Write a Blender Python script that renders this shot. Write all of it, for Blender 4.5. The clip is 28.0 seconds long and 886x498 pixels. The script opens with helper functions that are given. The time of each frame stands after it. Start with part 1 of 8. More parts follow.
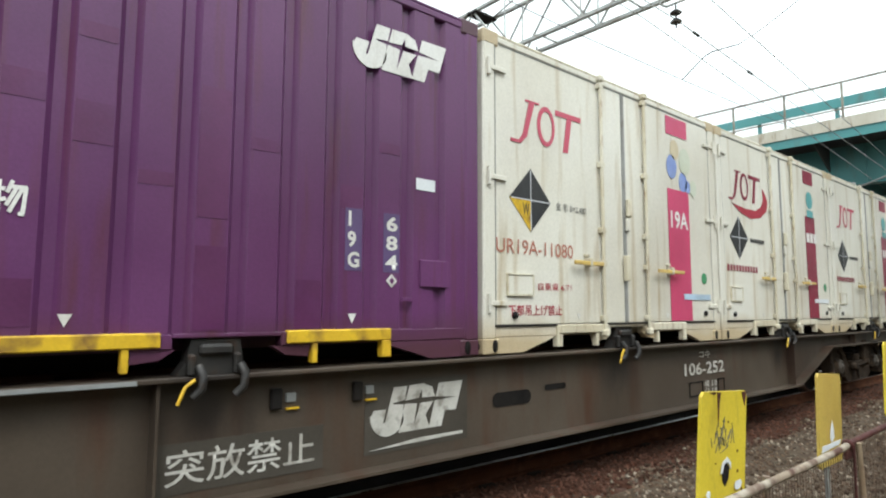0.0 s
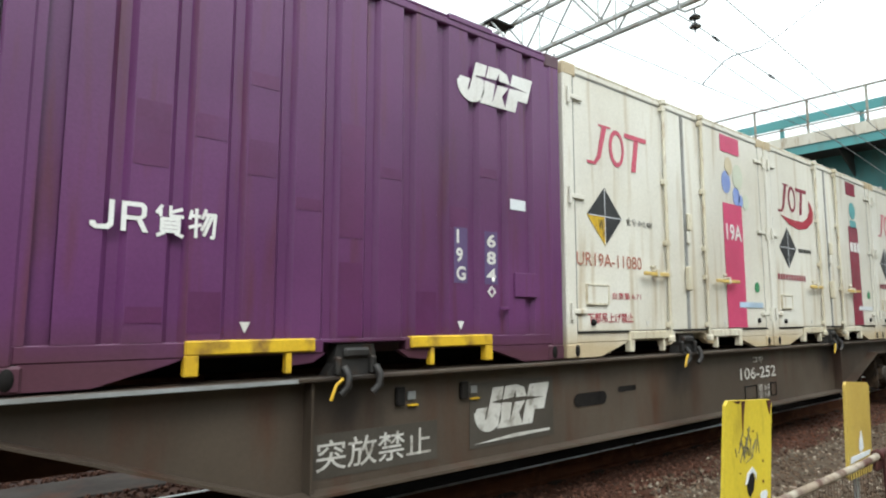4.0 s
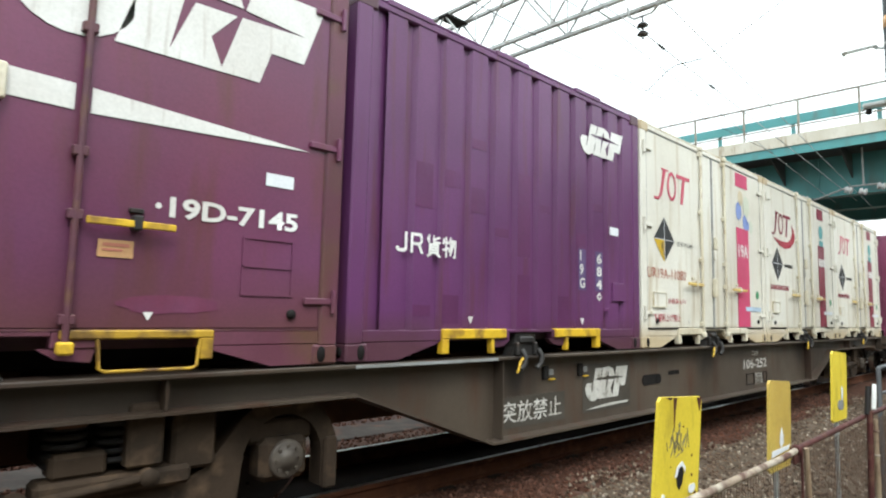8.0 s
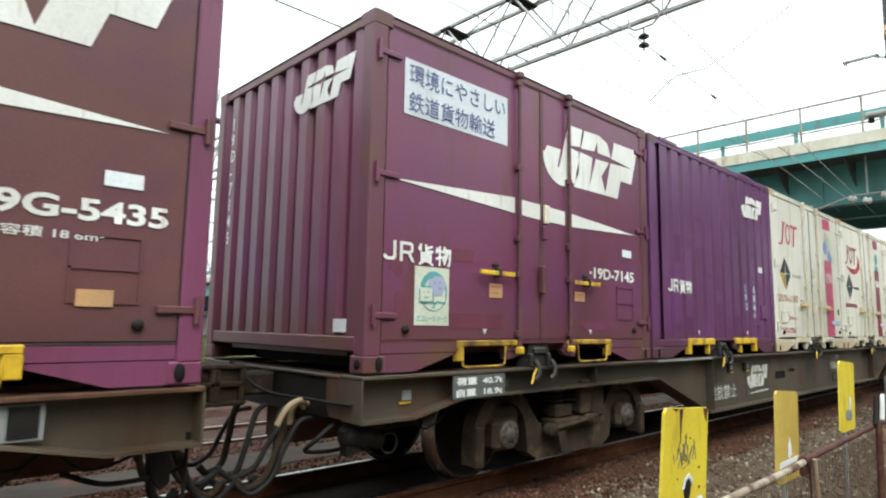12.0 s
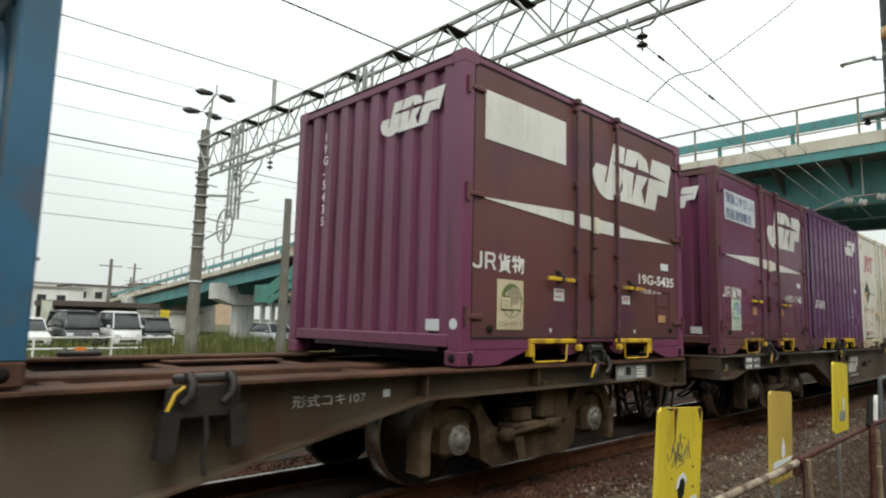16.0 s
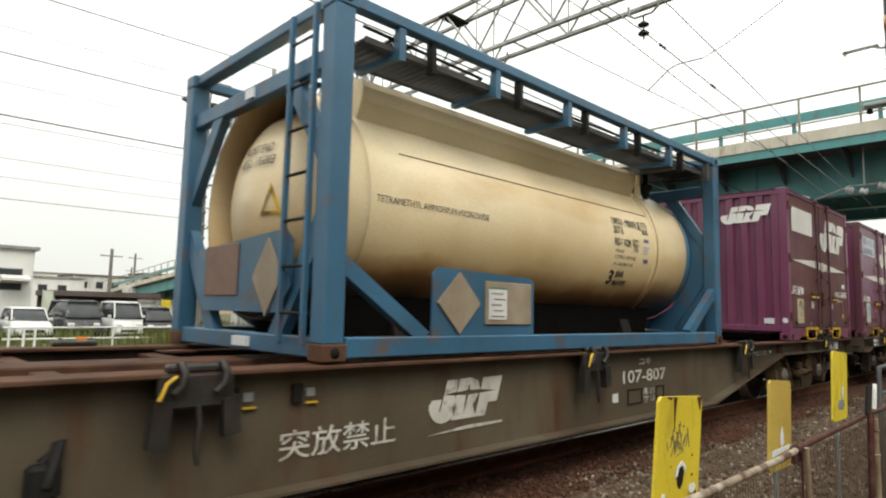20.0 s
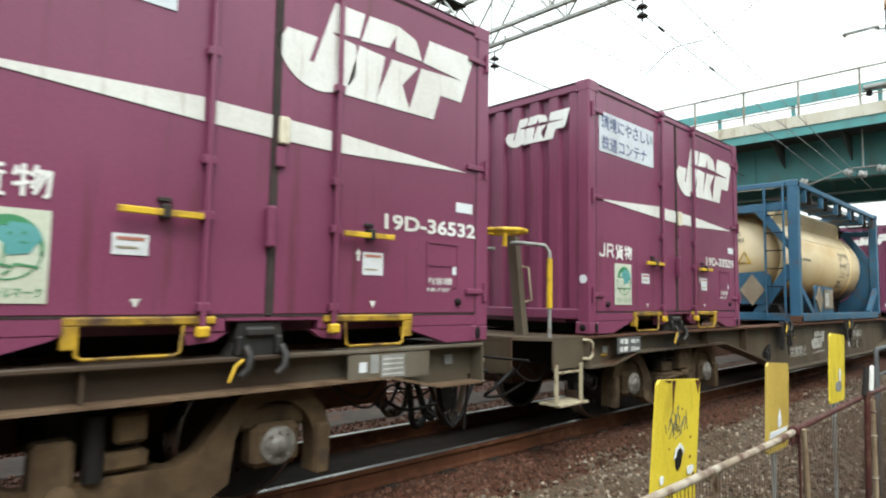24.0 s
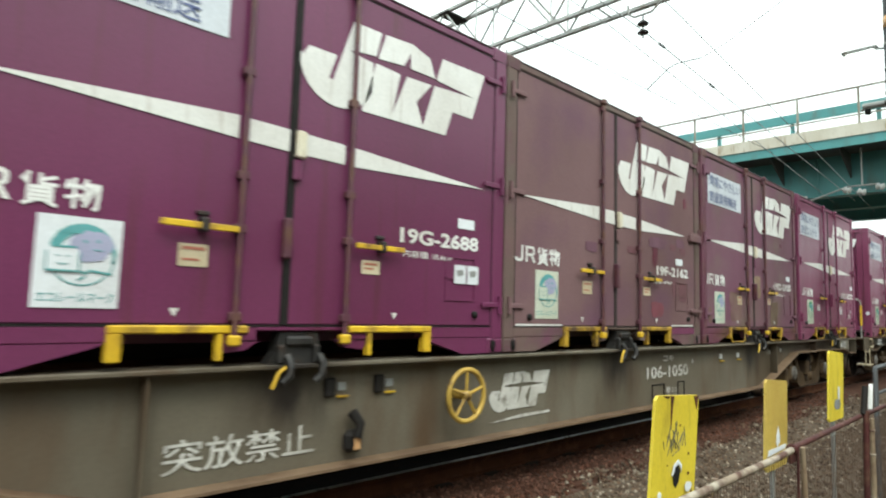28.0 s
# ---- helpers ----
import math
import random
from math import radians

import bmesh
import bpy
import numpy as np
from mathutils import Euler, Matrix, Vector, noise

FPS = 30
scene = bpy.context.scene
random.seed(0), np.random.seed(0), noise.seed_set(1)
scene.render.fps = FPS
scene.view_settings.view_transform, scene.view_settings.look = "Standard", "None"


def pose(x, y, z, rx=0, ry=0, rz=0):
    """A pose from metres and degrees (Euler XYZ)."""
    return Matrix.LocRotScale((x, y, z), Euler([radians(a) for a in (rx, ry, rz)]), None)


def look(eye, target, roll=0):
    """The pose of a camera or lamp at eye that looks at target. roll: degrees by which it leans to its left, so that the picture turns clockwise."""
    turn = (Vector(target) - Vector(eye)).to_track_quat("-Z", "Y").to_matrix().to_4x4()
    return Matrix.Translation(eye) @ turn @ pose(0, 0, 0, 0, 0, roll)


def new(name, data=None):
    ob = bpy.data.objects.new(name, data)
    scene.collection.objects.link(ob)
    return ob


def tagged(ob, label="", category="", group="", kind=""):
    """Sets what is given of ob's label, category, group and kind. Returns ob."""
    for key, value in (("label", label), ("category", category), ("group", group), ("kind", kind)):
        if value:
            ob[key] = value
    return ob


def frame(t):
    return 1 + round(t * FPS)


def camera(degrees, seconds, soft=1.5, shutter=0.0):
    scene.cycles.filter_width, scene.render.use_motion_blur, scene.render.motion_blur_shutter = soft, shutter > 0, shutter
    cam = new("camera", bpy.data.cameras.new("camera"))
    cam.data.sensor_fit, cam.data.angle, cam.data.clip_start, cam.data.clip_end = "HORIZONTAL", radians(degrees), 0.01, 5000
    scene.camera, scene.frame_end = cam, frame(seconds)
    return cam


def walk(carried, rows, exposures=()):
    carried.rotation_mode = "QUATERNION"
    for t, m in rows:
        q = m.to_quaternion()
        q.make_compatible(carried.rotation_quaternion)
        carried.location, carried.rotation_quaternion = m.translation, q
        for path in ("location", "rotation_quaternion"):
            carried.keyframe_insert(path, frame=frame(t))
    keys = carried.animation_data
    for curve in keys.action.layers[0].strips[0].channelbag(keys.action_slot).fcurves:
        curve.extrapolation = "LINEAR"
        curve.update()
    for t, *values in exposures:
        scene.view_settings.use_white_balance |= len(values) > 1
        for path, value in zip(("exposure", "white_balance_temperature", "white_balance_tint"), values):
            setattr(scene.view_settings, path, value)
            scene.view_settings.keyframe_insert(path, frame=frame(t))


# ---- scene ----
# metres, z up; z = 0 is the rail head, the train runs along +x, its near side stands at y = SIDE
SIDE = 3.225
EYE = 1.33
cam = camera(71.57, 28.0, soft=2.1, shutter=0.25)
# seconds, yaw, pitch, roll of the hand-held camera
TURNS = [
    (0, -40.92, 5.65, -0.18), (0.5, -41.38, 5.30, -0.35), (1, -41.10, 5.10, -0.70), (1.5, -40.43, 5.83, -0.73),
    (2, -40.24, 5.74, -0.28), (2.5, -39.73, 6.20, 0.04), (3, -39.67, 5.99, -0.03), (3.5, -39.16, 6.23, -0.09),
    (5.5, -39.46, 6.69, -0.13), (6, -39.54, 6.88, -0.49), (6.5, -41.59, 6.30, -0.65), (7, -44.65, 5.96, -0.96),
    (7.5, -45.50, 5.89, -1.25), (8, -44.24, 5.91, -1.28), (8.5, -43.31, 5.54, -1.23), (9, -44.14, 5.69, -0.91),
    (9.5, -44.12, 6.35, -0.97), (10, -43.74, 6.82, -0.93), (10.5, -43.84, 6.90, -0.93), (11, -43.92, 7.11, -0.85),
    (11.5, -43.85, 6.91, -0.90), (13.5, -44.06, 7.32, -1.08), (14, -43.99, 7.17, -1.02), (14.5, -44.32, 7.34, -1.21),
    (15, -44.43, 7.47, -1.24), (15.5, -44.23, 7.45, -1.29), (16, -44.24, 6.81, -1.38), (16.5, -44.81, 6.21, -1.53),
    (17, -44.57, 6.32, -1.85), (17.5, -44.13, 6.27, -1.75), (18, -44.01, 5.96, -1.44), (18.5, -44.02, 5.99, -1.17),
    (19, -44.27, 5.88, -1.39), (19.5, -44.44, 5.40, -1.54), (20, -44.20, 5.85, -1.33), (20.5, -44.17, 5.57, -1.26),
    (22.5, -44.39, 4.56, -0.96), (23, -44.56, 4.68, -0.86), (23.5, -44.64, 4.73, -0.77), (24, -44.27, 4.52, -0.89),
    (24.5, -44.46, 4.47, -0.90), (25, -44.16, 4.61, -1.07), (25.5, -44.47, 5.32, -1.42), (26, -44.61, 5.67, -1.49),
    (26.5, -44.56, 5.82, -1.81), (27, -44.31, 5.59, -1.60), (27.5, -44.65, 5.36, -1.74), (28, -44.41, 5.66, -1.65),
]
walk(cam, [(t, pose(0, 0, EYE, 90 + p, r, y)) for t, y, p, r in TURNS],
     exposures=[(0, 0.50, 6150, 6), (5, 0.63, 6130, 6), (8, 0.81, 6100, 6), (11, 0.73, 6200, 4), (14, 0.67, 6300, 4), (15, 0.57, 6500, 6), (16, -0.03, 6550, 6), (17, 0.14, 6880, 10), (18, 0.21, 6930, 10), (20.5, 0.21, 6830, 8), (23, 0.65, 6350, 6),
                (25, 0.79, 6200, 3), (27, 0.72, 6300, 0), (28, 0.64, 6300, 1)])

# ---- world and light ----
world = bpy.data.worlds.new("overcast")
scene.world = world
world.use_nodes = True
wn, wl = world.node_tree.nodes, world.node_tree.links
sky = wn.new("ShaderNodeTexSky")
sky.sky_type, sky.sun_disc = "NISHITA", False
sky.sun_elevation, sky.sun_rotation = radians(52), radians(150)
sky.air_density, sky.dust_density = 1.0, 4.0
dim = wn.new("ShaderNodeVectorMath")
dim.operation = "SCALE"
dim.inputs["Scale"].default_value = 0.1
cloud = wn.new("ShaderNodeMix")
cloud.data_type = "RGBA"
cloud.inputs["Factor"].default_value = 0.86
cloud.inputs["B"].default_value = (1.34, 1.40, 1.37, 1)
wl.new(sky.outputs["Color"], dim.inputs[0])
wl.new(dim.outputs["Vector"], cloud.inputs["A"])
# an overcast sky: the zenith is about three times as bright as the horizon, with faint clouds
way = wn.new("ShaderNodeTexCoord")
split = wn.new("ShaderNodeSeparateXYZ")
wl.new(way.outputs["Generated"], split.inputs["Vector"])
rise = wn.new("ShaderNodeMapRange")
for sock, v in (("From Min", 0.0), ("From Max", 1.0), ("To Min", 0.62), ("To Max", 1.52)):
    rise.inputs[sock].default_value = v
wl.new(split.outputs["Z"], rise.inputs["Value"])
puffs = wn.new("ShaderNodeTexNoise")
puffs.inputs["Scale"].default_value, puffs.inputs["Detail"].default_value = 2.2, 4
wl.new(way.outputs["Generated"], puffs.inputs["Vector"])
soft_puffs = wn.new("ShaderNodeMapRange")
for sock, v in (("From Min", 0.3), ("From Max", 0.7), ("To Min", 0.94), ("To Max", 1.06)):
    soft_puffs.inputs[sock].default_value = v
wl.new(puffs.outputs["Fac"], soft_puffs.inputs["Value"])
both = wn.new("ShaderNodeMath")
both.operation = "MULTIPLY"
wl.new(rise.outputs["Result"], both.inputs[0])
wl.new(soft_puffs.outputs["Result"], both.inputs[1])
shade = wn.new("ShaderNodeVectorMath")
shade.operation = "SCALE"
wl.new(cloud.outputs["Result"], shade.inputs[0])
wl.new(both.outputs["Value"], shade.inputs["Scale"])
wl.new(shade.outputs["Vector"], wn["Background"].inputs["Color"])
wn["Background"].inputs["Strength"].default_value = 1.0
sun = new("sun", bpy.data.lights.new("sun", "SUN"))
sun.data.energy, sun.data.angle, sun.data.color = 1.5, radians(25), (1.0, 0.96, 0.9)
sun.matrix_world = look((-8, -14, 20), (0, 0, 0))


# ---- materials ----
def surf(name, a, b, scale=2.0, rough=0.6, metal=0.0, bump=0.15, fine=60.0, rust=None, amount=0.35, streak=(1, 1, 1), glow=0.0, grime_shade=None, dirt=0.2, grease=None, dust=None):
    """A painted or raw surface: two tones in blotches, fine grain, and runs or spots of a third tone."""
    m = bpy.data.materials.new(name)
    m.use_nodes = True
    n, l = m.node_tree.nodes, m.node_tree.links
    p = n["Principled BSDF"]
    co = n.new("ShaderNodeTexCoord")

    def noised(s, detail, stretch=(1, 1, 1)):
        mp = n.new("ShaderNodeMapping")
        mp.inputs["Scale"].default_value = stretch
        l.new(co.outputs["Object"], mp.inputs["Vector"])
        x = n.new("ShaderNodeTexNoise")
        x.inputs["Scale"].default_value, x.inputs["Detail"].default_value = s, detail
        l.new(mp.outputs["Vector"], x.inputs["Vector"])
        return x.outputs["Fac"]

    def ramp(value, lo, hi):
        r = n.new("ShaderNodeMapRange")
        r.inputs["From Min"].default_value, r.inputs["From Max"].default_value = lo, hi
        l.new(value, r.inputs["Value"])
        return r.outputs["Result"]

    def mixed(f, x, y):
        k = n.new("ShaderNodeMix")
        k.data_type = "RGBA"
        l.new(f, k.inputs["Factor"])
        for s, v in (("A", x), ("B", y)):
            if isinstance(v, tuple):
                k.inputs[s].default_value = (*v, 1)
            else:
                l.new(v, k.inputs[s])
        return k.outputs["Result"]

    col = mixed(ramp(noised(scale, 4), 0.35, 0.65), tuple(a), tuple(b))
    if rust:
        col = mixed(ramp(noised(scale * 1.7, 6, streak), 0.62 - amount * 0.25, 0.82 - amount * 0.2), col, tuple(rust))
    if grime_shade:
        # road dirt and painted shade with wavering edges: upper edge, lower edge, tone
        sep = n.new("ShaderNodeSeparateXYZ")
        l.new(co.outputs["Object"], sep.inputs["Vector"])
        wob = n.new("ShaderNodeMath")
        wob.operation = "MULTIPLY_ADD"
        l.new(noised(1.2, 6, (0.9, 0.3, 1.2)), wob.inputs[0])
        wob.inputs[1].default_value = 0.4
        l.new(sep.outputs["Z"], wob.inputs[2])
        for hi, lo, tone in grime_shade:
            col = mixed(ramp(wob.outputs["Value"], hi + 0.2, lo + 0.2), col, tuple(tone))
    if dirt:
        # broad uneven soiling
        soil = n.new("ShaderNodeMix")
        soil.data_type, soil.blend_type = "RGBA", "MULTIPLY"
        l.new(ramp(noised(scale * 0.45 + 0.25, 6, (1.0, 1.0, 0.55)), 0.40, 0.68), soil.inputs["Factor"])
        l.new(col, soil.inputs["A"])
        soil.inputs["B"].default_value = (1 - dirt, 1 - 1.12 * dirt, 1 - 1.25 * dirt, 1)
        col = soil.outputs["Result"]
    if grease:
        # runs of old grease below each clamp: pitch, first place, tone
        def calc(op, a, b):
            k = n.new("ShaderNodeMath")
            k.operation = op
            for i, v in enumerate((a, b)):
                if isinstance(v, (int, float)):
                    k.inputs[i].default_value = v
                else:
                    l.new(v, k.inputs[i])
            return k.outputs["Value"]
        xyz = n.new("ShaderNodeSeparateXYZ")
        l.new(co.outputs["Object"], xyz.inputs["Vector"])
        pitch, first, tone = grease
        off = calc("ABSOLUTE", calc("SUBTRACT", calc("FLOORED_MODULO", calc("ADD", xyz.outputs["X"], pitch / 2 - first), pitch), pitch / 2), 0)
        wide = ramp(calc("ADD", off, calc("MULTIPLY", noised(7, 4, (1, 1, 0.3)), 0.45)), 0.62, 0.24)
        low = ramp(calc("ADD", xyz.outputs["Z"], calc("MULTIPLY", noised(9, 4, (1, 1, 0.25)), 0.5)), 0.72, 1.02)
        col = mixed(calc("MULTIPLY", wide, low), col, tuple(tone))
    if dust:
        # brake dust thrown up over each bogie: places along the wagon, half width, tone
        places, half, tone = dust
        for place in places:
            far = calc("ADD", calc("ABSOLUTE", calc("SUBTRACT", xyz.outputs["X"], place), 0), calc("MULTIPLY", noised(2.5, 5, (1, 1, 0.6)), 1.2))
            col = mixed(calc("MULTIPLY", ramp(far, half + 1.0, half + 0.35), 0.85), col, tuple(tone))
    grain = noised(fine, 3)
    dark = n.new("ShaderNodeMix")
    dark.data_type, dark.blend_type = "RGBA", "MULTIPLY"
    l.new(ramp(grain, 0.3, 0.9), dark.inputs["Factor"])
    l.new(col, dark.inputs["A"])
    dark.inputs["B"].default_value = (0.82, 0.82, 0.82, 1)
    l.new(dark.outputs["Result"], p.inputs["Base Color"])
    rr = n.new("ShaderNodeMapRange")
    rr.inputs["To Min"].default_value, rr.inputs["To Max"].default_value = max(0.05, rough - 0.12), min(1, rough + 0.12)
    l.new(noised(scale * 3, 3), rr.inputs["Value"])
    l.new(rr.outputs["Result"], p.inputs["Roughness"])
    p.inputs["Metallic"].default_value = metal
    p.inputs["Specular IOR Level"].default_value = 0.1 if rough >= 0.74 else 0.2 if rough >= 0.6 else 0.45
    if bump:
        bp = n.new("ShaderNodeBump")
        bp.inputs["Strength"].default_value, bp.inputs["Distance"].default_value = bump, 0.004
        l.new(grain, bp.inputs["Height"])
        l.new(bp.outputs["Normal"], p.inputs["Normal"])
    if glow:
        l.new(col, p.inputs["Emission Color"])
        p.inputs["Emission Strength"].default_value = glow
    return m


RUST = (0.10, 0.045, 0.025)
DOWN = (6, 6, 0.5)
purple_684 = surf("paint_violet", (0.108, 0.031, 0.110), (0.135, 0.042, 0.134), 1.0, 0.36, rust=(0.11, 0.033, 0.06), amount=0.3, streak=DOWN, grime_shade=((0.34, 0.08, (0.088, 0.034, 0.052)),))
lilac_ground = surf("paint_lilac_ground", (0.115, 0.075, 0.18), (0.10, 0.065, 0.16), 3, 0.45)
purple_repaint = surf("paint_violet_repaint", (0.094, 0.020, 0.082), (0.112, 0.028, 0.097), 2.5, 0.4, rust=(0.108, 0.031, 0.108), amount=0.45)
purple_7145 = surf("paint_plum", (0.168, 0.043, 0.092), (0.146, 0.046, 0.108), 0.9, 0.34, rust=(0.12, 0.045, 0.04), amount=0.35, streak=(3, 3, 0.5), grime_shade=((0.62, 0.16, (0.115, 0.046, 0.05)),))
brown_5435 = surf("paint_faded_maroon", (0.12, 0.041, 0.038), (0.137, 0.051, 0.051), 0.8, 0.5, rust=(0.10, 0.023, 0.08), amount=0.38, grime_shade=((0.50, 0.14, (0.085, 0.036, 0.04)),))
purple_5435 = surf("paint_plum_deep", (0.17, 0.044, 0.10), (0.188, 0.053, 0.112), 0.9, 0.34, rust=(0.10, 0.03, 0.045), amount=0.25, streak=DOWN, dirt=0.3)
frame_worn = surf("paint_plum_worn", (0.14, 0.042, 0.075), (0.12, 0.042, 0.06), 1.4, 0.45, rust=(0.12, 0.06, 0.038), amount=0.55, dirt=0.3)
frame_bleached = surf("paint_bleached_frame", (0.17, 0.105, 0.10), (0.125, 0.10, 0.082), 1.6, 0.6, rust=(0.15, 0.06, 0.095), amount=0.45, dirt=0.3)
purple_33529 = surf("paint_plum_clean", (0.19, 0.045, 0.098), (0.212, 0.054, 0.112), 0.9, 0.34, rust=(0.12, 0.036, 0.05), amount=0.15, streak=DOWN)
faded_5105 = surf("paint_chalky_plum", (0.155, 0.055, 0.098), (0.17, 0.082, 0.108), 0.7, 0.55, rust=(0.17, 0.12, 0.10), amount=0.42)
faded_2162 = surf("paint_sun_bleached", (0.195, 0.115, 0.12), (0.165, 0.095, 0.10), 0.7, 0.62, rust=(0.15, 0.075, 0.11), amount=0.5)
purple_2688 = surf("paint_plum_bright", (0.138, 0.027, 0.082), (0.152, 0.033, 0.09), 0.9, 0.34, rust=(0.11, 0.03, 0.05), amount=0.2, streak=DOWN)
cream_white = surf("paint_cream_white", (0.74, 0.72, 0.65), (0.70, 0.67, 0.58), 0.9, 0.42, rust=(0.48, 0.39, 0.25), amount=0.26, streak=DOWN, grime_shade=((0.30, 0.06, (0.52, 0.42, 0.27)),))
cream_trim = surf("paint_cream_trim", (0.70, 0.66, 0.54), (0.64, 0.58, 0.43), 2.5, 0.5, rust=(0.27, 0.15, 0.07), amount=0.35, streak=(4, 4, 1))
roof_grime = surf("roof_grime", (0.035, 0.02, 0.024), (0.05, 0.028, 0.03), 2, 0.6)
rod_rusty = surf("lock_rod_steel", (0.105, 0.036, 0.042), (0.09, 0.03, 0.05), 5, 0.5, rust=(0.13, 0.065, 0.035), amount=0.5)
white_mark = surf("marking_white", (0.78, 0.78, 0.76), (0.70, 0.69, 0.66), 2.0, 0.5, rust=(0.45, 0.40, 0.36), amount=0.12, streak=DOWN)
poster_white = surf("poster_faded", (0.60, 0.63, 0.68), (0.54, 0.57, 0.62), 2.5, 0.5, dirt=0.25)
plate_white = surf("plate_white", (0.72, 0.75, 0.78), (0.68, 0.70, 0.73), 2.0, 0.45)
stencil_white = surf("stencil_white", (0.62, 0.61, 0.57), (0.50, 0.49, 0.45), 6.0, 0.6, rust=(0.2, 0.18, 0.15), amount=0.3)
blue_ink = surf("ink_blue", (0.085, 0.11, 0.25), (0.12, 0.145, 0.28), 6, 0.5)
black_ink = surf("ink_black", (0.02, 0.02, 0.022), (0.03, 0.03, 0.03), 6, 0.5)
red_ink = surf("ink_crimson", (0.42, 0.03, 0.06), (0.36, 0.03, 0.05), 6, 0.5)
number_rust = surf("ink_faded_rust", (0.45, 0.16, 0.11), (0.40, 0.15, 0.10), 6, 0.5)
pink_ink = surf("print_pink", (0.60, 0.07, 0.17), (0.55, 0.065, 0.16), 2, 0.45)
darkred_ink = surf("print_maroon", (0.26, 0.02, 0.05), (0.22, 0.02, 0.045), 2, 0.45)
rose_ink = surf("print_rose", (0.52, 0.08, 0.13), (0.48, 0.07, 0.12), 3, 0.45)
green_ink = surf("print_green", (0.05, 0.24, 0.10), (0.07, 0.28, 0.13), 3, 0.5)
teal_ink = surf("print_teal", (0.10, 0.33, 0.33), (0.14, 0.38, 0.40), 3, 0.5)
olive_ink = surf("print_olive", (0.13, 0.17, 0.07), (0.17, 0.20, 0.09), 3, 0.5)
drab_ink = surf("print_drab", (0.36, 0.31, 0.22), (0.30, 0.27, 0.19), 4, 0.5)
lilac_ink = surf("print_lilac", (0.36, 0.37, 0.52), (0.40, 0.40, 0.55), 3, 0.5)
sticker_beige = surf("sticker_beige", (0.62, 0.54, 0.38), (0.55, 0.46, 0.31), 3, 0.5)
sticker_pale = surf("sticker_pale_green", (0.58, 0.62, 0.52), (0.56, 0.58, 0.46), 3, 0.5)
sticker_orange = surf("sticker_orange", (0.54, 0.30, 0.13), (0.50, 0.30, 0.15), 5, 0.5)
sky_ink = surf("print_sky", (0.45, 0.58, 0.72), (0.42, 0.55, 0.70), 5, 0.5)
ball_blue = surf("print_blue", (0.20, 0.27, 0.58), (0.26, 0.34, 0.62), 5, 0.5)
yellow = surf("paint_yellow", (0.72, 0.47, 0.02), (0.64, 0.40, 0.02), 4, 0.5, rust=(0.14, 0.065, 0.03), amount=0.5)
lever_straw = surf("paint_straw_yellow", (0.66, 0.47, 0.12), (0.58, 0.42, 0.16), 6, 0.5, rust=(0.25, 0.14, 0.05), amount=0.3)
yellow_dirty = surf("paint_yellow_dirty", (0.52, 0.32, 0.02), (0.28, 0.16, 0.02), 5, 0.55, rust=(0.07, 0.035, 0.02), amount=0.7)
sill_brown = surf("wagon_grey_brown", (0.092, 0.072, 0.054), (0.064, 0.048, 0.036), 0.8, 0.5, rust=(0.075, 0.035, 0.02), amount=0.4, streak=(3, 3, 0.6), dirt=0.5, grease=(3.81, 1.8575, (0.022, 0.016, 0.013)))
sill_olive = surf("wagon_grey_olive", (0.115, 0.094, 0.064), (0.08, 0.06, 0.04), 0.8, 0.5, rust=(0.085, 0.038, 0.02), amount=0.4, streak=(3, 3, 0.6), dirt=0.5, grease=(3.81, 1.8575, (0.022, 0.016, 0.013)))
sill_grey = surf("wagon_grey", (0.16, 0.142, 0.108), (0.12, 0.10, 0.072), 0.8, 0.5, rust=(0.105, 0.068, 0.04), amount=0.42, streak=(2, 2, 0.5), dirt=0.5, grease=(3.81, 1.8575, (0.022, 0.016, 0.013)), dust=((2.12, 16.37), 1.1, (0.05, 0.029, 0.017)))
# rusty tan, made lighter to hold the light on the flange's edge
flange_tan = surf("flange_rusty_lit_tan", (0.20, 0.135, 0.085), (0.13, 0.085, 0.055), 2.5, 0.6, rust=(0.09, 0.05, 0.03), amount=0.4)
repaint_brown = surf("repaint_brown", (0.075, 0.066, 0.054), (0.06, 0.052, 0.042), 3, 0.55)
gasket_grey = surf("gasket_weathered", (0.035, 0.028, 0.027), (0.055, 0.04, 0.037), 6, 0.7)
plate_grey = surf("plate_grey", (0.27, 0.28, 0.28), (0.22, 0.225, 0.22), 4, 0.55)
patch_slate = surf("repaint_slate", (0.12, 0.125, 0.125), (0.10, 0.105, 0.105), 3, 0.6)
deck_rust = surf("deck_rust", (0.12, 0.06, 0.038), (0.065, 0.036, 0.027), 3, 0.75, rust=(0.12, 0.068, 0.042), amount=0.4)
bogie_brown = surf("bogie_dust", (0.05, 0.035, 0.024), (0.026, 0.019, 0.014), 4, 0.75, rust=(0.105, 0.07, 0.044), amount=0.4)
bogie_ochre = surf("bogie_ochre_dust", (0.085, 0.058, 0.034), (0.045, 0.031, 0.02), 3, 0.8, rust=(0.13, 0.095, 0.058), amount=0.45)
bogie_tan = surf("bogie_tan_dust", (0.135, 0.09, 0.05), (0.07, 0.047, 0.029), 3, 0.8, rust=(0.05, 0.036, 0.026), amount=0.45)
iron_dark = surf("iron_grimy", (0.012, 0.011, 0.011), (0.02, 0.017, 0.015), 5, 0.65, metal=0.1)
clamp_grey = surf("clamp_worn_steel", (0.026, 0.025, 0.025), (0.045, 0.042, 0.04), 9, 0.45, metal=0.3, rust=(0.05, 0.03, 0.02), amount=0.4)
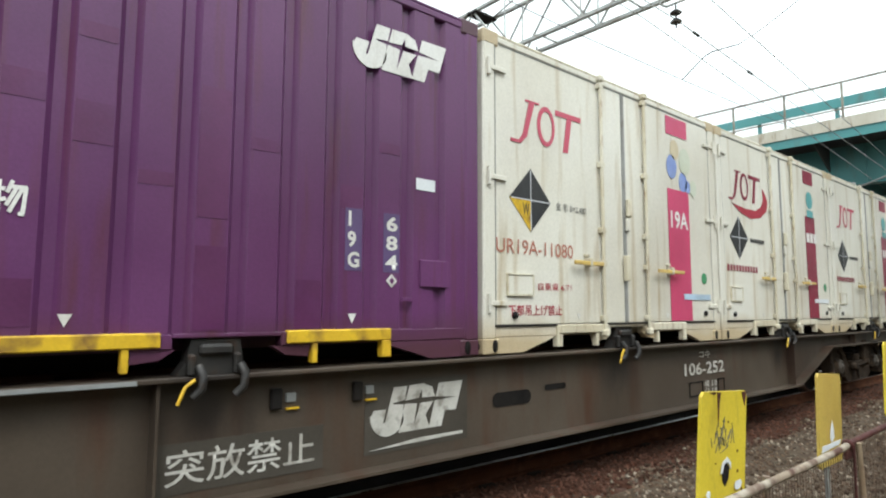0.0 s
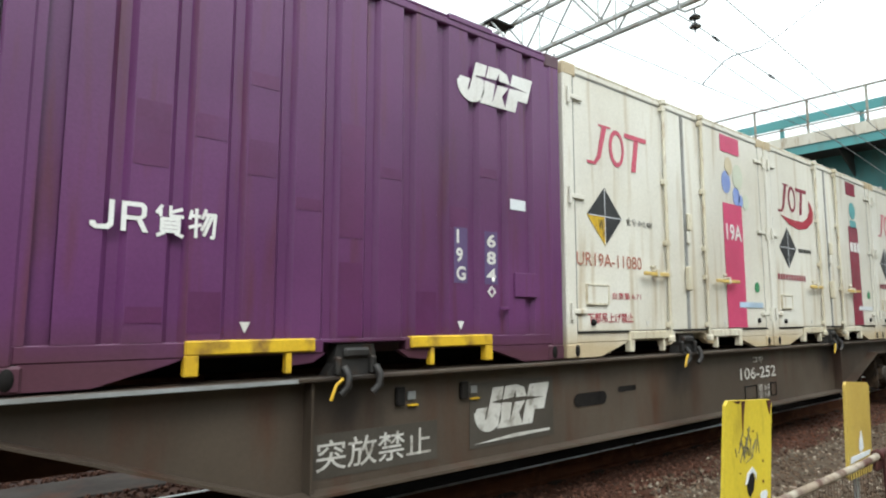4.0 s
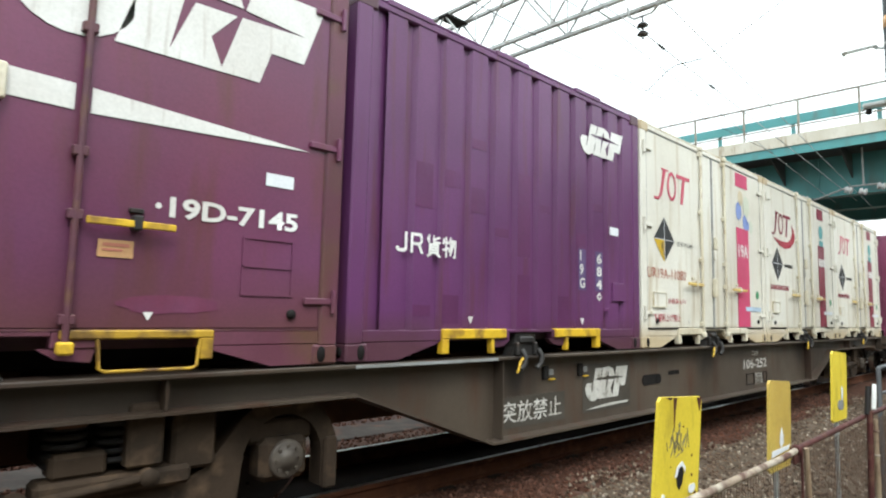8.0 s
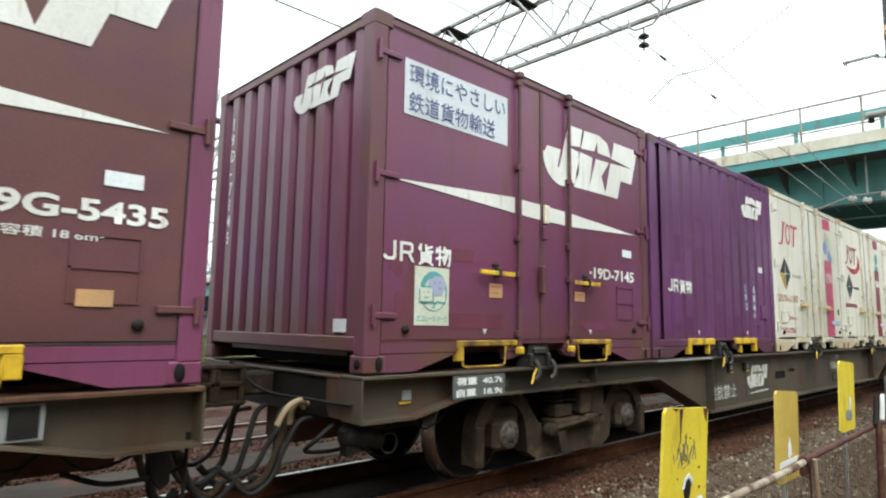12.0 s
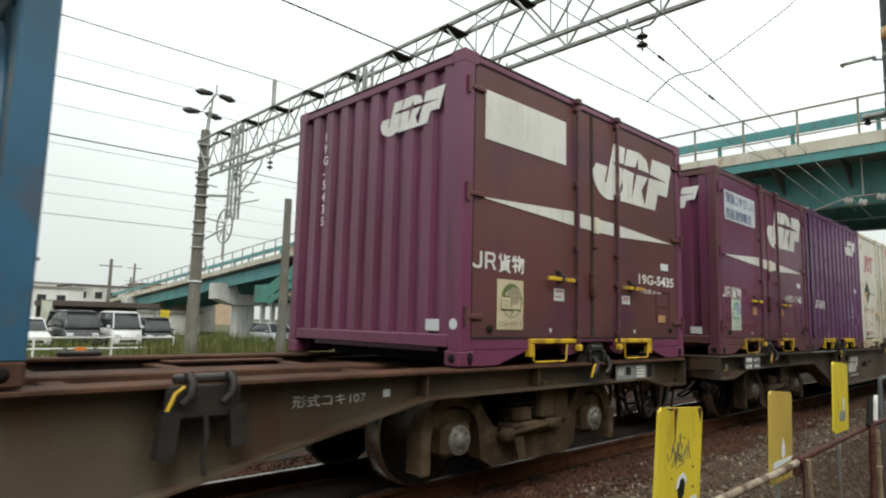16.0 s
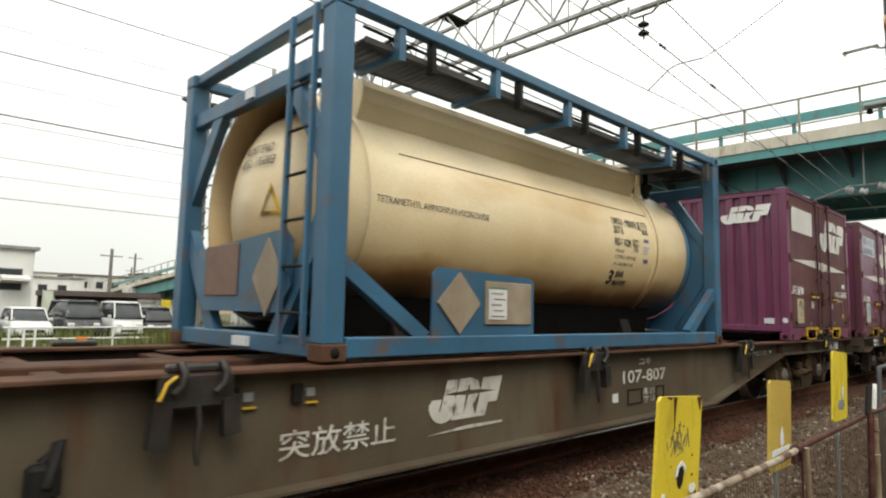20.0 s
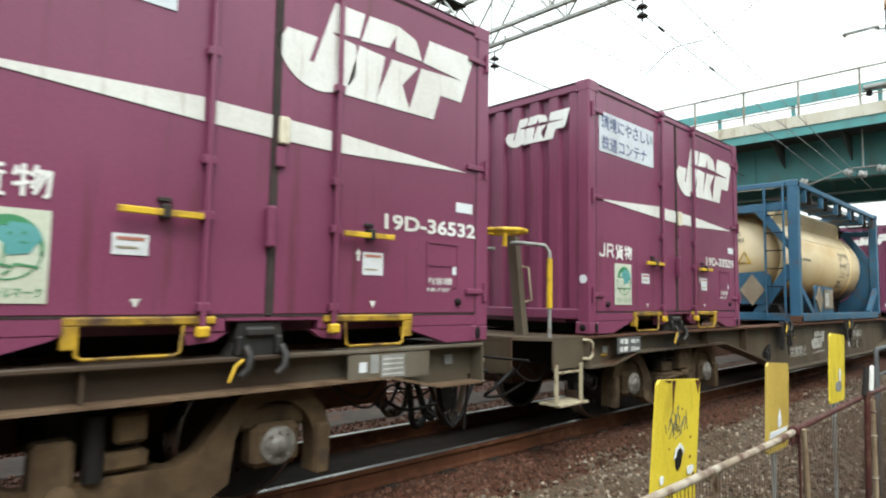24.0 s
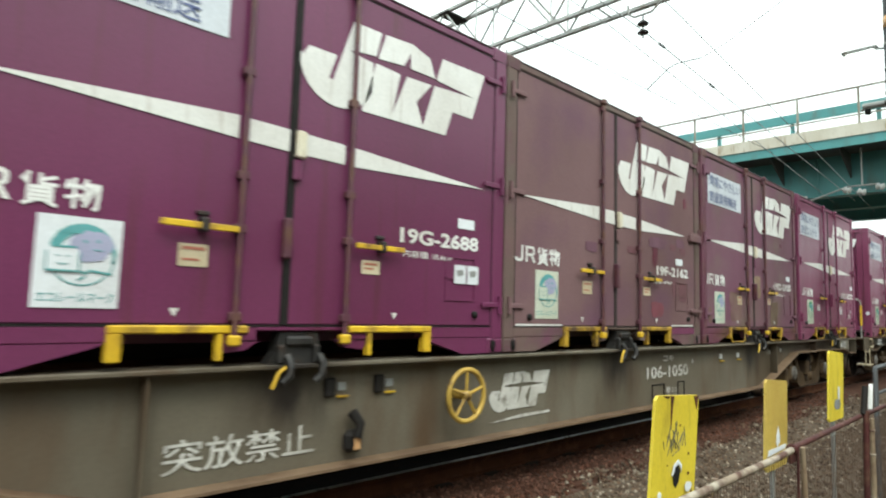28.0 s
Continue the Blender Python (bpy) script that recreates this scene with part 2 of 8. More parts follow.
wheel_steel = surf("wheel_steel", (0.022, 0.018, 0.016), (0.015, 0.013, 0.012), 5, 0.7)
tread_steel = surf("tread_bright", (0.45, 0.44, 0.42), (0.38, 0.37, 0.36), 5, 0.3, metal=1.0)
hub_grey = surf("axle_cap", (0.22, 0.21, 0.19), (0.13, 0.115, 0.10), 20, 0.5, metal=0.2)
hub_dark = surf("axle_cap_brown", (0.085, 0.07, 0.055), (0.05, 0.04, 0.032), 14, 0.55)
hose_tan = surf("valve_tan", (0.40, 0.31, 0.20), (0.33, 0.24, 0.14), 8, 0.6)
rubber = surf("rubber_black", (0.018, 0.018, 0.018), (0.028, 0.026, 0.025), 10, 0.7)
# near-black that paints the shade inside holes, slots and under floors
void_black = surf("void_shade_black", (0.012, 0.011, 0.011), (0.018, 0.016, 0.015), 6, 0.8)
tank_shade_black = surf("tank_shade_black", (0.004, 0.0035, 0.003), (0.006, 0.005, 0.004), 6, 0.95)
pipe_grey = surf("pipe_grey", (0.30, 0.30, 0.29), (0.24, 0.24, 0.23), 6, 0.5, rust=(0.16, 0.12, 0.08), amount=0.25)
step_cream = surf("step_cream", (0.42, 0.37, 0.26), (0.34, 0.29, 0.20), 6, 0.6, rust=RUST, amount=0.3)
tank_blue = surf("frame_blue", (0.042, 0.135, 0.235), (0.036, 0.11, 0.19), 2, 0.42, rust=(0.12, 0.075, 0.05), amount=0.25)
# the tank's low coats hold brown dirt and the shade of its underside
tank_cream = surf("tank_cream", (0.82, 0.69, 0.46), (0.78, 0.63, 0.39), 0.7, 0.38, rust=(0.64, 0.45, 0.22), amount=0.34, streak=(0.5, 0.4, 1.5), grime_shade=((1.12, 0.60, (0.50, 0.32, 0.13)), (0.76, 0.56, (0.21, 0.095, 0.03)), (0.62, 0.42, (0.035, 0.022, 0.014))))
dull_metal = surf("placard_aluminium", (0.36, 0.30, 0.22), (0.28, 0.22, 0.16), 4, 0.5, metal=0.1)
placard_brown = surf("placard_brown", (0.20, 0.115, 0.085), (0.16, 0.09, 0.065), 4, 0.55)
grating = surf("walkway_grating", (0.05, 0.05, 0.05), (0.08, 0.078, 0.075), 4, 0.55, metal=0.4)
sleeper_grey = surf("sleeper_grimy", (0.04, 0.03, 0.024), (0.026, 0.02, 0.016), 3, 0.9)
rail_rust = surf("rail_rust", (0.105, 0.042, 0.021), (0.08, 0.033, 0.019), 4, 0.8, rust=(0.15, 0.07, 0.037), amount=0.4)
gravel = surf("ballast_brown", (0.055, 0.024, 0.015), (0.08, 0.041, 0.028), 6, 0.9, bump=0.8, fine=26, rust=(0.11, 0.085, 0.07), amount=0.2)
gravel_sand = surf("ballast_sandy", (0.07, 0.049, 0.034), (0.104, 0.08, 0.058), 5, 0.9, bump=0.8, fine=26, rust=(0.17, 0.145, 0.115), amount=0.25)
gravel_far = surf("ballast_far", (0.048, 0.024, 0.019), (0.07, 0.043, 0.036), 3, 0.9, bump=0.7, fine=22, rust=(0.14, 0.12, 0.108), amount=0.2)
earth = surf("earth", (0.14, 0.12, 0.085), (0.10, 0.10, 0.06), 0.5, 0.95, bump=0.5, fine=12, rust=(0.07, 0.09, 0.03), amount=0.5)
path_grey = surf("concrete_grimy", (0.07, 0.058, 0.05), (0.048, 0.038, 0.033), 2.5, 0.9, bump=0.5, fine=30, rust=(0.10, 0.05, 0.035), amount=0.4)
oil_shade_black = surf("oily_shaded_ballast", (0.02, 0.014, 0.011), (0.032, 0.021, 0.016), 5, 0.85, bump=0.8, fine=26, rust=(0.05, 0.028, 0.02), amount=0.3)
asphalt = surf("asphalt", (0.06, 0.06, 0.06), (0.08, 0.08, 0.078), 1, 0.9, bump=0.4)
concrete = surf("concrete", (0.40, 0.39, 0.37), (0.33, 0.325, 0.31), 1, 0.8, rust=(0.20, 0.19, 0.175), amount=0.3, streak=(3, 3, 0.4))
pole_concrete = surf("pole_concrete", (0.22, 0.21, 0.185), (0.18, 0.17, 0.15), 2, 0.85, rust=(0.12, 0.11, 0.095), amount=0.3, streak=DOWN)
pole_grey = surf("pole_charcoal", (0.075, 0.08, 0.085), (0.095, 0.10, 0.105), 3, 0.6, rust=(0.05, 0.05, 0.05), amount=0.3)
pier_white = surf("pier_white", (0.62, 0.62, 0.61), (0.54, 0.54, 0.52), 0.7, 0.8, rust=(0.36, 0.35, 0.33), amount=0.25, streak=(3, 3, 0.4))
bridge_teal = surf("bridge_teal", (0.085, 0.285, 0.295), (0.10, 0.32, 0.325), 0.6, 0.5, rust=(0.11, 0.19, 0.18), amount=0.25, streak=(2, 2, 0.6))
bridge_green = surf("bridge_green", (0.05, 0.21, 0.17), (0.065, 0.24, 0.19), 0.6, 0.5, rust=(0.12, 0.15, 0.11), amount=0.25)
bridge_cream = surf("bridge_edge_cream", (0.64, 0.61, 0.53), (0.55, 0.51, 0.42), 1.5, 0.7, rust=(0.28, 0.19, 0.11), amount=0.35, streak=(3, 3, 0.6))
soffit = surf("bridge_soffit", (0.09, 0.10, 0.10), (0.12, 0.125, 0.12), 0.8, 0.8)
rail_tube = surf("handrail_weathered", (0.34, 0.33, 0.28), (0.20, 0.17, 0.13), 2, 0.6, rust=(0.14, 0.08, 0.04), amount=0.4)
galv = surf("galvanised", (0.42, 0.43, 0.42), (0.33, 0.34, 0.33), 3, 0.5, metal=0.4, rust=(0.22, 0.17, 0.12), amount=0.2)
insul = surf("porcelain_dark", (0.03, 0.028, 0.028), (0.045, 0.04, 0.04), 6, 0.25)
porcelain = surf("porcelain_white", (0.62, 0.62, 0.60), (0.5, 0.5, 0.5), 6, 0.25)
wire_dark = surf("wire_dark", (0.05, 0.055, 0.06), (0.07, 0.07, 0.075), 3, 0.6)
wire_pale = surf("wire_pale", (0.30, 0.32, 0.33), (0.34, 0.35, 0.36), 3, 0.6)
board_yellow = surf("board_yellow", (0.76, 0.60, 0.045), (0.70, 0.54, 0.04), 3, 0.45, rust=(0.45, 0.34, 0.03), amount=0.25, streak=(4, 4, 1))
board_ochre = surf("board_ochre", (0.58, 0.42, 0.085), (0.52, 0.36, 0.075), 3, 0.5, rust=(0.38, 0.28, 0.06), amount=0.3)
fence_pipe = surf("fence_pipe_worn", (0.42, 0.38, 0.31), (0.30, 0.24, 0.18), 7, 0.6, rust=(0.09, 0.038, 0.028), amount=0.75)
stain_beige = surf("worn_patch_beige", (0.30, 0.23, 0.16), (0.25, 0.18, 0.13), 9, 0.8)
stain_olive = surf("worn_patch_olive", (0.16, 0.125, 0.085), (0.13, 0.085, 0.07), 9, 0.8)
stain_crimson = surf("rubbed_crimson", (0.20, 0.06, 0.08), (0.19, 0.07, 0.085), 9, 0.7)
stain_maroon = surf("touch_up_maroon", (0.10, 0.018, 0.035), (0.12, 0.022, 0.04), 5, 0.55)
stain_rose = surf("worn_patch_rose", (0.145, 0.065, 0.078), (0.16, 0.075, 0.085), 7, 0.6)
stain_crimson_dark = surf("touch_up_crimson", (0.135, 0.03, 0.055), (0.145, 0.036, 0.068), 5, 0.5)
stain_smear = surf("rubbed_plum", (0.148, 0.031, 0.072), (0.142, 0.035, 0.082), 7, 0.5)
stain_pinkish = surf("worn_patch_pale", (0.20, 0.13, 0.11), (0.18, 0.10, 0.105), 7, 0.7)
stain_violet_pale = surf("worn_patch_violet", (0.165, 0.085, 0.115), (0.15, 0.075, 0.105), 6, 0.6)
scratch_grey = surf("scratch_grey", (0.16, 0.15, 0.10), (0.22, 0.20, 0.13), 9, 0.6)
fence_red = surf("fence_pipe_rust", (0.075, 0.022, 0.02), (0.05, 0.017, 0.016), 6, 0.65, rust=(0.13, 0.07, 0.045), amount=0.3)
mesh_wire = surf("mesh_wire", (0.11, 0.075, 0.055), (0.07, 0.042, 0.03), 6, 0.6)
post_pale = surf("post_pale", (0.36, 0.29, 0.20), (0.24, 0.17, 0.11), 6, 0.65, rust=(0.12, 0.06, 0.04), amount=0.35)
rust_mark = surf("rust_mark", (0.12, 0.045, 0.03), (0.07, 0.03, 0.022), 9, 0.8)
house_white = surf("render_white", (0.74, 0.74, 0.72), (0.68, 0.68, 0.66), 0.5, 0.8)
house_beige = surf("render_beige", (0.55, 0.42, 0.30), (0.50, 0.38, 0.27), 0.5, 0.8)
wall_brown = surf("retaining_brown", (0.13, 0.105, 0.09), (0.10, 0.085, 0.075), 0.6, 0.85)
roof_dark = surf("roof_dark", (0.13, 0.10, 0.09), (0.10, 0.085, 0.08), 1, 0.8)
car_white = surf("car_white", (0.72, 0.73, 0.74), (0.69, 0.70, 0.71), 2, 0.25, bump=0)
car_silver = surf("car_silver", (0.42, 0.44, 0.46), (0.40, 0.42, 0.44), 2, 0.3, metal=0.4, bump=0)
car_dark = surf("car_dark", (0.05, 0.052, 0.058), (0.06, 0.06, 0.066), 2, 0.25, bump=0)
glass_dark = surf("glass_dark", (0.03, 0.035, 0.04), (0.04, 0.045, 0.05), 2, 0.08, bump=0)
leaf_green = surf("leaf_green", (0.075, 0.11, 0.025), (0.12, 0.15, 0.04), 3, 0.7, rust=(0.20, 0.17, 0.06), amount=0.4)
grass_dry = surf("grass_dry", (0.16, 0.16, 0.06), (0.10, 0.13, 0.035), 1.5, 0.8, rust=(0.26, 0.21, 0.10), amount=0.5)
lamp_glow = surf("lamp_lit", (0.9, 0.95, 0.92), (0.88, 0.93, 0.9), 3, 0.3, glow=1.6)
orange_paint = surf("paint_orange", (0.62, 0.20, 0.03), (0.55, 0.17, 0.03), 4, 0.5)


# ---- building tools ----
def bend(pts, k=5):
    """A smooth run of points through the given ones."""
    pts = [Vector(p) for p in pts]
    q = [pts[0] * 2 - pts[1]] + pts + [pts[-1] * 2 - pts[-2]]
    out = []
    for i in range(1, len(q) - 2):
        a, b, c, d = q[i - 1:i + 3]
        for j in range(k):
            t = j / k
            out.append(0.5 * (2 * b + (c - a) * t + (2 * a - 5 * b + 4 * c - d) * t * t + (3 * b - a - 3 * c + d) * t ** 3))
    return out + [pts[-1]]


class Solid:
    """Collects vertices and faces of one mesh."""

    def __init__(self):
        self.v, self.f, self.s = [], [], []

    def add(self, verts, faces, smooth=False):
        k = len(self.v)
        self.v += [tuple(p) for p in verts]
        self.f += [tuple(k + i for i in q) for q in faces]
        self.s += [smooth] * len(faces)
        return self

    def box(self, x0, x1, y0, y1, z0, z1, b=0.0):
        lo, hi = (x0, y0, z0), (x1, y1, z1)
        b = min(b, 0.4 * min(hi[i] - lo[i] for i in range(3)))
        if b <= 0:
            c = [(x, y, z) for x in (x0, x1) for y in (y0, y1) for z in (z0, z1)]
            return self.add(c, [(0, 1, 3, 2), (4, 6, 7, 5), (0, 4, 5, 1), (2, 3, 7, 6), (0, 2, 6, 4), (1, 5, 7, 3)])
        verts, idx = [], {}
        for sx in (0, 1):
            for sy in (0, 1):
                for sz in (0, 1):
                    s = (sx, sy, sz)
                    for a in range(3):
                        p = []
                        for i in range(3):
                            e = hi[i] if s[i] else lo[i]
                            p.append(e if i == a else e + (-b if s[i] else b))
                        idx[s, a] = len(verts)
                        verts.append(p)
        faces = []
        for a in range(3):
            o = [i for i in range(3) if i != a]
            for e in (0, 1):
                q = []
                for m_, n_ in ((0, 0), (1, 0), (1, 1), (0, 1)):
                    s = [0, 0, 0]
                    s[a], s[o[0]], s[o[1]] = e, m_, n_
                    q.append(idx[tuple(s), a])
                faces.append(q)
            for m_ in (0, 1):
                for n_ in (0, 1):
                    s0, s1 = [0, 0, 0], [0, 0, 0]
                    s0[o[0]] = s1[o[0]] = m_
                    s0[o[1]] = s1[o[1]] = n_
                    s1[a] = 1
                    s0, s1 = tuple(s0), tuple(s1)
                    faces.append((idx[s0, o[0]], idx[s1, o[0]], idx[s1, o[1]], idx[s0, o[1]]))
        for sx in (0, 1):
            for sy in (0, 1):
                for sz in (0, 1):
                    s = (sx, sy, sz)
                    faces.append((idx[s, 0], idx[s, 1], idx[s, 2]))
        return self.add(verts, faces)

    def prism(self, pts, y0, y1):
        """A polygon of (x, z), from y0 to y1."""
        n = len(pts)
        verts = [(x, y0, z) for x, z in pts] + [(x, y1, z) for x, z in pts]
        return self.add(verts, [tuple(range(n)), tuple(range(2 * n - 1, n - 1, -1))] + [(i, (i + 1) % n, n + (i + 1) % n, n + i) for i in range(n)])

    def prism_x(self, pts, x0, x1):
        """A polygon of (y, z), from x0 to x1."""
        n = len(pts)
        verts = [(x0, y, z) for y, z in pts] + [(x1, y, z) for y, z in pts]
        return self.add(verts, [tuple(range(n)), tuple(range(2 * n - 1, n - 1, -1))] + [(i, (i + 1) % n, n + (i + 1) % n, n + i) for i in range(n)])

    def prism_z(self, pts, z0, z1):
        """A polygon of (x, y), from z0 to z1."""
        n = len(pts)
        verts = [(x, y, z0) for x, y in pts] + [(x, y, z1) for x, y in pts]
        return self.add(verts, [tuple(range(n)), tuple(range(2 * n - 1, n - 1, -1))] + [(i, (i + 1) % n, n + (i + 1) % n, n + i) for i in range(n)])

    def rod(self, a, b, r, seg=8, r2=None):
        a, b = Vector(a), Vector(b)
        r2 = r if r2 is None else r2
        d = (b - a).normalized()
        u = d.orthogonal().normalized()
        w = d.cross(u)
        ring = [(math.cos(2 * math.pi * i / seg), math.sin(2 * math.pi * i / seg)) for i in range(seg)]
        verts = [a + (u * c + w * s) * r for c, s in ring] + [b + (u * c + w * s) * r2 for c, s in ring]
        self.add(verts, [(i, (i + 1) % seg, seg + (i + 1) % seg, seg + i) for i in range(seg)], True)
        return self.add(verts, [tuple(range(seg)), tuple(range(seg, 2 * seg))])

    def tube(self, pts, r, seg=8):
        """A bent pipe through the points."""
        pts = [Vector(p) for p in pts]
        n = len(pts)
        ring = [(math.cos(2 * math.pi * i / seg), math.sin(2 * math.pi * i / seg)) for i in range(seg)]
        verts = []
        d = (pts[1] - pts[0]).normalized()
        u = d.orthogonal().normalized()
        for k, p in enumerate(pts):
            t = (pts[min(k + 1, n - 1)] - pts[max(k - 1, 0)]).normalized()
            u = (u - t * u.dot(t)).normalized()
            w = t.cross(u)
            verts += [p + (u * c + w * s) * r for c, s in ring]
        faces = [(k * seg + i, k * seg + (i + 1) % seg, (k + 1) * seg + (i + 1) % seg, (k + 1) * seg + i) for k in range(n - 1) for i in range(seg)]
        self.add(verts, faces, True)
        return self.add(verts[:seg] + verts[-seg:], [tuple(range(seg)), tuple(range(seg, 2 * seg))])

    def ring(self, c, axis, R, r, seg=24, sides=6):
        c, axis = Vector(c), Vector(axis).normalized()
        u = axis.orthogonal().normalized()
        w = axis.cross(u)
        verts, faces = [], []
        for i in range(seg):
            a = 2 * math.pi * i / seg
            o = u * math.cos(a) + w * math.sin(a)
            for j in range(sides):
                e = 2 * math.pi * j / sides
                verts.append(c + o * (R + r * math.cos(e)) + axis * r * math.sin(e))
        for i in range(seg):
            for j in range(sides):
                faces.append((i * sides + j, ((i + 1) % seg) * sides + j, ((i + 1) % seg) * sides + (j + 1) % sides, i * sides + (j + 1) % sides))
        return self.add(verts, faces, True)

    def lathe(self, a, axis, prof, seg=24, smooth=True):
        """Profile of (distance along axis, radius), turned round the axis."""
        a, axis = Vector(a), Vector(axis).normalized()
        u = axis.orthogonal().normalized()
        w = axis.cross(u)
        verts, faces = [], []
        for d, r in prof:
            for i in range(seg):
                e = 2 * math.pi * i / seg
                verts.append(a + axis * d + (u * math.cos(e) + w * math.sin(e)) * max(r, 1e-4))
        for k in range(len(prof) - 1):
            for i in range(seg):
                faces.append((k * seg + i, k * seg + (i + 1) % seg, (k + 1) * seg + (i + 1) % seg, (k + 1) * seg + i))
        self.add(verts, faces, smooth)
        if prof[0] == prof[-1]:
            return self
        return self.add(verts[:seg] + verts[-seg:], [tuple(range(seg)), tuple(range(seg, 2 * seg))])

    def mesh(self, name):
        me = bpy.data.meshes.new(name)
        me.from_pydata(self.v, [], self.f)
        me.polygons.foreach_set("use_smooth", self.s)
        bm = bmesh.new()
        bm.from_mesh(me)
        bmesh.ops.recalc_face_normals(bm, faces=bm.faces)
        bm.to_mesh(me)
        bm.free()
        return me


def part(name, solid, material, parent=None, label=""):
    me = solid if isinstance(solid, bpy.types.Mesh) else solid.mesh(name)
    me.materials.clear()
    me.materials.append(material)
    ob = new(name, me)
    ob.parent = parent
    if label:
        tagged(ob, label)
    return ob


def thing(name, label, category, at=(0, 0, 0), group="", kind=""):
    ob = new(name)
    ob.empty_display_size = 0.2
    ob.location = at
    return tagged(ob, label, category, group, kind)


def setting(name, solid, material, label=""):
    return tagged(part(name, solid, material), label, kind="structure")


def lettering(body, x0, x1, z0, z1, material, parent, y=-0.004, bold=0.0, name="lettering", label="", turn=None):
    """Characters fitted into a box on the side that faces -y (turn: another pose)."""
    cu = bpy.data.curves.new("text", "FONT")
    cu.body, cu.offset, cu.resolution_u = body, bold, 3
    cu.space_line = 1.0
    tmp = bpy.data.objects.new("text", cu)
    scene.collection.objects.link(tmp)
    me = bpy.data.meshes.new_from_object(tmp.evaluated_get(bpy.context.evaluated_depsgraph_get()))
    bpy.data.objects.remove(tmp)
    bpy.data.curves.remove(cu)
    xs, ys = [v.co.x for v in me.vertices], [v.co.y for v in me.vertices]
    ax, ay, bx, by = min(xs), min(ys), max(xs), max(ys)
    for v in me.vertices:
        p = Vector((x0 + (v.co.x - ax) / (bx - ax) * (x1 - x0), y, z0 + (v.co.y - ay) / (by - ay) * (z1 - z0)))
        v.co = turn @ p if turn else p
    me.name = name
    return part(name, me, material, parent, label)


def decal(name, polys, material, parent, y=-0.004, label="", thick=0.002):
    s = Solid()
    for p in polys:
        s.prism(p, y, y + thick)
    return part(name, s, material, parent, label)


def blot(cx, cz, rx, rz, seed=0, n=22, square=0.5):
    """An uneven patch, between a round and a square one."""
    out = []
    for i in range(n):
        a = 2 * math.pi * i / n
        c, d = math.cos(a), math.sin(a)
        k = (1 - square) + square / max(abs(c), abs(d))
        k *= 1 + 0.22 * noise.noise((c * 1.7 + seed * 7.3, d * 1.7, seed)) + 0.16 * noise.noise((c * 5 + seed, d * 5, seed * 3.1))
        out.append((cx + rx * k * c, cz + rz * k * d))
    return out


def disc(cx, cz, r, n=18, sx=1.0):
    return [(cx + sx * r * math.cos(2 * math.pi * i / n), cz + r * math.sin(2 * math.pi * i / n)) for i in range(n)]


def rect(x0, x1, z0, z1):
    return [(x0, z0), (x1, z0), (x1, z1), (x0, z1)]


BOWL = [(2.075 + 0.287 * math.cos(radians(e)), 1.86 + 0.258 * math.sin(radians(e))) for e in range(-20, -205, -15)]
EMBLEM = [
    [(2.177, 2.208), (2.411, 2.211), (2.37, 2.034), (2.16, 2.008), (2.18, 1.994), (2.346, 1.978)] + BOWL[:-1] + [(1.811, 1.88), (1.847, 1.94), (2.054, 1.941), (2.001, 1.773), (2.033, 1.774)],
    [(2.449, 2.212), (2.70, 2.224), (2.865, 2.172), (2.923, 2.036), (2.68, 2.039), (2.68, 2.155), (2.618, 2.043), (2.386, 2.022)],
    [(2.372, 1.985), (2.587, 1.97), (2.525, 1.67), (2.648, 1.97), (2.888, 1.977), (2.744, 1.813), (2.812, 1.655), (2.918, 1.98), (3.337, 2.0), (2.936, 2.03), (2.994, 2.21), (3.465, 2.217),
     (3.329, 1.828), (3.11, 1.829), (3.043, 1.633), (2.263, 1.627)],
]
EMBLEM = [[((x - 1.788) / 1.677, (z - 1.602) / 0.62) for x, z in p] for p in EMBLEM]


def emblem(x0, x1, z0, z1, material, parent, y=-0.004, turn=None):
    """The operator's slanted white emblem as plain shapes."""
    polys = [[(x0 + a * (x1 - x0), z0 + b * (z1 - z0)) for a, b in p] for p in EMBLEM]
    ob = decal("emblem", polys, material, parent, y)
    if turn:
        ob.data.transform(turn)
    return ob


def annulus(name, outer, inner, material, parent, y, label="", thick=0.002):
    """A flat ring between two outlines of (x, z)."""
    n = len(outer)
    verts = [(x, yy, z) for yy in (y, y + thick) for line in (outer, inner) for x, z in line]
    f = []
    for i in range(n):
        j = (i + 1) % n
        f += [(i, j, n + j, n + i), (2 * n + i, 3 * n + i, 3 * n + j, 2 * n + j), (i, 2 * n + i, 2 * n + j, j), (n + i, n + j, 3 * n + j, 3 * n + i)]
    return part(name, Solid().add(verts, f), material, parent, label)


def stroke(ax, az, bx, bz, w):
    """A bar from one point to another, w wide."""
    k = w / 2 / max(1e-6, math.hypot(bx - ax, bz - az))
    nx, nz = -(bz - az) * k, (bx - ax) * k
    return [(ax + nx, az + nz), (bx + nx, bz + nz), (bx - nx, bz - nz), (ax - nx, az - nz)]


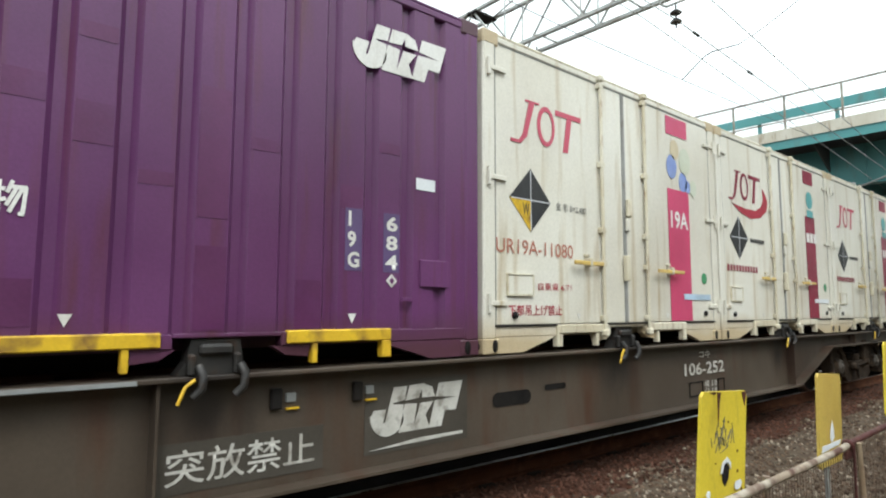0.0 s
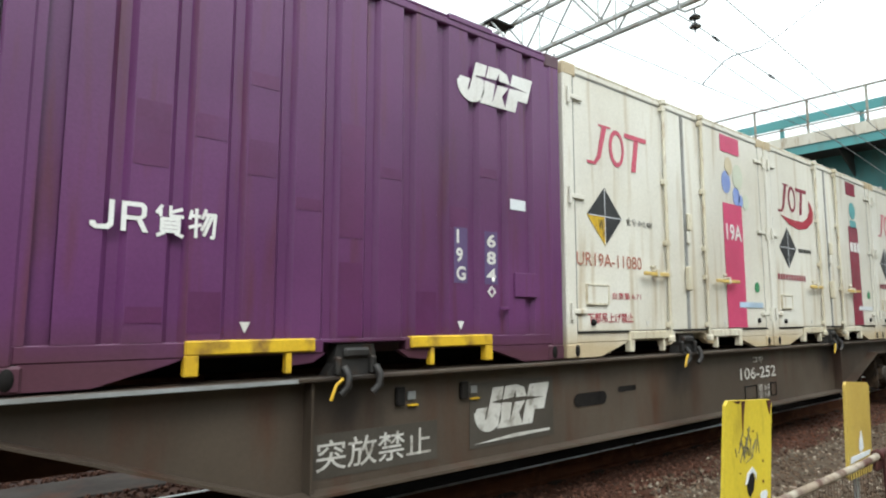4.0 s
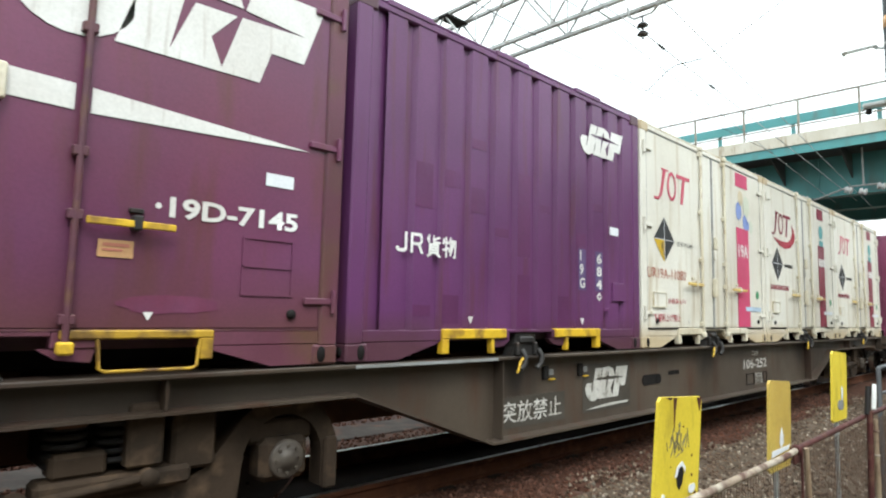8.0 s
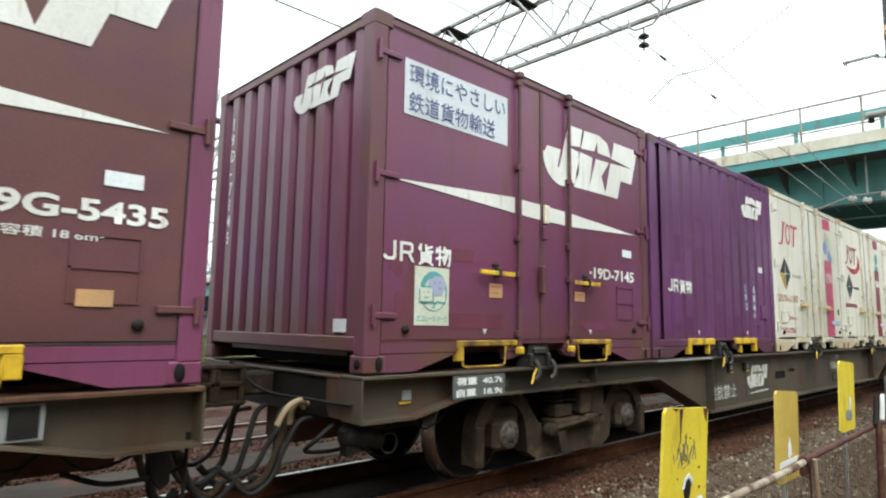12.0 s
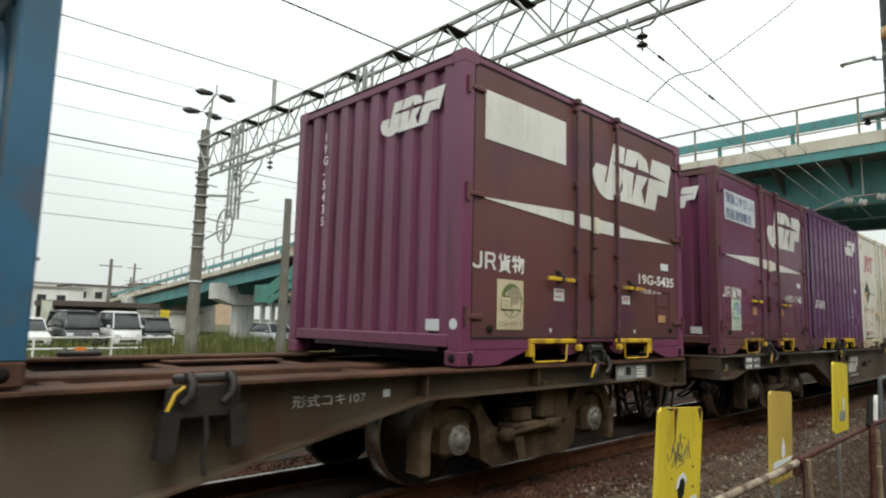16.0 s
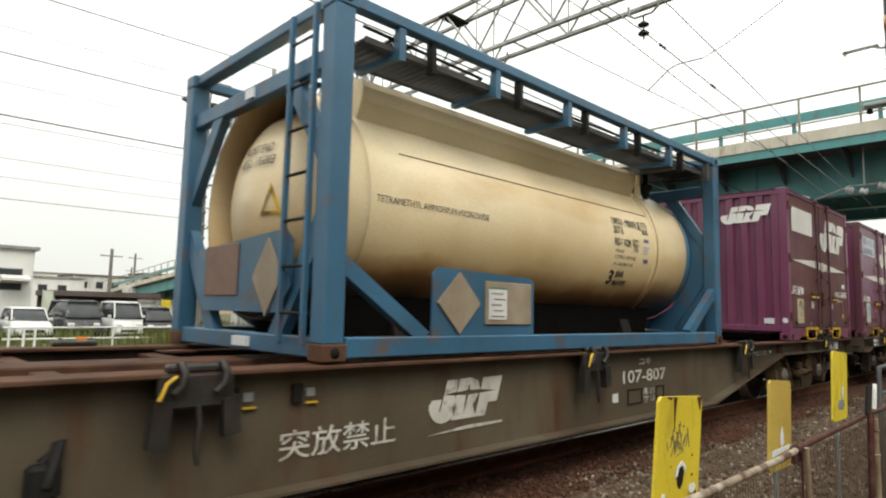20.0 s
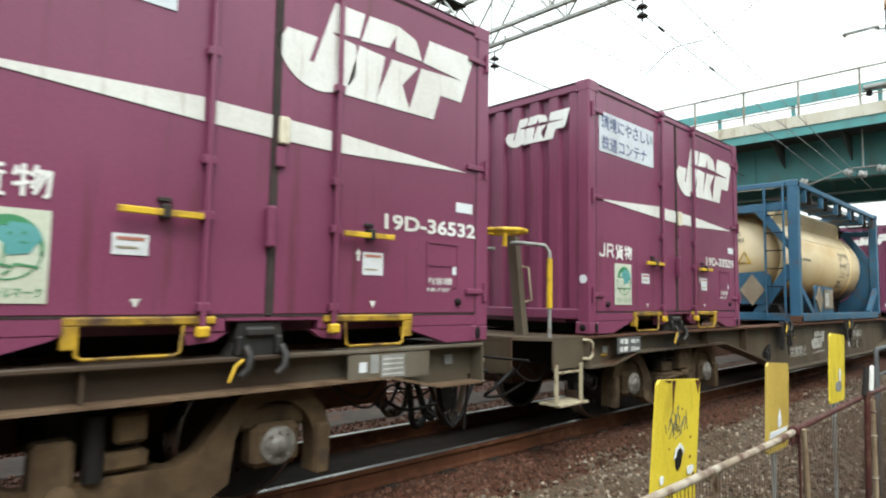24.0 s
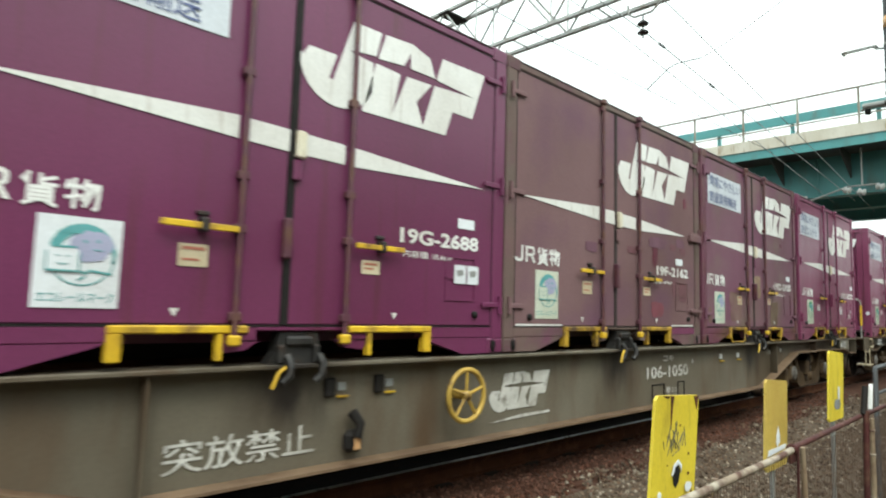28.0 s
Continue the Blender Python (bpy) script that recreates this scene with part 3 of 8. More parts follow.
def word_bars(x0, x1, z0, z1, material, parent, y=-0.004):
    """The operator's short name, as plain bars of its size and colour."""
    w, h = x1 - x0, z1 - z0
    hook = [(0.115, 1), (0.115, 0.30), (0.10, 0.22), (0.03, 0.20), (0.02, 0.30), (-0.02, 0.30), (-0.02, 0.16), (0.02, 0.06), (0.12, 0.06), (0.155, 0.20), (0.155, 1)]
    loop = [(0.21, 1), (0.21, 0.05), (0.25, 0.05), (0.25, 0.42), (0.33, 0.42), (0.38, 0.05), (0.425, 0.05), (0.37, 0.46), (0.405, 0.56), (0.405, 0.88), (0.37, 1)]
    eye = [(0.25, 0.57), (0.35, 0.57), (0.365, 0.64), (0.365, 0.80), (0.35, 0.85), (0.25, 0.85)]
    fit_in = lambda p: [(x0 + u * w, z0 + v * h) for u, v in p]
    decal("word_bar", [fit_in(hook)], material, parent, y)
    ring = decal("word_bar", [fit_in(loop)], material, parent, y)
    decal("word_gap", [fit_in(eye)], parent_paint(parent), ring, y - 0.003)
    first = ((0.22, 1.0, 0.03, 0.72), (0.17, 0.86, 0.17, 0.62), (0.92, 0.92, 0.46, 0.76), (0.50, 1.0, 0.50, 0.66), (0.47, 0.66, 0.96, 0.66), (0.20, 0.55, 0.82, 0.55), (0.20, 0.42, 0.82, 0.42), (0.20, 0.29, 0.82, 0.29),
             (0.20, 0.16, 0.82, 0.16), (0.22, 0.58, 0.22, 0.13), (0.80, 0.58, 0.80, 0.13), (0.34, 0.12, 0.06, -0.01), (0.68, 0.12, 0.96, -0.01))
    second = ((0.26, 1.0, 0.26, 0.0), (0.04, 0.74, 0.42, 0.74), (0.10, 0.92, 0.03, 0.62), (0.0, 0.34, 0.45, 0.46), (0.60, 1.0, 0.47, 0.64), (0.54, 0.82, 0.98, 0.82), (0.95, 0.84, 0.90, 0.06), (0.93, 0.05, 0.78, 0.05), (0.70, 0.78, 0.46, 0.26), (0.85, 0.78, 0.54, 0.08))
    for a, bars in ((0.475, first), (0.755, second)):
        cell = 0.245
        polys = [[(x0 + (a + u * cell) * w, z0 + v * h) for u, v in stroke(p, q, r, t, 0.115)] for p, q, r, t in bars]
        s = Solid()
        for i, p in enumerate(polys):
            s.prism(p, y - 0.0002 * i, y + 0.002)
        part("word_bar", s, material, parent)


def parent_paint(c):
    """The paint of a container's side."""
    return next(k.data.materials[0] for k in c.children if k.name.startswith(("door", "back_wall")) and k.type == "MESH" and not k.name.startswith(("door_gap", "door_seal", "door_stop")))


# ---- ground and tracks ----
def build_ground():
    g = Solid()
    n, m = 60, 60
    xs = [-400 + 800 * i / n for i in range(n + 1)]
    ys = [-300] + [-60 + i * 3.0 for i in range(40)] + [60 + 40 * i for i in range(m - 40 + 1)]
    verts = [(x, y, -0.42 if y > 20 else -0.36) for y in ys for x in xs]
    k = n + 1
    g.add(verts, [(j * k + i, j * k + i + 1, (j + 1) * k + i + 1, (j + 1) * k + i) for j in range(len(ys) - 1) for i in range(n)])
    setting("ground", g, earth, "bare earth and thin grass along the line")


TRACKS = (SIDE + 1.225, 8.08, 12.0, 16.0)
DROP = (0.0, -0.15, -0.15, -0.15)     # the far tracks lie a little lower


def build_tracks():
    for i, yc in enumerate(TRACKS):
        bed = Solid()
        nx = 90
        prof = [(-2.0, -0.36), (-1.55, -0.17), (-0.75, -0.16), (-0.45, -0.17), (0.45, -0.17), (0.75, -0.16), (1.55, -0.17), (2.0, -0.36)]
        if i == 0:
            prof[0], prof[1] = (-2.3, -0.24), (-1.5, -0.17)
        verts = []
        for a in range(nx + 1):
            x = -60 + 220 * a / nx
            for y, z in prof:
                lift = 0.128 if i and z > -0.2 else 0.0
                verts.append((x, yc + y, z + DROP[i] + lift + 0.012 * noise.noise((x * 0.7, y * 2, i))))
        k = len(prof)
        bed.add(verts, [(a * k + b, (a + 1) * k + b, (a + 1) * k + b + 1, a * k + b + 1) for a in range(nx) for b in range(k - 1)])
        setting("ballast_bed", bed, gravel if i == 0 else gravel_far, "brown crushed-stone ballast under the track")
        ties = Solid()
        for a in range(-30, 90):
            ties.box(a * 0.62, a * 0.62 + 0.2, yc - (0.66 if i == 0 else 1.0), yc + 1.0, -0.30 + DROP[i], -0.145 + DROP[i], 0.02)
        tagged(part("sleepers", ties, sleeper_grey), "grey concrete sleepers bedded in ballast", "sleepers", kind="stuff")
        for sgn in (-1, 1):
            y, d = yc + sgn * 0.5335, DROP[i]
            r = Solid()
            r.prism_x([(y - 0.063, d - 0.153), (y + 0.063, d - 0.153), (y + 0.063, d - 0.141), (y + 0.012, d - 0.128), (y + 0.009, d - 0.05), (y + 0.032, d - 0.036), (y + 0.032, d - 0.008), (y + 0.024, d - 0.003),
                       (y - 0.024, d - 0.003), (y - 0.032, d - 0.008), (y - 0.032, d - 0.036), (y - 0.009, d - 0.05), (y - 0.012, d - 0.128), (y - 0.063, d - 0.141)], -60, 160)
            rail = thing("rail", "rusty brown steel rail with a bright worn head", "rail", group="rails")
            part("web_and_foot", r, rail_rust, rail)
            part("running_head", Solid().box(-60, 160, y - 0.022, y + 0.022, d - 0.003, d), tread_steel, rail, "polished running surface")


def build_shoulder():
    """The sandy outer shoulder of the ballast beside the fence."""
    bed = Solid()
    prof = [(0.6, -0.37), (1.4, -0.30), (1.85, -0.25), (2.15, -0.222), (2.55, -0.185), (2.98, -0.155)]
    verts = []
    for a in range(111):
        x = -60 + 2 * a
        for y, z in prof:
            verts.append((x, y, z + 0.012 * noise.noise((x * 0.7, y * 2, 9))))
    bed.add(verts, [(a * 6 + b, (a + 1) * 6 + b, (a + 1) * 6 + b + 1, a * 6 + b + 1) for a in range(110) for b in range(5)])
    setting("ballast_shoulder", bed, gravel_sand, "sandy grey-brown ballast shoulder beside the fence")


def build_stones():
    rnd = random.Random(5)
    s, far, pale = Solid(), Solid(), Solid()
    base = [(1, 0, 0), (-1, 0, 0), (0, 1, 0), (0, -1, 0), (0, 0, 1), (0, 0, -1)]
    faces = [(0, 2, 4), (2, 1, 4), (1, 3, 4), (3, 0, 4), (2, 0, 5), (1, 2, 5), (3, 1, 5), (0, 3, 5)]

    def scatter(n, x0, x1, y0, y1, lo, hi):
        for _ in range(n):
            u = rnd.random()
            x, y = x0 + (x1 - x0) * u * u, rnd.uniform(y0, y1)
            d = min(y - TRACKS[0], TRACKS[0] + 2.2 - y)
            z = -0.19 if y > 6.5 else -0.17 if d > -1.5 else (-0.17 - (-1.5 - d) / 1.1 * 0.09 if d > -2.6 else -0.26 - (-2.6 - d) * 0.1)
            r = rnd.uniform(lo, hi)
            q = Euler((rnd.uniform(0, 6), rnd.uniform(0, 6), rnd.uniform(0, 6))).to_matrix()
            near = y < 3.1 + 0.45 * noise.noise((x * 0.8, y, 3)) + rnd.uniform(-0.2, 0.2)
            (s if not near else pale if rnd.random() < 0.22 else far).add([Vector((x, y, z + r * 0.25 + (0.012 if near else 0))) + q @ Vector((b[0] * r * rnd.uniform(0.6, 1.2), b[1] * r * rnd.uniform(0.6, 1.1), b[2] * r * rnd.uniform(0.5, 0.9))) for b in base], faces)

    scatter(19000, 2.2, 15, 1.0, 3.86, 0.013, 0.031)
    scatter(1600, 0.0, 12, 5.55, 6.0, 0.02, 0.035)
    scatter(2600, 0.0, 16, 6.78, 7.44, 0.022, 0.042)
    tagged(part("ballast_stones", s, stone_mat("ballast_stone", (0.082, 0.035, 0.022), (0.108, 0.058, 0.042))), "loose rust-brown ballast stones beside the rail", "ballast", kind="stuff")
    tagged(part("ballast_stones", far, stone_mat("ballast_stone_sandy", (0.10, 0.066, 0.045), (0.135, 0.10, 0.074))), "loose sandy grey ballast stones beside the fence", "ballast", kind="stuff")
    tagged(part("ballast_stones", pale, stone_mat("ballast_stone_pale", (0.20, 0.165, 0.125), (0.29, 0.25, 0.20))), "scattered pale buff ballast stones", "ballast", kind="stuff")


def stone_mat(name, a, b):
    m = surf(name, a, b, 9, 0.9, bump=0.3)
    n, l = m.node_tree.nodes, m.node_tree.links
    p = n["Principled BSDF"]
    geo = n.new("ShaderNodeNewGeometry")
    r = n.new("ShaderNodeMapRange")
    r.inputs["To Min"].default_value, r.inputs["To Max"].default_value = 0.5, 1.6
    l.new(geo.outputs["Random Per Island"], r.inputs["Value"])
    old = p.inputs["Base Color"].links[0].from_socket
    mul = n.new("ShaderNodeVectorMath")
    mul.operation = "SCALE"
    l.new(old, mul.inputs[0])
    l.new(r.outputs["Result"], mul.inputs["Scale"])
    l.new(mul.outputs["Vector"], p.inputs["Base Color"])
    return m


build_ground()
setting("path_between_tracks", Solid().box(-60, 160, 6.02, 6.74, -0.40, -0.16, 0.02), path_grey, "dirty concrete walkway between the tracks")
build_tracks()
# dark strip that paints the train's shade on oily ballast
setting("oily_shaded_bed", Solid().box(-60, 160, TRACKS[0] - 0.46, TRACKS[0] + 0.46, -0.30, -0.138, 0.01), oil_shade_black, "ballast between the rails, dark with oil and painted shade")
build_shoulder()
build_stones()

# ---- the train ----
MOVING = []     # (thing, its place along the train)
WHEELS = []     # wheelsets, spun as the train rolls
DECK = 1.0


def advance(t):
    """How far the train has rolled, in metres, at t seconds."""
    x = (t - 14) / 14
    return np.polyval([-21.520813, -23.738865, 75.696619, 81.794689, -102.672802, -109.279449, 65.379725, 71.393762, -18.162835, -22.730690, 1.158937, 3.247831, 11.268506, 19.917445, -4.850462], x)


def rolling(name, label, category, u, z, group=""):
    ob = thing(name, label, category, (u + advance(0), SIDE, z), group)
    MOVING.append((ob, u, z))
    return ob


CL, CW, CH = 3.75, 2.45, 2.5
casting_mesh = Solid().box(-0.085, 0.085, -0.08, 0.08, -0.06, 0.06, 0.012).mesh("corner_casting")
hole_mesh = Solid().lathe((0, 0, 0), (0, 1, 0), [(0, 0.0), (0, 0.034), (0.004, 0.034), (0.004, 0)], 14).mesh("casting_hole")


def corrugated(a0, a1, pitch, depth, flat, along, at, z0, z1, sign):
    """A wall of upright ribs. along: 'x' or 'y'; at: the outer plane; sign: which way the ribs go in."""
    s = Solid()
    n = max(1, round((a1 - a0) / pitch))
    p = (a1 - a0) / n
    line = []
    for i in range(n):
        b = a0 + i * p
        sl = p * 0.10
        line += [(b, 0), (b + p * flat, 0), (b + p * flat + sl, depth), (b + p - sl, depth)]
    line.append((a1, 0))
    verts, m = [], len(line)
    for z in (z0, z1):
        for q, d in line:
            verts.append((q, at + sign * d, z) if along == "x" else (at + sign * d, q, z))
    for z in (z0, z1):
        for q, d in line:
            e = at + sign * (depth + 0.02)
            verts.append((q, e, z) if along == "x" else (e, q, z))
    f = [(i, i + 1, m + i + 1, m + i) for i in range(m - 1)]
    f += [(2 * m, 3 * m - 1, 4 * m - 1, 3 * m)]
    f += [(i, 2 * m + i, 2 * m + i + 1, i + 1) for i in range(m - 1)] + [(m + i, m + i + 1, 3 * m + i + 1, 3 * m + i) for i in range(m - 1)]
    return s.add(verts, f)


def shell(c, paint, end_paint, roof_mat, pocket_mat, loops=True, edge=None):
    """Frame, roof, ends, back, castings and fork pockets that all twelve-foot containers share."""
    f = Solid()
    for x in (0.0, CL - 0.13):
        for y in (0.0, CW - 0.13):
            f.box(x, x + 0.13, y, y + 0.13, 0.11, CH - 0.1, 0.012)
    for y in (0.0, CW - 0.1):
        f.box(0.13, CL - 0.13, y + 0.004, y + 0.1, CH - 0.085, CH - 0.03, 0.008)
        for a, b in ((0.13, 0.89), (1.39, 1.62), (2.21, 2.40), (2.89, CL - 0.13)):
            f.box(a, b, y + 0.01, y + 0.1, 0.125, 0.205, 0.006)
        f.box(1.62, 2.21, y + 0.01, y + 0.1, 0.182, 0.205, 0.004)
        f.prism([(1.40, 0.124), (1.64, 0.124), (1.56, 0.075), (1.42, 0.06)], y + 0.02, y + 0.08)
        f.prism([(2.40, 0.124), (2.16, 0.124), (2.24, 0.075), (2.38, 0.06)], y + 0.02, y + 0.08)
        for sgn in (0, 1):
            pts = [(0.15, 0.004), (0.44, 0.004), (0.78, 0.10), (0.84, 0.124), (0.15, 0.124)]
            f.prism([(CL - x, z) if sgn else (x, z) for x, z in pts], y + 0.012, y + 0.085)
    for x in (0.0, CL - 0.1):
        f.box(x + 0.006, x + 0.094, 0.13, CW - 0.13, CH - 0.1, CH - 0.03, 0.008)
        f.box(x + 0.006, x + 0.094, 0.13, CW - 0.13, 0.14, 0.24, 0.008)
    f.box(0.1, CL - 0.1, 0.34, CW - 0.34, 0.10, 0.19)
    f.box(0.1, CL - 0.1, 0.06, CW - 0.06, 0.1905, 0.204)
    edge = edge or end_paint
    # one solid block; its dark colour paints the shade under the floor
    part("underframe", Solid().box(0.30, CL - 0.30, 0.40, CW - 0.40, 0.008, 0.098), void_black, c, "floor block, near-black with painted shade")
    part("frame", f, edge, c)
    r = Solid().box(0.01, CL - 0.01, 0.012, CW - 0.012, CH - 0.029, CH, 0.01)
    part("roof", r, roof_mat, c)
    part("end_wall", corrugated(0.13, CW - 0.13, 0.24, 0.044, 0.46, "y", 0.018, 0.24, CH - 0.1, 1), end_paint, c)
    part("end_wall", corrugated(0.13, CW - 0.13, 0.24, 0.044, 0.46, "y", CL - 0.018, 0.24, CH - 0.1, -1), end_paint, c)
    part("back_wall", corrugated(0.13, CL - 0.13, 0.29, 0.03, 0.55, "x", CW - 0.02, 0.205, CH - 0.085, -1), paint, c)
    for x in (0.085, CL - 0.085):
        for y in (0.08, CW - 0.08):
            for z in (0.06, CH - 0.06):
                k = new("corner_casting", casting_for(edge))
                k.parent, k.location, k.scale = c, (x, y, z), (1.03, 1.03, 1)
    for x in (0.115, CL - 0.115):
        h = new("casting_hole", holes)
        h.parent, h.location, h.scale = c, (x, -0.006, 0.062), (0.85, 1, 1.45)
    h = new("casting_hole", holes)
    h.parent, h.location, h.rotation_euler = c, (-0.0065, 0.075, 0.062), (0, 0, radians(-90))
    for a, b, l0, l1 in ((0.84, 1.56, 0.89, 1.39), (2.24, 2.96, 2.40, 2.89)):
        y = Solid()
        y.box(a, b, -0.012, 0.05, 0.136 if loops is False else 0.168, 0.212, 0.008)
        y.box(a if a < 1 else b - 0.07, (a if a < 1 else b - 0.07) + 0.07, -0.010, 0.05, 0.06 if loops else 0.03, 0.14 if loops is False else 0.172, 0.006)
        if not loops:
            e = (1.385 if a < 1 else 2.40)
            y.box(e, e + 0.035, -0.004, 0.05, 0.02, 0.14 if loops is False else 0.172, 0.006)
            part("fork_pocket", y, pocket_mat, c, "yellow fork pocket with chipped paint")
            continue
        y.tube([(l0, 0.0, 0.175), (l0 + 0.012, 0.0, 0.03), (l0 + 0.04, 0.0, 0.014), (l1 - 0.04, 0.0, 0.014), (l1 - 0.012, 0.0, 0.03), (l1, 0.0, 0.175)], 0.0095, 6)
        part("fork_pocket", y, pocket_mat, c, "yellow fork pocket with chipped paint")


CASTINGS = {}


def casting_for(material):
    if material.name not in CASTINGS:
        me = casting_mesh.copy()
        me.materials.clear()
        me.materials.append(material)
        CASTINGS[material.name] = me
    return CASTINGS[material.name]


# flat dark discs paint the shade inside the casting holes
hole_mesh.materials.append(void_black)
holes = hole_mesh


def doors(c, paint, rod_mat, lever_mat, seal_mat, rod=2.22, rod_left=1.49, seam=1.885):
    """Two side doors with rods, levers and hinges."""
    for k, (a, b) in enumerate(((0.132, seam - 0.02), (seam + 0.02, CL - 0.132))):
        d = Solid().box(a, b, 0.012, 0.06, 0.215, CH - 0.092, 0.008)
        door = part("door", d, paint, c, "flat steel side door, closed")
        x = rod_left if k == 0 else rod
        r = Solid().rod((x, -0.022, 0.10), (x, -0.022, CH - 0.035), 0.017, 10)
        for z in (0.235, 0.72, 1.02, 1.62, 2.36):
            r.box(x - 0.034, x + 0.034, -0.036, 0.012, z, z + 0.05, 0.006)
        part("lock_rod", r, rod_mat, door, "upright locking rod")
        for z in (0.10, CH - 0.075):
            part("rod_cam", Solid().box(x - 0.035, x + 0.035, -0.05, 0.0, z, z + 0.06, 0.01), lever_mat if z < 1 and rod_mat != cream_trim else rod_mat, door)
        h = Solid()
        x0, x1, z = (1.03, 1.45, 0.735) if k == 0 else (rod + 0.04, rod + 0.45, 0.725) if rod_mat != cream_trim else (2.37, 2.88, 0.72)
        h.box(x0, x1, -0.055, -0.04, z - 0.018, z + 0.018, 0.005)
        part("lever", h, lever_mat, door, "yellow door lever")
        g = Solid().box((x0 + x1) / 2 + 0.0, (x0 + x1) / 2 + 0.045, -0.06, 0.012, z - 0.03, z + 0.045, 0.008)
        g.box((x0 + x1) / 2 - 0.01, (x0 + x1) / 2 + 0.06, -0.01, 0.012, z + 0.06, z + 0.085, 0.005)
        part("lever_keeper", g, cream_trim if rod_mat == cream_trim else clamp_grey, door)
        for z in (0.38, 1.34, 2.2):
            hx = 0.05 if k == 0 else CL - 0.25
            hg = Solid().box(hx, hx + 0.2, -0.012, 0.01, z - 0.02, z + 0.02, 0.005)
            px = 0.05 if k == 0 else CL - 0.05
            hg.rod((px, -0.016, z - 0.07), (px, -0.016, z + 0.07), 0.016, 8)
            part("hinge", hg, paint, door)
    for a, b in ((0.135, seam - 0.021), (seam + 0.021, CL - 0.135)):
        for x0, x1, z0, z1 in ((a, b, 0.206, 0.217), (a, b, CH - 0.096, CH - 0.088), (a, a + 0.006, 0.2175, CH - 0.0965), (b - 0.006, b, 0.2175, CH - 0.0965)):
            part("door_gap", Solid().box(x0, x1, 0.008, 0.0115, z0, z1), seal_mat, c)
    part("door_seal", Solid().box(seam - 0.019, seam + 0.019, 0.006, 0.05, 0.215, CH - 0.092), seal_mat, c, "dark rubber seal between the doors")
    sb = Solid().box(seam - 0.05, seam, -0.05, 0.006, 0.60, 0.84, 0.01)
    part("centre_latch", sb, rod_mat, c)
    part("centre_latch", Solid().box(seam + 0.012, seam + 0.078, -0.03, 0.006, 1.215, 1.38, 0.008), cream_trim, c, "pale worn latch block")
    part("centre_latch", Solid().box(seam + 0.0, seam + 0.06, -0.02, 0.006, 1.075, 1.20, 0.008), paint, c)
    for x, z in ((0.34, 0.29), (3.42, 0.30)):
        part("door_stop", Solid().lathe((x, 0.012, z), (0, -1, 0), [(0, 0.028), (0.02, 0.028), (0.02, 0)], 10), iron_dark, c)
    for x in (1.15, 2.62):
        decal("lift_mark", [[(x - 0.025, 0.30), (x, 0.255), (x + 0.025, 0.30)]], white_mark, c, 0.006)


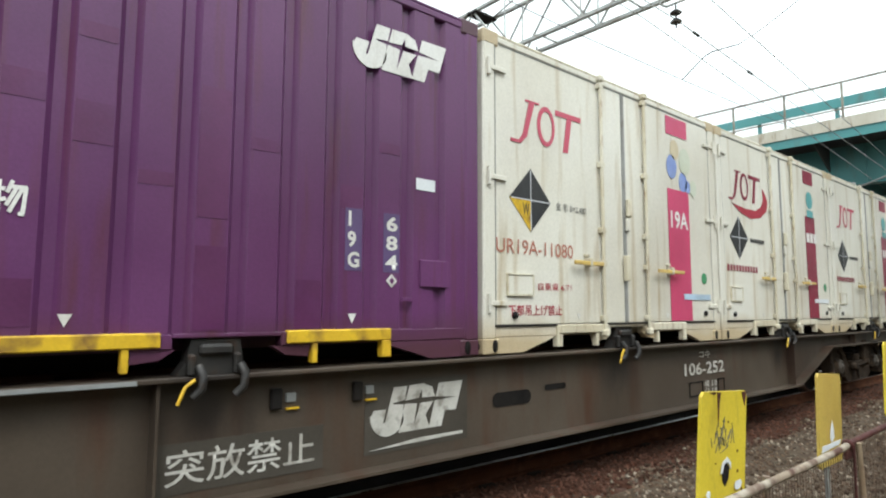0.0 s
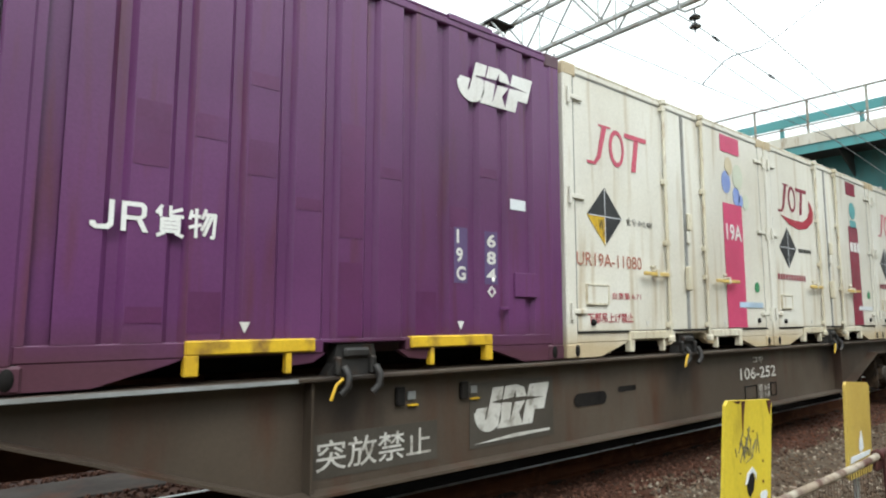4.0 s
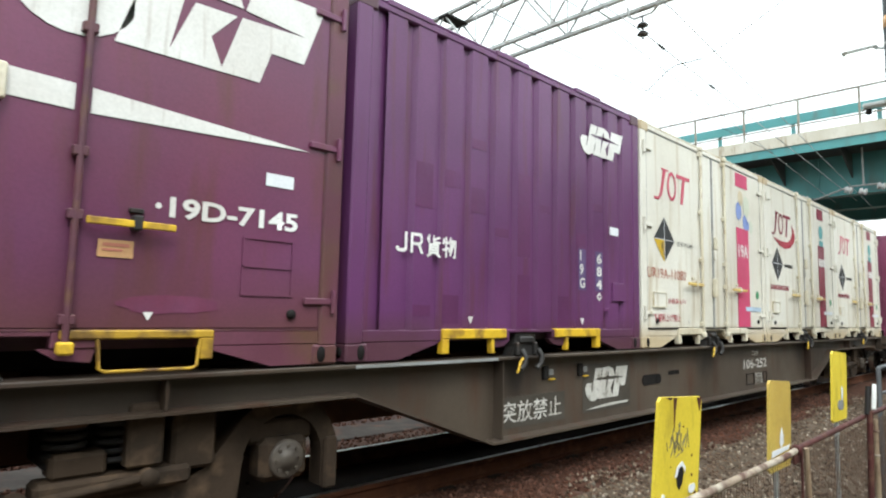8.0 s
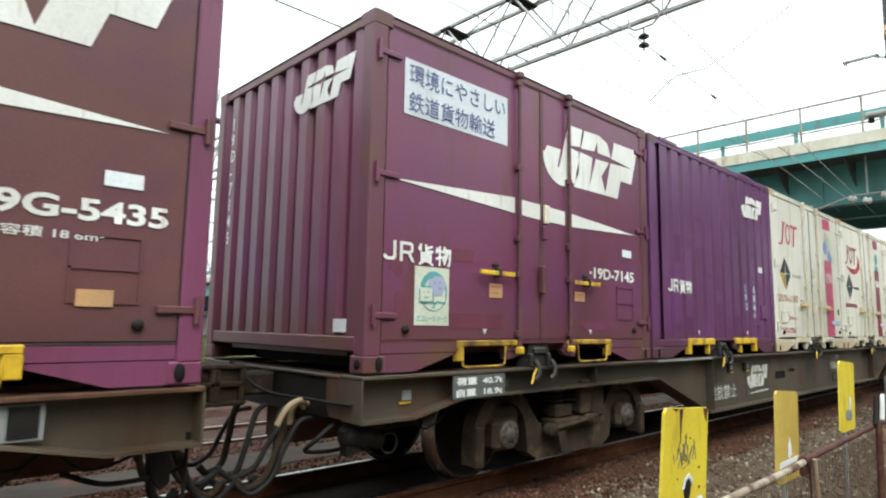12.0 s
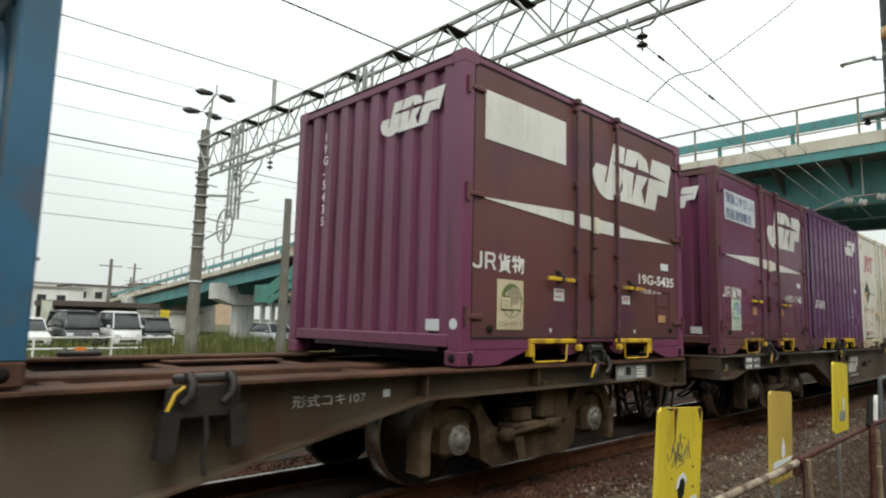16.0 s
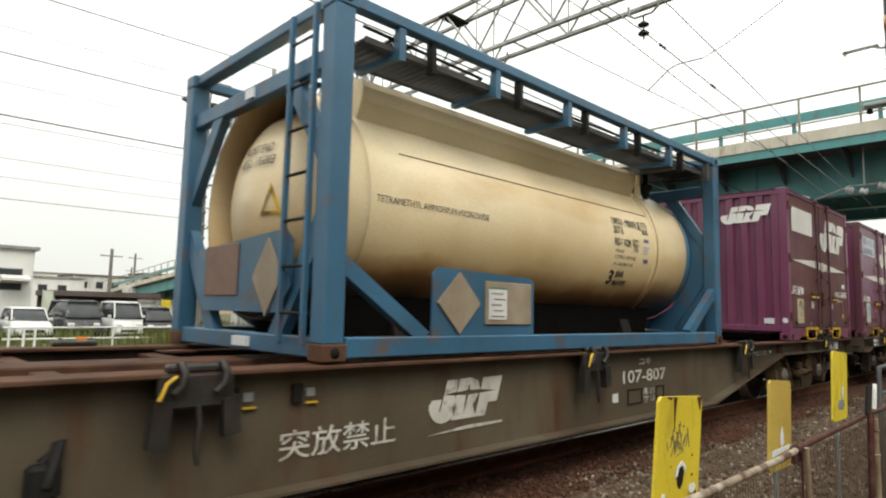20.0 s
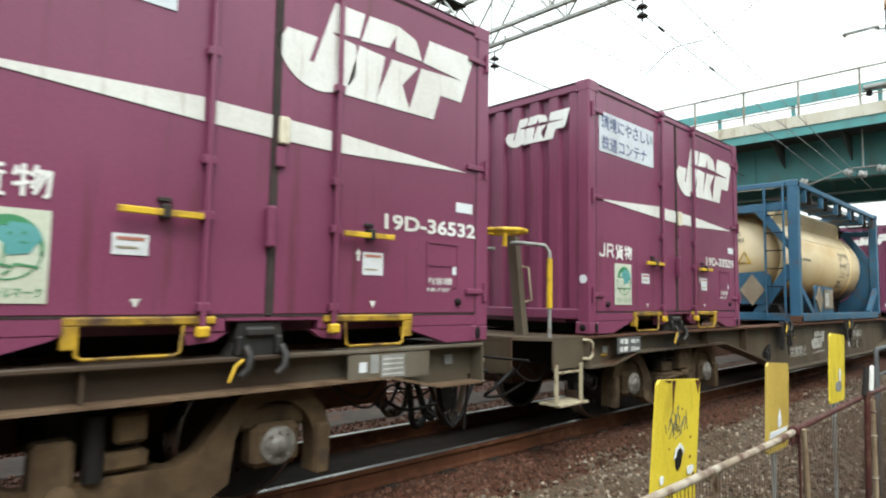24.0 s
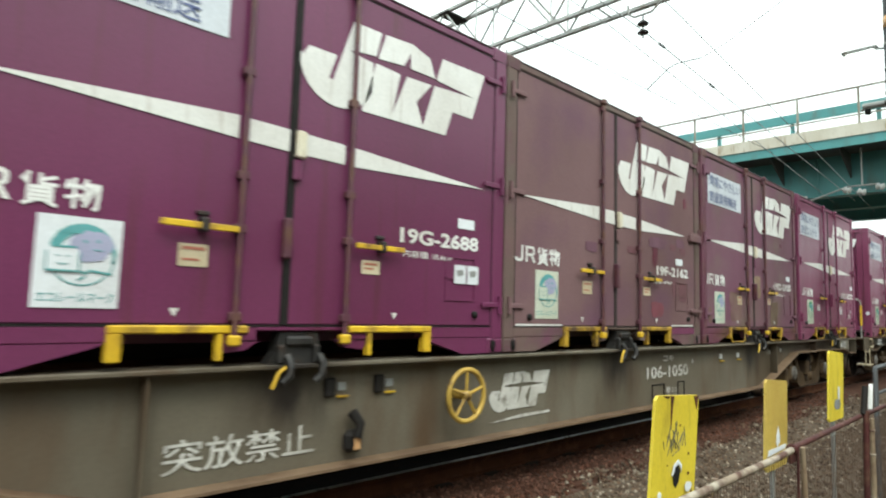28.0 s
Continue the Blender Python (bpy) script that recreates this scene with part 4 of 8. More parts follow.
def eco_sticker(c, x0, x1, z0, z1, ground_mat, art_mat, y=0.006):
    sk = decal("sticker", [rect(x0, x1, z0, z1)], ground_mat, c, y, "pale sticker with a round line drawing")
    w, h = x1 - x0, z1 - z0
    cx, cz, rx, rz = x0 + 0.54 * w, z0 + 0.585 * h, 0.40 * w, 0.345 * h
    oval = lambda k, a0, a1, n: [(cx + rx * k * math.cos(radians(a0 + (a1 - a0) * i / n)), cz + rz * k * math.sin(radians(a0 + (a1 - a0) * i / n))) for i in range(n + 1)]
    decal("drawn_ring", [oval(1.0, a, a + 9, 1) + oval(0.955, a + 9, a, 1) for a in range(175, 355, 9)], art_mat, sk, y - 0.003)
    # the globe: an arc that thickens over the top, and a tinted face inside it
    arc = []
    for a in range(-15, 165, 12):
        t0, t1 = (0.10 + 0.22 * max(0.0, math.sin(radians(e * 0.72))) for e in (a, a + 12))
        q = [(cx + rx * f * math.cos(radians(e)), cz + rz * f * math.sin(radians(e))) for f, e in ((1.0, a), (1.0, a + 12), (1.0 - t1, a + 12), (1.0 - t0, a))]
        arc.append(q)
    decal("drawn_arc", arc, art_mat, sk, y - 0.003)
    decal("drawn_disc", [blot(cx + 0.10 * w, cz + 0.10 * h, 0.24 * w, 0.17 * h, 3, 20, 0.1)], {teal_ink.name: lilac_ink, olive_ink.name: drab_ink}.get(art_mat.name, teal_ink), sk, y - 0.004)
    decal("drawn_face", [rect(cx + fx * w, cx + (fx + 0.035) * w, cz + fz * h, cz + (fz + 0.035) * h) for fx, fz in ((0.0, 0.13), (0.15, 0.14))] + [stroke(cx + 0.12 * w, cz + 0.06 * h, cx + 0.22 * w, cz + 0.055 * h, 0.006)], art_mat, sk, y - 0.0065)
    # the smiling box in front of it
    q0, q1, k0, k1 = x0 + 0.13 * w, x0 + 0.50 * w, z0 + 0.40 * h, z0 + 0.66 * h
    decal("drawn_square", [[(q0, k0), (q1, k0), (q1, k1 - 0.02), (q1 - 0.02, k1), (q0 + 0.02, k1), (q0, k1 - 0.02)]], ground_mat, sk, y - 0.0065)
    lines = [(q0, k0, q1 + 0.01, k0, 0.009), (q1, k0, q1, k1 - 0.02, 0.006), (q0 + 0.015, k1, q1 - 0.015, k1, 0.010), (q0, k0, q0, k1 - 0.02, 0.006)]
    m = (q0 + q1) / 2
    lines += [(m - 0.022, k0 + 0.035, m, k0 + 0.027, 0.005), (m, k0 + 0.027, m + 0.022, k0 + 0.035, 0.005), (m - 0.028, k0 + 0.068, m - 0.014, k0 + 0.068, 0.006), (m + 0.014, k0 + 0.068, m + 0.028, k0 + 0.068, 0.006)]
    decal("drawn_box", [stroke(*e) for e in lines], art_mat, sk, y - 0.009)
    tail = [(q1 + 0.01, k0, q1 + 0.03, k0 - 0.012), (q1 + 0.03, k0 - 0.012, q1 + 0.045, k0 + 0.006), (q1 + 0.045, k0 + 0.006, x0 + 0.90 * w, k0 - 0.008)]
    decal("drawn_line", [stroke(*e, 0.010) for e in tail] + [stroke(cx - 0.30 * w, cz + 0.24 * h, cx - 0.02 * w, cz + 0.235 * h, 0.007), stroke(cx - 0.04 * w, z0 + 0.30 * h, cx + 0.04 * w, z0 + 0.345 * h, 0.009)], art_mat, sk, y - 0.005)
    lettering("エコレールマーク", x0 + 0.06 * w, x1 - 0.06 * w, z0 + 0.06 * h, z0 + 0.17 * h, art_mat, sk, y - 0.003, 0.01)


# number: emblem, poster left edge, eco sticker, number, label height, door tags
LAYOUT = {
    "19D-7145": (1.90, 3.565, 0.285, (0.42, 0.755, 0.32, 0.735), (2.69, 3.44), 1.04),
    "19G-5435": (1.84, 3.54, 0.26, (0.43, 0.765, 0.285, 0.69), (2.72, 3.53), 0.97),
    "19D-33529": (1.895, 3.565, 0.195, (0.475, 0.81, 0.285, 0.705), (2.69, 3.575), 0.98),
    "19D-36532": (1.87, 3.565, 0.155, (0.43, 0.775, 0.275, 0.695), (2.705, 3.605), 0.975),
    "19D-5105": (1.87, 3.56, 0.207, (0.38, 0.70, 0.26, 0.67), (2.67, 3.44), 0.95),
    "19F-2162": (1.797, 3.49, 0.29, (0.42, 0.755, 0.28, 0.70), (2.635, 3.425), 0.93),
    "19G-2688": (1.80, 3.48, 0.22, (0.52, 0.88, 0.29, 0.715), (2.65, 3.45), 0.95),
}


def side_door_container(u, label, number, paint, end_paint, sticker, poster=None, end_text="", under=""):
    e0, e1, p0, st, (n0, n1), lz = LAYOUT[number]
    c = rolling("freight_container", label, "freight container", u, DECK, "twelve-foot containers")
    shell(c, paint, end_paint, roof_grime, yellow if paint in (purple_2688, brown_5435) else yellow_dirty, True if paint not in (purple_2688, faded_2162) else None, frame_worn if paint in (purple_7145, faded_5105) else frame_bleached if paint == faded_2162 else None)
    clean = number in ("19D-33529", "19D-36532")
    seam = {"19F-2162": 1.755, "19D-5105": 1.785, "19G-2688": 1.785, "19G-5435": 1.825}.get(number, 1.876)
    left, rod = (1.48, 2.30) if clean else (1.54, 2.26) if number in ("19D-7145", "19G-5435") else (1.47, 2.20)
    doors(c, paint, rod_rusty if paint != purple_33529 else end_paint, yellow, {"19D-7145": rod_rusty, "19G-2688": iron_dark}.get(number, gasket_grey), rod, left, seam)
    y = 0.006
    emblem(e0, e1, 1.602, 2.222, white_mark, c, y)
    w0 = {"19F-2162": 0.15, "19D-5105": 0.09, "19D-33529": 0.20}.get(number, 0.15)
    decal("stripe", [[(0.19, 1.325), (left - 0.03, 1.39), (left - 0.03, 1.258)], [(left + 0.03, 1.385), (seam - 0.023, 1.38), (seam - 0.023, 1.245), (left + 0.03, 1.255)]], white_mark, c, y, "white tapering stripe")
    decal("stripe", [[(seam + 0.08, 1.376), (seam + 0.08, 1.244), (rod - 0.035, 1.241), (rod - 0.035, 1.368)], [(rod + 0.035, 1.365), (rod + 0.035, 1.24), (3.36 if number == "19F-2162" else 3.50, 1.29)]], white_mark, c, y, "white tapering stripe")
    word_bars(w0, w0 + 0.62, 0.75, 0.895, white_mark, c, y)
    if poster is not None:
        decal("poster", [rect(p0, p0 + 1.125, 1.81, 2.222)], poster_white if poster else white_mark, c, y, "white painted panel")
        if poster:
            a, b = poster
            lettering(a, p0 + 0.04, p0 + 1.09, 2.04, 2.195, blue_ink, c, y - 0.004, 0.004)
            lettering(b, p0 + 0.04, p0 + 0.04 + 1.05 * (0.93 if len(b) < 6 else 0.88), 1.835, 1.985, blue_ink, c, y - 0.004, 0.004)
    if sticker:
        ground_mat, art = sticker
        eco_sticker(c, *st, ground_mat, art)
    lettering(number, n0, n1, 0.785, 0.895, white_mark, c, y, 0.03)
    if number in ("19D-7145", "19D-5105"):
        decal("dot_mark", [disc(n0 - 0.055, 0.84, 0.016, 10)], white_mark, c, y)
    if under:
        n2 = n0 + (0.03 if number != "19F-2162" else -0.12)
        lettering(under, n2, n2 + 0.49, 0.69, 0.74, white_mark, c, y, 0.01)
    lx = 3.10 if number == "19F-2162" else 3.39 if clean else 3.22
    decal("label_plate", [rect(lx, lx + 0.18, lz, lz + 0.075)], plate_white, c, y)
    tag = sticker_orange if paint == purple_7145 else sticker_beige if paint in (purple_2688, faded_5105, faded_2162) else plate_white
    for p, q, g, k in (((1.03, 1.20, 0.515, 0.62), (2.53, 2.70, 0.47, 0.62)) if clean else ((1.20, 1.355, 0.545, 0.655), (2.37, 2.53, 0.56, 0.645)) if number in ("19D-7145", "19G-5435") else ((1.15, 1.31, 0.52, 0.64), (2.33, 2.48, 0.55, 0.64))):
        note = decal("warning_sticker", [rect(p, q, g, k)], tag, c, y, "small printed warning sticker")
        decal("sticker_print", [rect(p + 0.02, q - 0.02, k - 0.032, k - 0.016)], number_rust, note, y - 0.003)
        decal("sticker_print", [rect(p + 0.02, q - 0.05, g + 0.03, g + 0.042)], number_rust if not clean else drab_ink, note, y - 0.003)
    hatch = Solid()
    for z in (0.40, 0.56, 0.72):
        hatch.box(3.1, 3.42, 0.004, 0.014, z, z + 0.012)
    for x in (3.1, 3.41):
        hatch.box(x, x + 0.012, 0.004, 0.014, 0.412, 0.72)
    part("card_holder", hatch, paint, c)
    if number == "19G-5435":
        decal("warning_sticker", [rect(3.14, 3.30, 0.385, 0.465)], sticker_orange, c, y - 0.004, "small torn orange sticker")
    if number == "19G-2688":
        for a in (3.19, 3.33):
            decal("label_plate", [rect(a, a + 0.125, 0.53, 0.67)], plate_white, c, y - 0.003)
            decal("plate_print", [blot(a + 0.06, 0.61, 0.035, 0.025, 5, 14)], pipe_grey, c, y - 0.006)
    marks = {
        "19D-7145": [(stain_crimson_dark, [rect(0.77, 1.36, 0.30, 0.415), rect(0.80, 1.02, 0.80, 0.90), blot(0.26, 0.76, 0.06, 0.11, 41), blot(0.30, 0.46, 0.05, 0.09, 42)]), (stain_smear, [blot(2.73, 0.34, 0.24, 0.045, 1, 30, 0.2)])],
        "19D-5105": [(stain_beige, [blot(1.945, 0.79, 0.11, 0.16, 9, 26, 0.95)]), (stain_olive, [blot(2.635, 0.415, 0.165, 0.18, 10, 26, 0.95)]), (stain_pinkish, [blot(1.10, 0.50, 0.20, 0.20, 19, 26, 0.8), blot(0.24, 0.36, 0.06, 0.10, 20)]), (stain_maroon, [rect(2.97, 3.04, 1.47, 1.53)])],
        "19F-2162": [(stain_maroon, [blot(2.60, 1.0, 0.06, 0.12, 12)]), (stain_rose, [blot(3.04, 1.13, 0.07, 0.035, 14), blot(3.30, 1.10, 0.08, 0.045, 15), blot(3.08, 0.66, 0.06, 0.10, 16), blot(3.28, 0.62, 0.09, 0.12, 17)]), (stain_crimson, [blot(2.655, 0.405, 0.14, 0.08, 13)])],
    }
    for mat, polys in marks.get(number, ()):
        for q in polys:
            decal("paint_patch", [q], mat, c, 0.009)
    if number == "19F-2162":
        decal("paint_patch", [blot(3.365, 1.69, 0.045, 0.065, 33)], stain_maroon, c, 0.009)
        for px, pz, ax, az, sd in ((3.22, 1.19, 0.10, 0.05, 34), (2.15, 1.02, 0.16, 0.035, 35), (2.66, 1.15, 0.20, 0.06, 36), (1.30, 0.98, 0.10, 0.05, 38)):
            decal("paint_patch", [blot(px, pz, ax, az, sd, 26, 0.85)], stain_rose if sd % 2 else stain_violet_pale, c, 0.0062)
        decal("pale_strip", [rect(0.16, 0.82, 0.218, 0.232)], white_mark, c, y)
        decal("pale_strip", [rect(2.98, 3.55, 0.218, 0.232)], white_mark, c, y)
        decal("sill_repaint", [rect(2.98, 3.58, 0.13, 0.203)], purple_5435, c, 0.007, "plum repainted sill")
        for z, t in ((1.285, 0.045), (0.40, 0.022)):
            part("hinge_strap", Solid().box(CL - 0.30, CL - 0.005, -0.03, 0.008, z - t, z + t, 0.008), paint, c, "wide hinge strap")
    if number in ("19D-36532", "19D-33529"):
        lettering("内容積\n18.7m³", 3.10, 3.36, 0.372, 0.474, white_mark, c, y, 0.012)
        decal("label_plate", [rect(3.36, 3.40, 0.50, 0.56)], plate_white, c, y)
        decal("arrow_mark", [[(2.47, 0.60), (2.495, 0.64), (2.52, 0.60)], rect(2.485, 2.505, 0.56, 0.598)], white_mark, c, y)
    if end_text:
        side = pose(0, 0, 0, 0, 0, -90)
        emblem(-1.06, -0.225, 1.955, 2.255, white_mark, c, 0.012, side)
        t0, tz = (-1.97, 1.25) if number == "19G-5435" else (-2.17, 1.02)
        lettering("\n".join(end_text), t0, t0 + 0.082, tz, 2.20, white_mark, c, 0.012, 0.02, turn=side)
        zr = {"19D-33529": 0.53, "19G-5435": 0.32}.get(number)
        if zr:
            decal("round_sticker", [disc(-0.068, zr, 0.042, 20)], plate_white, c, -0.002, "round white sticker").data.transform(side)
        if number != "19D-33529":
            decal("label_plate", [rect(-0.39, -0.235, 0.265, 0.355)], plate_white, c, 0.012).data.transform(side)
    return c


def ribbed_container(u):
    c = rolling("freight_container", "violet ribbed steel container with patches of repainting", "freight container", u, DECK, "twelve-foot containers")
    shell(c, purple_684, purple_684, purple_684, yellow, False)
    part("side_wall", corrugated(0.2653, 3.4322, 0.2879, 0.036, 0.62, "x", 0.012, 0.205, CH - 0.085, 1), purple_684, c, "upright-ribbed side wall")
    part("edge_panel", Solid().box(0.13, 0.17, 0.012, 0.06, 0.205, CH - 0.085), purple_684, c)
    part("edge_panel", Solid().box(0.17, 0.2653, 0.047, 0.066, 0.205, CH - 0.085), purple_684, c)
    part("edge_panel", Solid().box(3.4322, CL - 0.13, 0.012, 0.06, 0.205, CH - 0.085), purple_684, c)
    for i, z0, z1 in ((1, 1.08, 1.41), (2, 1.27, 1.40), (3, 1.11, 1.31), (5, 0.81, 1.52), (5, 0.22, 0.66), (2, 0.25, 0.46), (7, 0.22, 0.50), (6, 1.22, 1.29), (1, 0.30, 0.38), (4, 0.95, 1.02), (8, 0.95, 1.10), (9, 1.35, 1.42), (3, 1.62, 1.70)):
        x = 0.2653 + 0.2879 * i
        decal("repaint_patch", [rect(x + 0.006, x + 0.172, z0, z1)], purple_repaint, c, 0.0095, "square of darker repainting")
    y = 0.006
    emblem(2.64, 3.43, 1.895, 2.215, white_mark, c, y)
    word_bars(0.40, 0.975, 0.735, 0.888, white_mark, c, y)
    decal("number_ground", [rect(2.612, 2.735, 0.57, 0.96)], lilac_ground, c, y + 0.003, "lilac ground behind the number")
    decal("number_ground", [rect(2.90, 3.03, 0.57, 0.955)], lilac_ground, c, y + 0.003)
    lettering("I\n9\nG", 2.629, 2.716, 0.589, 0.942, white_mark, c, y, 0.03)
    lettering("6\n8\n4", 2.916, 3.011, 0.589, 0.935, white_mark, c, y, 0.03)
    decal("diamond_mark", [[(2.967, 0.472), (3.011, 0.516), (2.967, 0.56), (2.923, 0.516)]], white_mark, c, y)
    decal("diamond_mark", [[(2.967, 0.494), (2.989, 0.516), (2.967, 0.538), (2.945, 0.516)]], purple_684, c, y - 0.003)
    decal("label_plate", [rect(3.165, 3.332, 1.145, 1.225)], plate_white, c, y)
    h = Solid().box(3.20, 3.445, -0.006, 0.012, 0.483, 0.666, 0.004)
    h.box(3.05, 3.13, -0.004, 0.012, 0.385, 0.41, 0.003)
    part("hatch", h, purple_684, c)
    decal("grey_plate", [rect(-0.38, -0.14, 1.62, 2.05)], plate_grey, c, 0.010, "pale grey plate on the end").data.transform(pose(0, 0, 0, 0, 0, -90))
    for i in (0, 4, 8):
        x = 0.2653 + 0.2879 * i
        part("roof_clip", Solid().box(x - 0.01, x + 0.42, -0.004, 0.05, CH - 0.04, CH + 0.008, 0.006), purple_684, c)
    for x in (1.145, 2.67):
        decal("lift_mark", [[(x - 0.03, 0.305), (x, 0.245), (x + 0.03, 0.305)]], white_mark, c, y)
    return c


def blank_container(u):
    c = rolling("freight_container", "plain plum steel container partly hidden behind others", "freight container", u, DECK, "twelve-foot containers")
    shell(c, purple_33529, purple_33529, roof_grime, yellow)
    doors(c, purple_33529, rod_rusty, yellow, iron_dark)
    return c


def cream_container(u, k):
    c = rolling("freight_container", ("white steel container with rose lettering, black-and-yellow diamond and pink band" if k == 0 else "white steel container with dark diamond and maroon band"),
                "freight container", u, DECK, "white containers")
    shell(c, cream_white, cream_white, cream_trim, cream_trim, False)
    doors(c, cream_white, cream_trim, lever_straw, pipe_grey)
    y = 0.006
    col = rose_ink if k != 1 else darkred_ink
    band = pink_ink if k == 0 else darkred_ink
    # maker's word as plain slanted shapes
    j = [[(0.32, 1.70), (0.44, 1.70), (0.52, 1.78), (0.62, 2.10), (0.68, 2.10), (0.68, 2.12), (0.50, 2.12), (0.50, 2.10), (0.55, 2.10), (0.47, 1.80), (0.42, 1.73), (0.32, 1.73)],
         [(0.92, 1.76), (1.02, 1.74), (1.10, 2.08), (1.02, 2.08)], [(0.90, 2.06), (1.26, 2.06), (1.27, 2.11), (0.90, 2.11)]]
    j[1:2] = [[(1.0, 1.72), (1.07, 1.72), (1.13, 2.06), (1.06, 2.06)]]
    small = lambda p: (0.31 + 0.965 * (p[0] - 0.32), 1.66 + 0.90 * (p[1] - 1.70))
    for p in j:
        decal("brand_shape", [[small(q) for q in p]], col, c, y)
    ringp = disc(0.77, 1.92, 0.19, 24, 0.62)
    inner = disc(0.775, 1.92, 0.145, 24, 0.55)
    annulus("brand_shape", [small(p) for p in ringp], [small(p) for p in inner], col, c, y)
    if k == 1:
        decal("brand_swoosh", [[(0.38, 1.62), (0.62, 1.52), (0.90, 1.475), (1.18, 1.51), (1.39, 1.62), (1.43, 1.74), (1.37, 1.84), (1.28, 1.90), (1.30, 1.76), (1.22, 1.66), (1.05, 1.59), (0.75, 1.585)]], red_ink, c, y)
    d = ((0.54, 1.468), (0.29, 1.21), (0.54, 0.954), (0.79, 1.21))
    m = (0.54, 1.21)
    decal("diamond", [[d[0], d[1], m], [d[0], m, d[3]], [d[3], m, d[2]]], black_ink, c, y, "black diamond sign")
    decal("diamond_quarter", [[d[1], d[2], m]], yellow if k == 0 else black_ink, c, y, "yellow quarter of the diamond sign" if k == 0 else "")
    decal("diamond_line", [rect(0.31, 0.78, 1.206, 1.214), rect(0.536, 0.544, 0.965, 1.455)], plate_white, c, y - 0.003)
    if k == 0:
        lettering("W", 0.44, 0.52, 1.08, 1.18, black_ink, c, y - 0.003, 0.02)
        lettering("UR19A-11080", 0.14, 1.08, 0.768, 0.882, number_rust, c, y)
        lettering("下部吊上げ禁止", 0.27, 0.92, 0.285, 0.372, red_ink, c, y, 0.01)
        lettering("19A", 2.735, 3.09, 1.185, 1.37, white_mark, c, y - 0.004, 0.02)
        lettering("金 ㊓ II=2.485", 0.86, 1.28, 1.165, 1.235, black_ink, c, y)
        lettering("自重量 6.71", 0.62, 1.05, 0.49, 0.55, red_ink, c, y)
    else:
        decal("number_bars", [rect(0.20 + i * 0.078, 0.245 + i * 0.078, 0.80, 0.875) for i in range(11)], darkred_ink, c, y)
        decal("note_bars", [rect(0.86 + i * 0.06, 0.90 + i * 0.06, 1.175, 1.225) for i in range(7)], black_ink, c, y)
        decal("note_bars", [rect(2.76 + i * 0.14, 2.87 + i * 0.14, 1.32, 1.46) for i in range(3)], white_mark, c, y - 0.004)
    w = 0.0 if k == 0 else 0.05
    decal("colour_band", [rect(2.69 + w, 3.13 - 0.2 * w, 0.225, 1.60 if k == 0 else 1.70)], band, c, y, "upright coloured band")
    decal("colour_band", [rect(2.69 + w, 3.13 - 0.2 * w, 2.185, 2.38)], band, c, y)
    if k == 0:
        for mat, balls in ((ball_blue, ((2.79, 1.84, 0.13), (3.02, 1.70, 0.11), (3.12, 1.66, 0.07))), (sticker_beige, ((2.86, 2.03, 0.11),)), (sticker_pale, ((3.07, 1.93, 0.15), (3.24, 1.66, 0.09)))):
            decal("printed_ball", [disc(cx, cz, r, 16, 0.8) for cx, cz, r in balls], mat, c, y)
    else:
        decal("printed_ball", [disc(2.95, 1.95, 0.13), rect(2.83, 3.08, 1.68, 1.80)], teal_ink, c, y)
    decal("sticker_emblem", [disc(3.42, 0.68, 0.06)], green_ink, c, y)
    decal("sticker", [rect(2.96, 3.54, 0.445, 0.505)], sky_ink if k == 0 else plate_white, c, y - 0.003)
    h = Solid().box(0.26, 0.55, -0.002, 0.012, 0.45, 0.60, 0.004)
    part("card_holder", h, cream_white, c)
    rim = Solid()
    for x in (0.252, 0.55):
        rim.box(x, x + 0.01, -0.008, 0.011, 0.44, 0.61)
    for z in (0.44, 0.602):
        rim.box(0.262, 0.55, -0.008, 0.011, z, z + 0.01)
    part("holder_rim", rim, cream_trim, c)
    part("sill_gap", Solid().box(0.13, CL - 0.13, -0.002, 0.010, 0.203, 0.216), iron_dark, c, "dark gap under the doors")
    return c


# wagon number one: violet, plum and three white ones
side_door_container(9.88, "plum side-door container with white poster and old rusty rods", "19D-7145", purple_7145, purple_7145, (sticker_pale, teal_ink),
                    ("環境にやさしい", "鉄道貨物輸送"), "19D-7145")
ribbed_container(13.70)
for i in range(3):
    cream_container(17.50 + 3.80 * i, i)
# wagon number two
side_door_container(5.08, "maroon-faded side-door container with plum ends and a blank white panel", "19G-5435", brown_5435, purple_5435, (sticker_beige, olive_ink), (), "19G-5435", under="内容積 18.6m³")
side_door_container(-10.11, "clean plum side-door container beside the brake platform", "19D-33529", purple_33529, purple_33529, (sticker_pale, green_ink),
                    ("環境にやさしい", "鉄道コンテナ"), "19D-33529")
# wagon number three
side_door_container(-15.315, "clean plum side-door container with white poster", "19D-36532", purple_33529, purple_33529, (sticker_pale, green_ink), ("環境にやさしい", "鉄道コンテナ"), "19D-36532")
side_door_container(-19.215, "chalky weathered plum container with blistered paint", "19D-5105", faded_5105, faded_5105, (sticker_pale, teal_ink), ("環境にやさしい", "鉄道貨物輸送"), "", under="内容積 18.7m³")
side_door_container(-23.05, "sun-bleached pinkish brown container without poster", "19F-2162", faded_2162, faded_2162, (sticker_pale, teal_ink), None, "", under="内容積 18.9m³")
side_door_container(-26.82, "bright plum side-door container with large round sticker", "19G-2688", purple_2688, purple_2688, (plate_white, teal_ink), ("環境にやさしい", "鉄道貨物輸送"), "", under="内容積 18.6m³")
# the wagon ahead
blank_container(29.95)
blank_container(33.76)


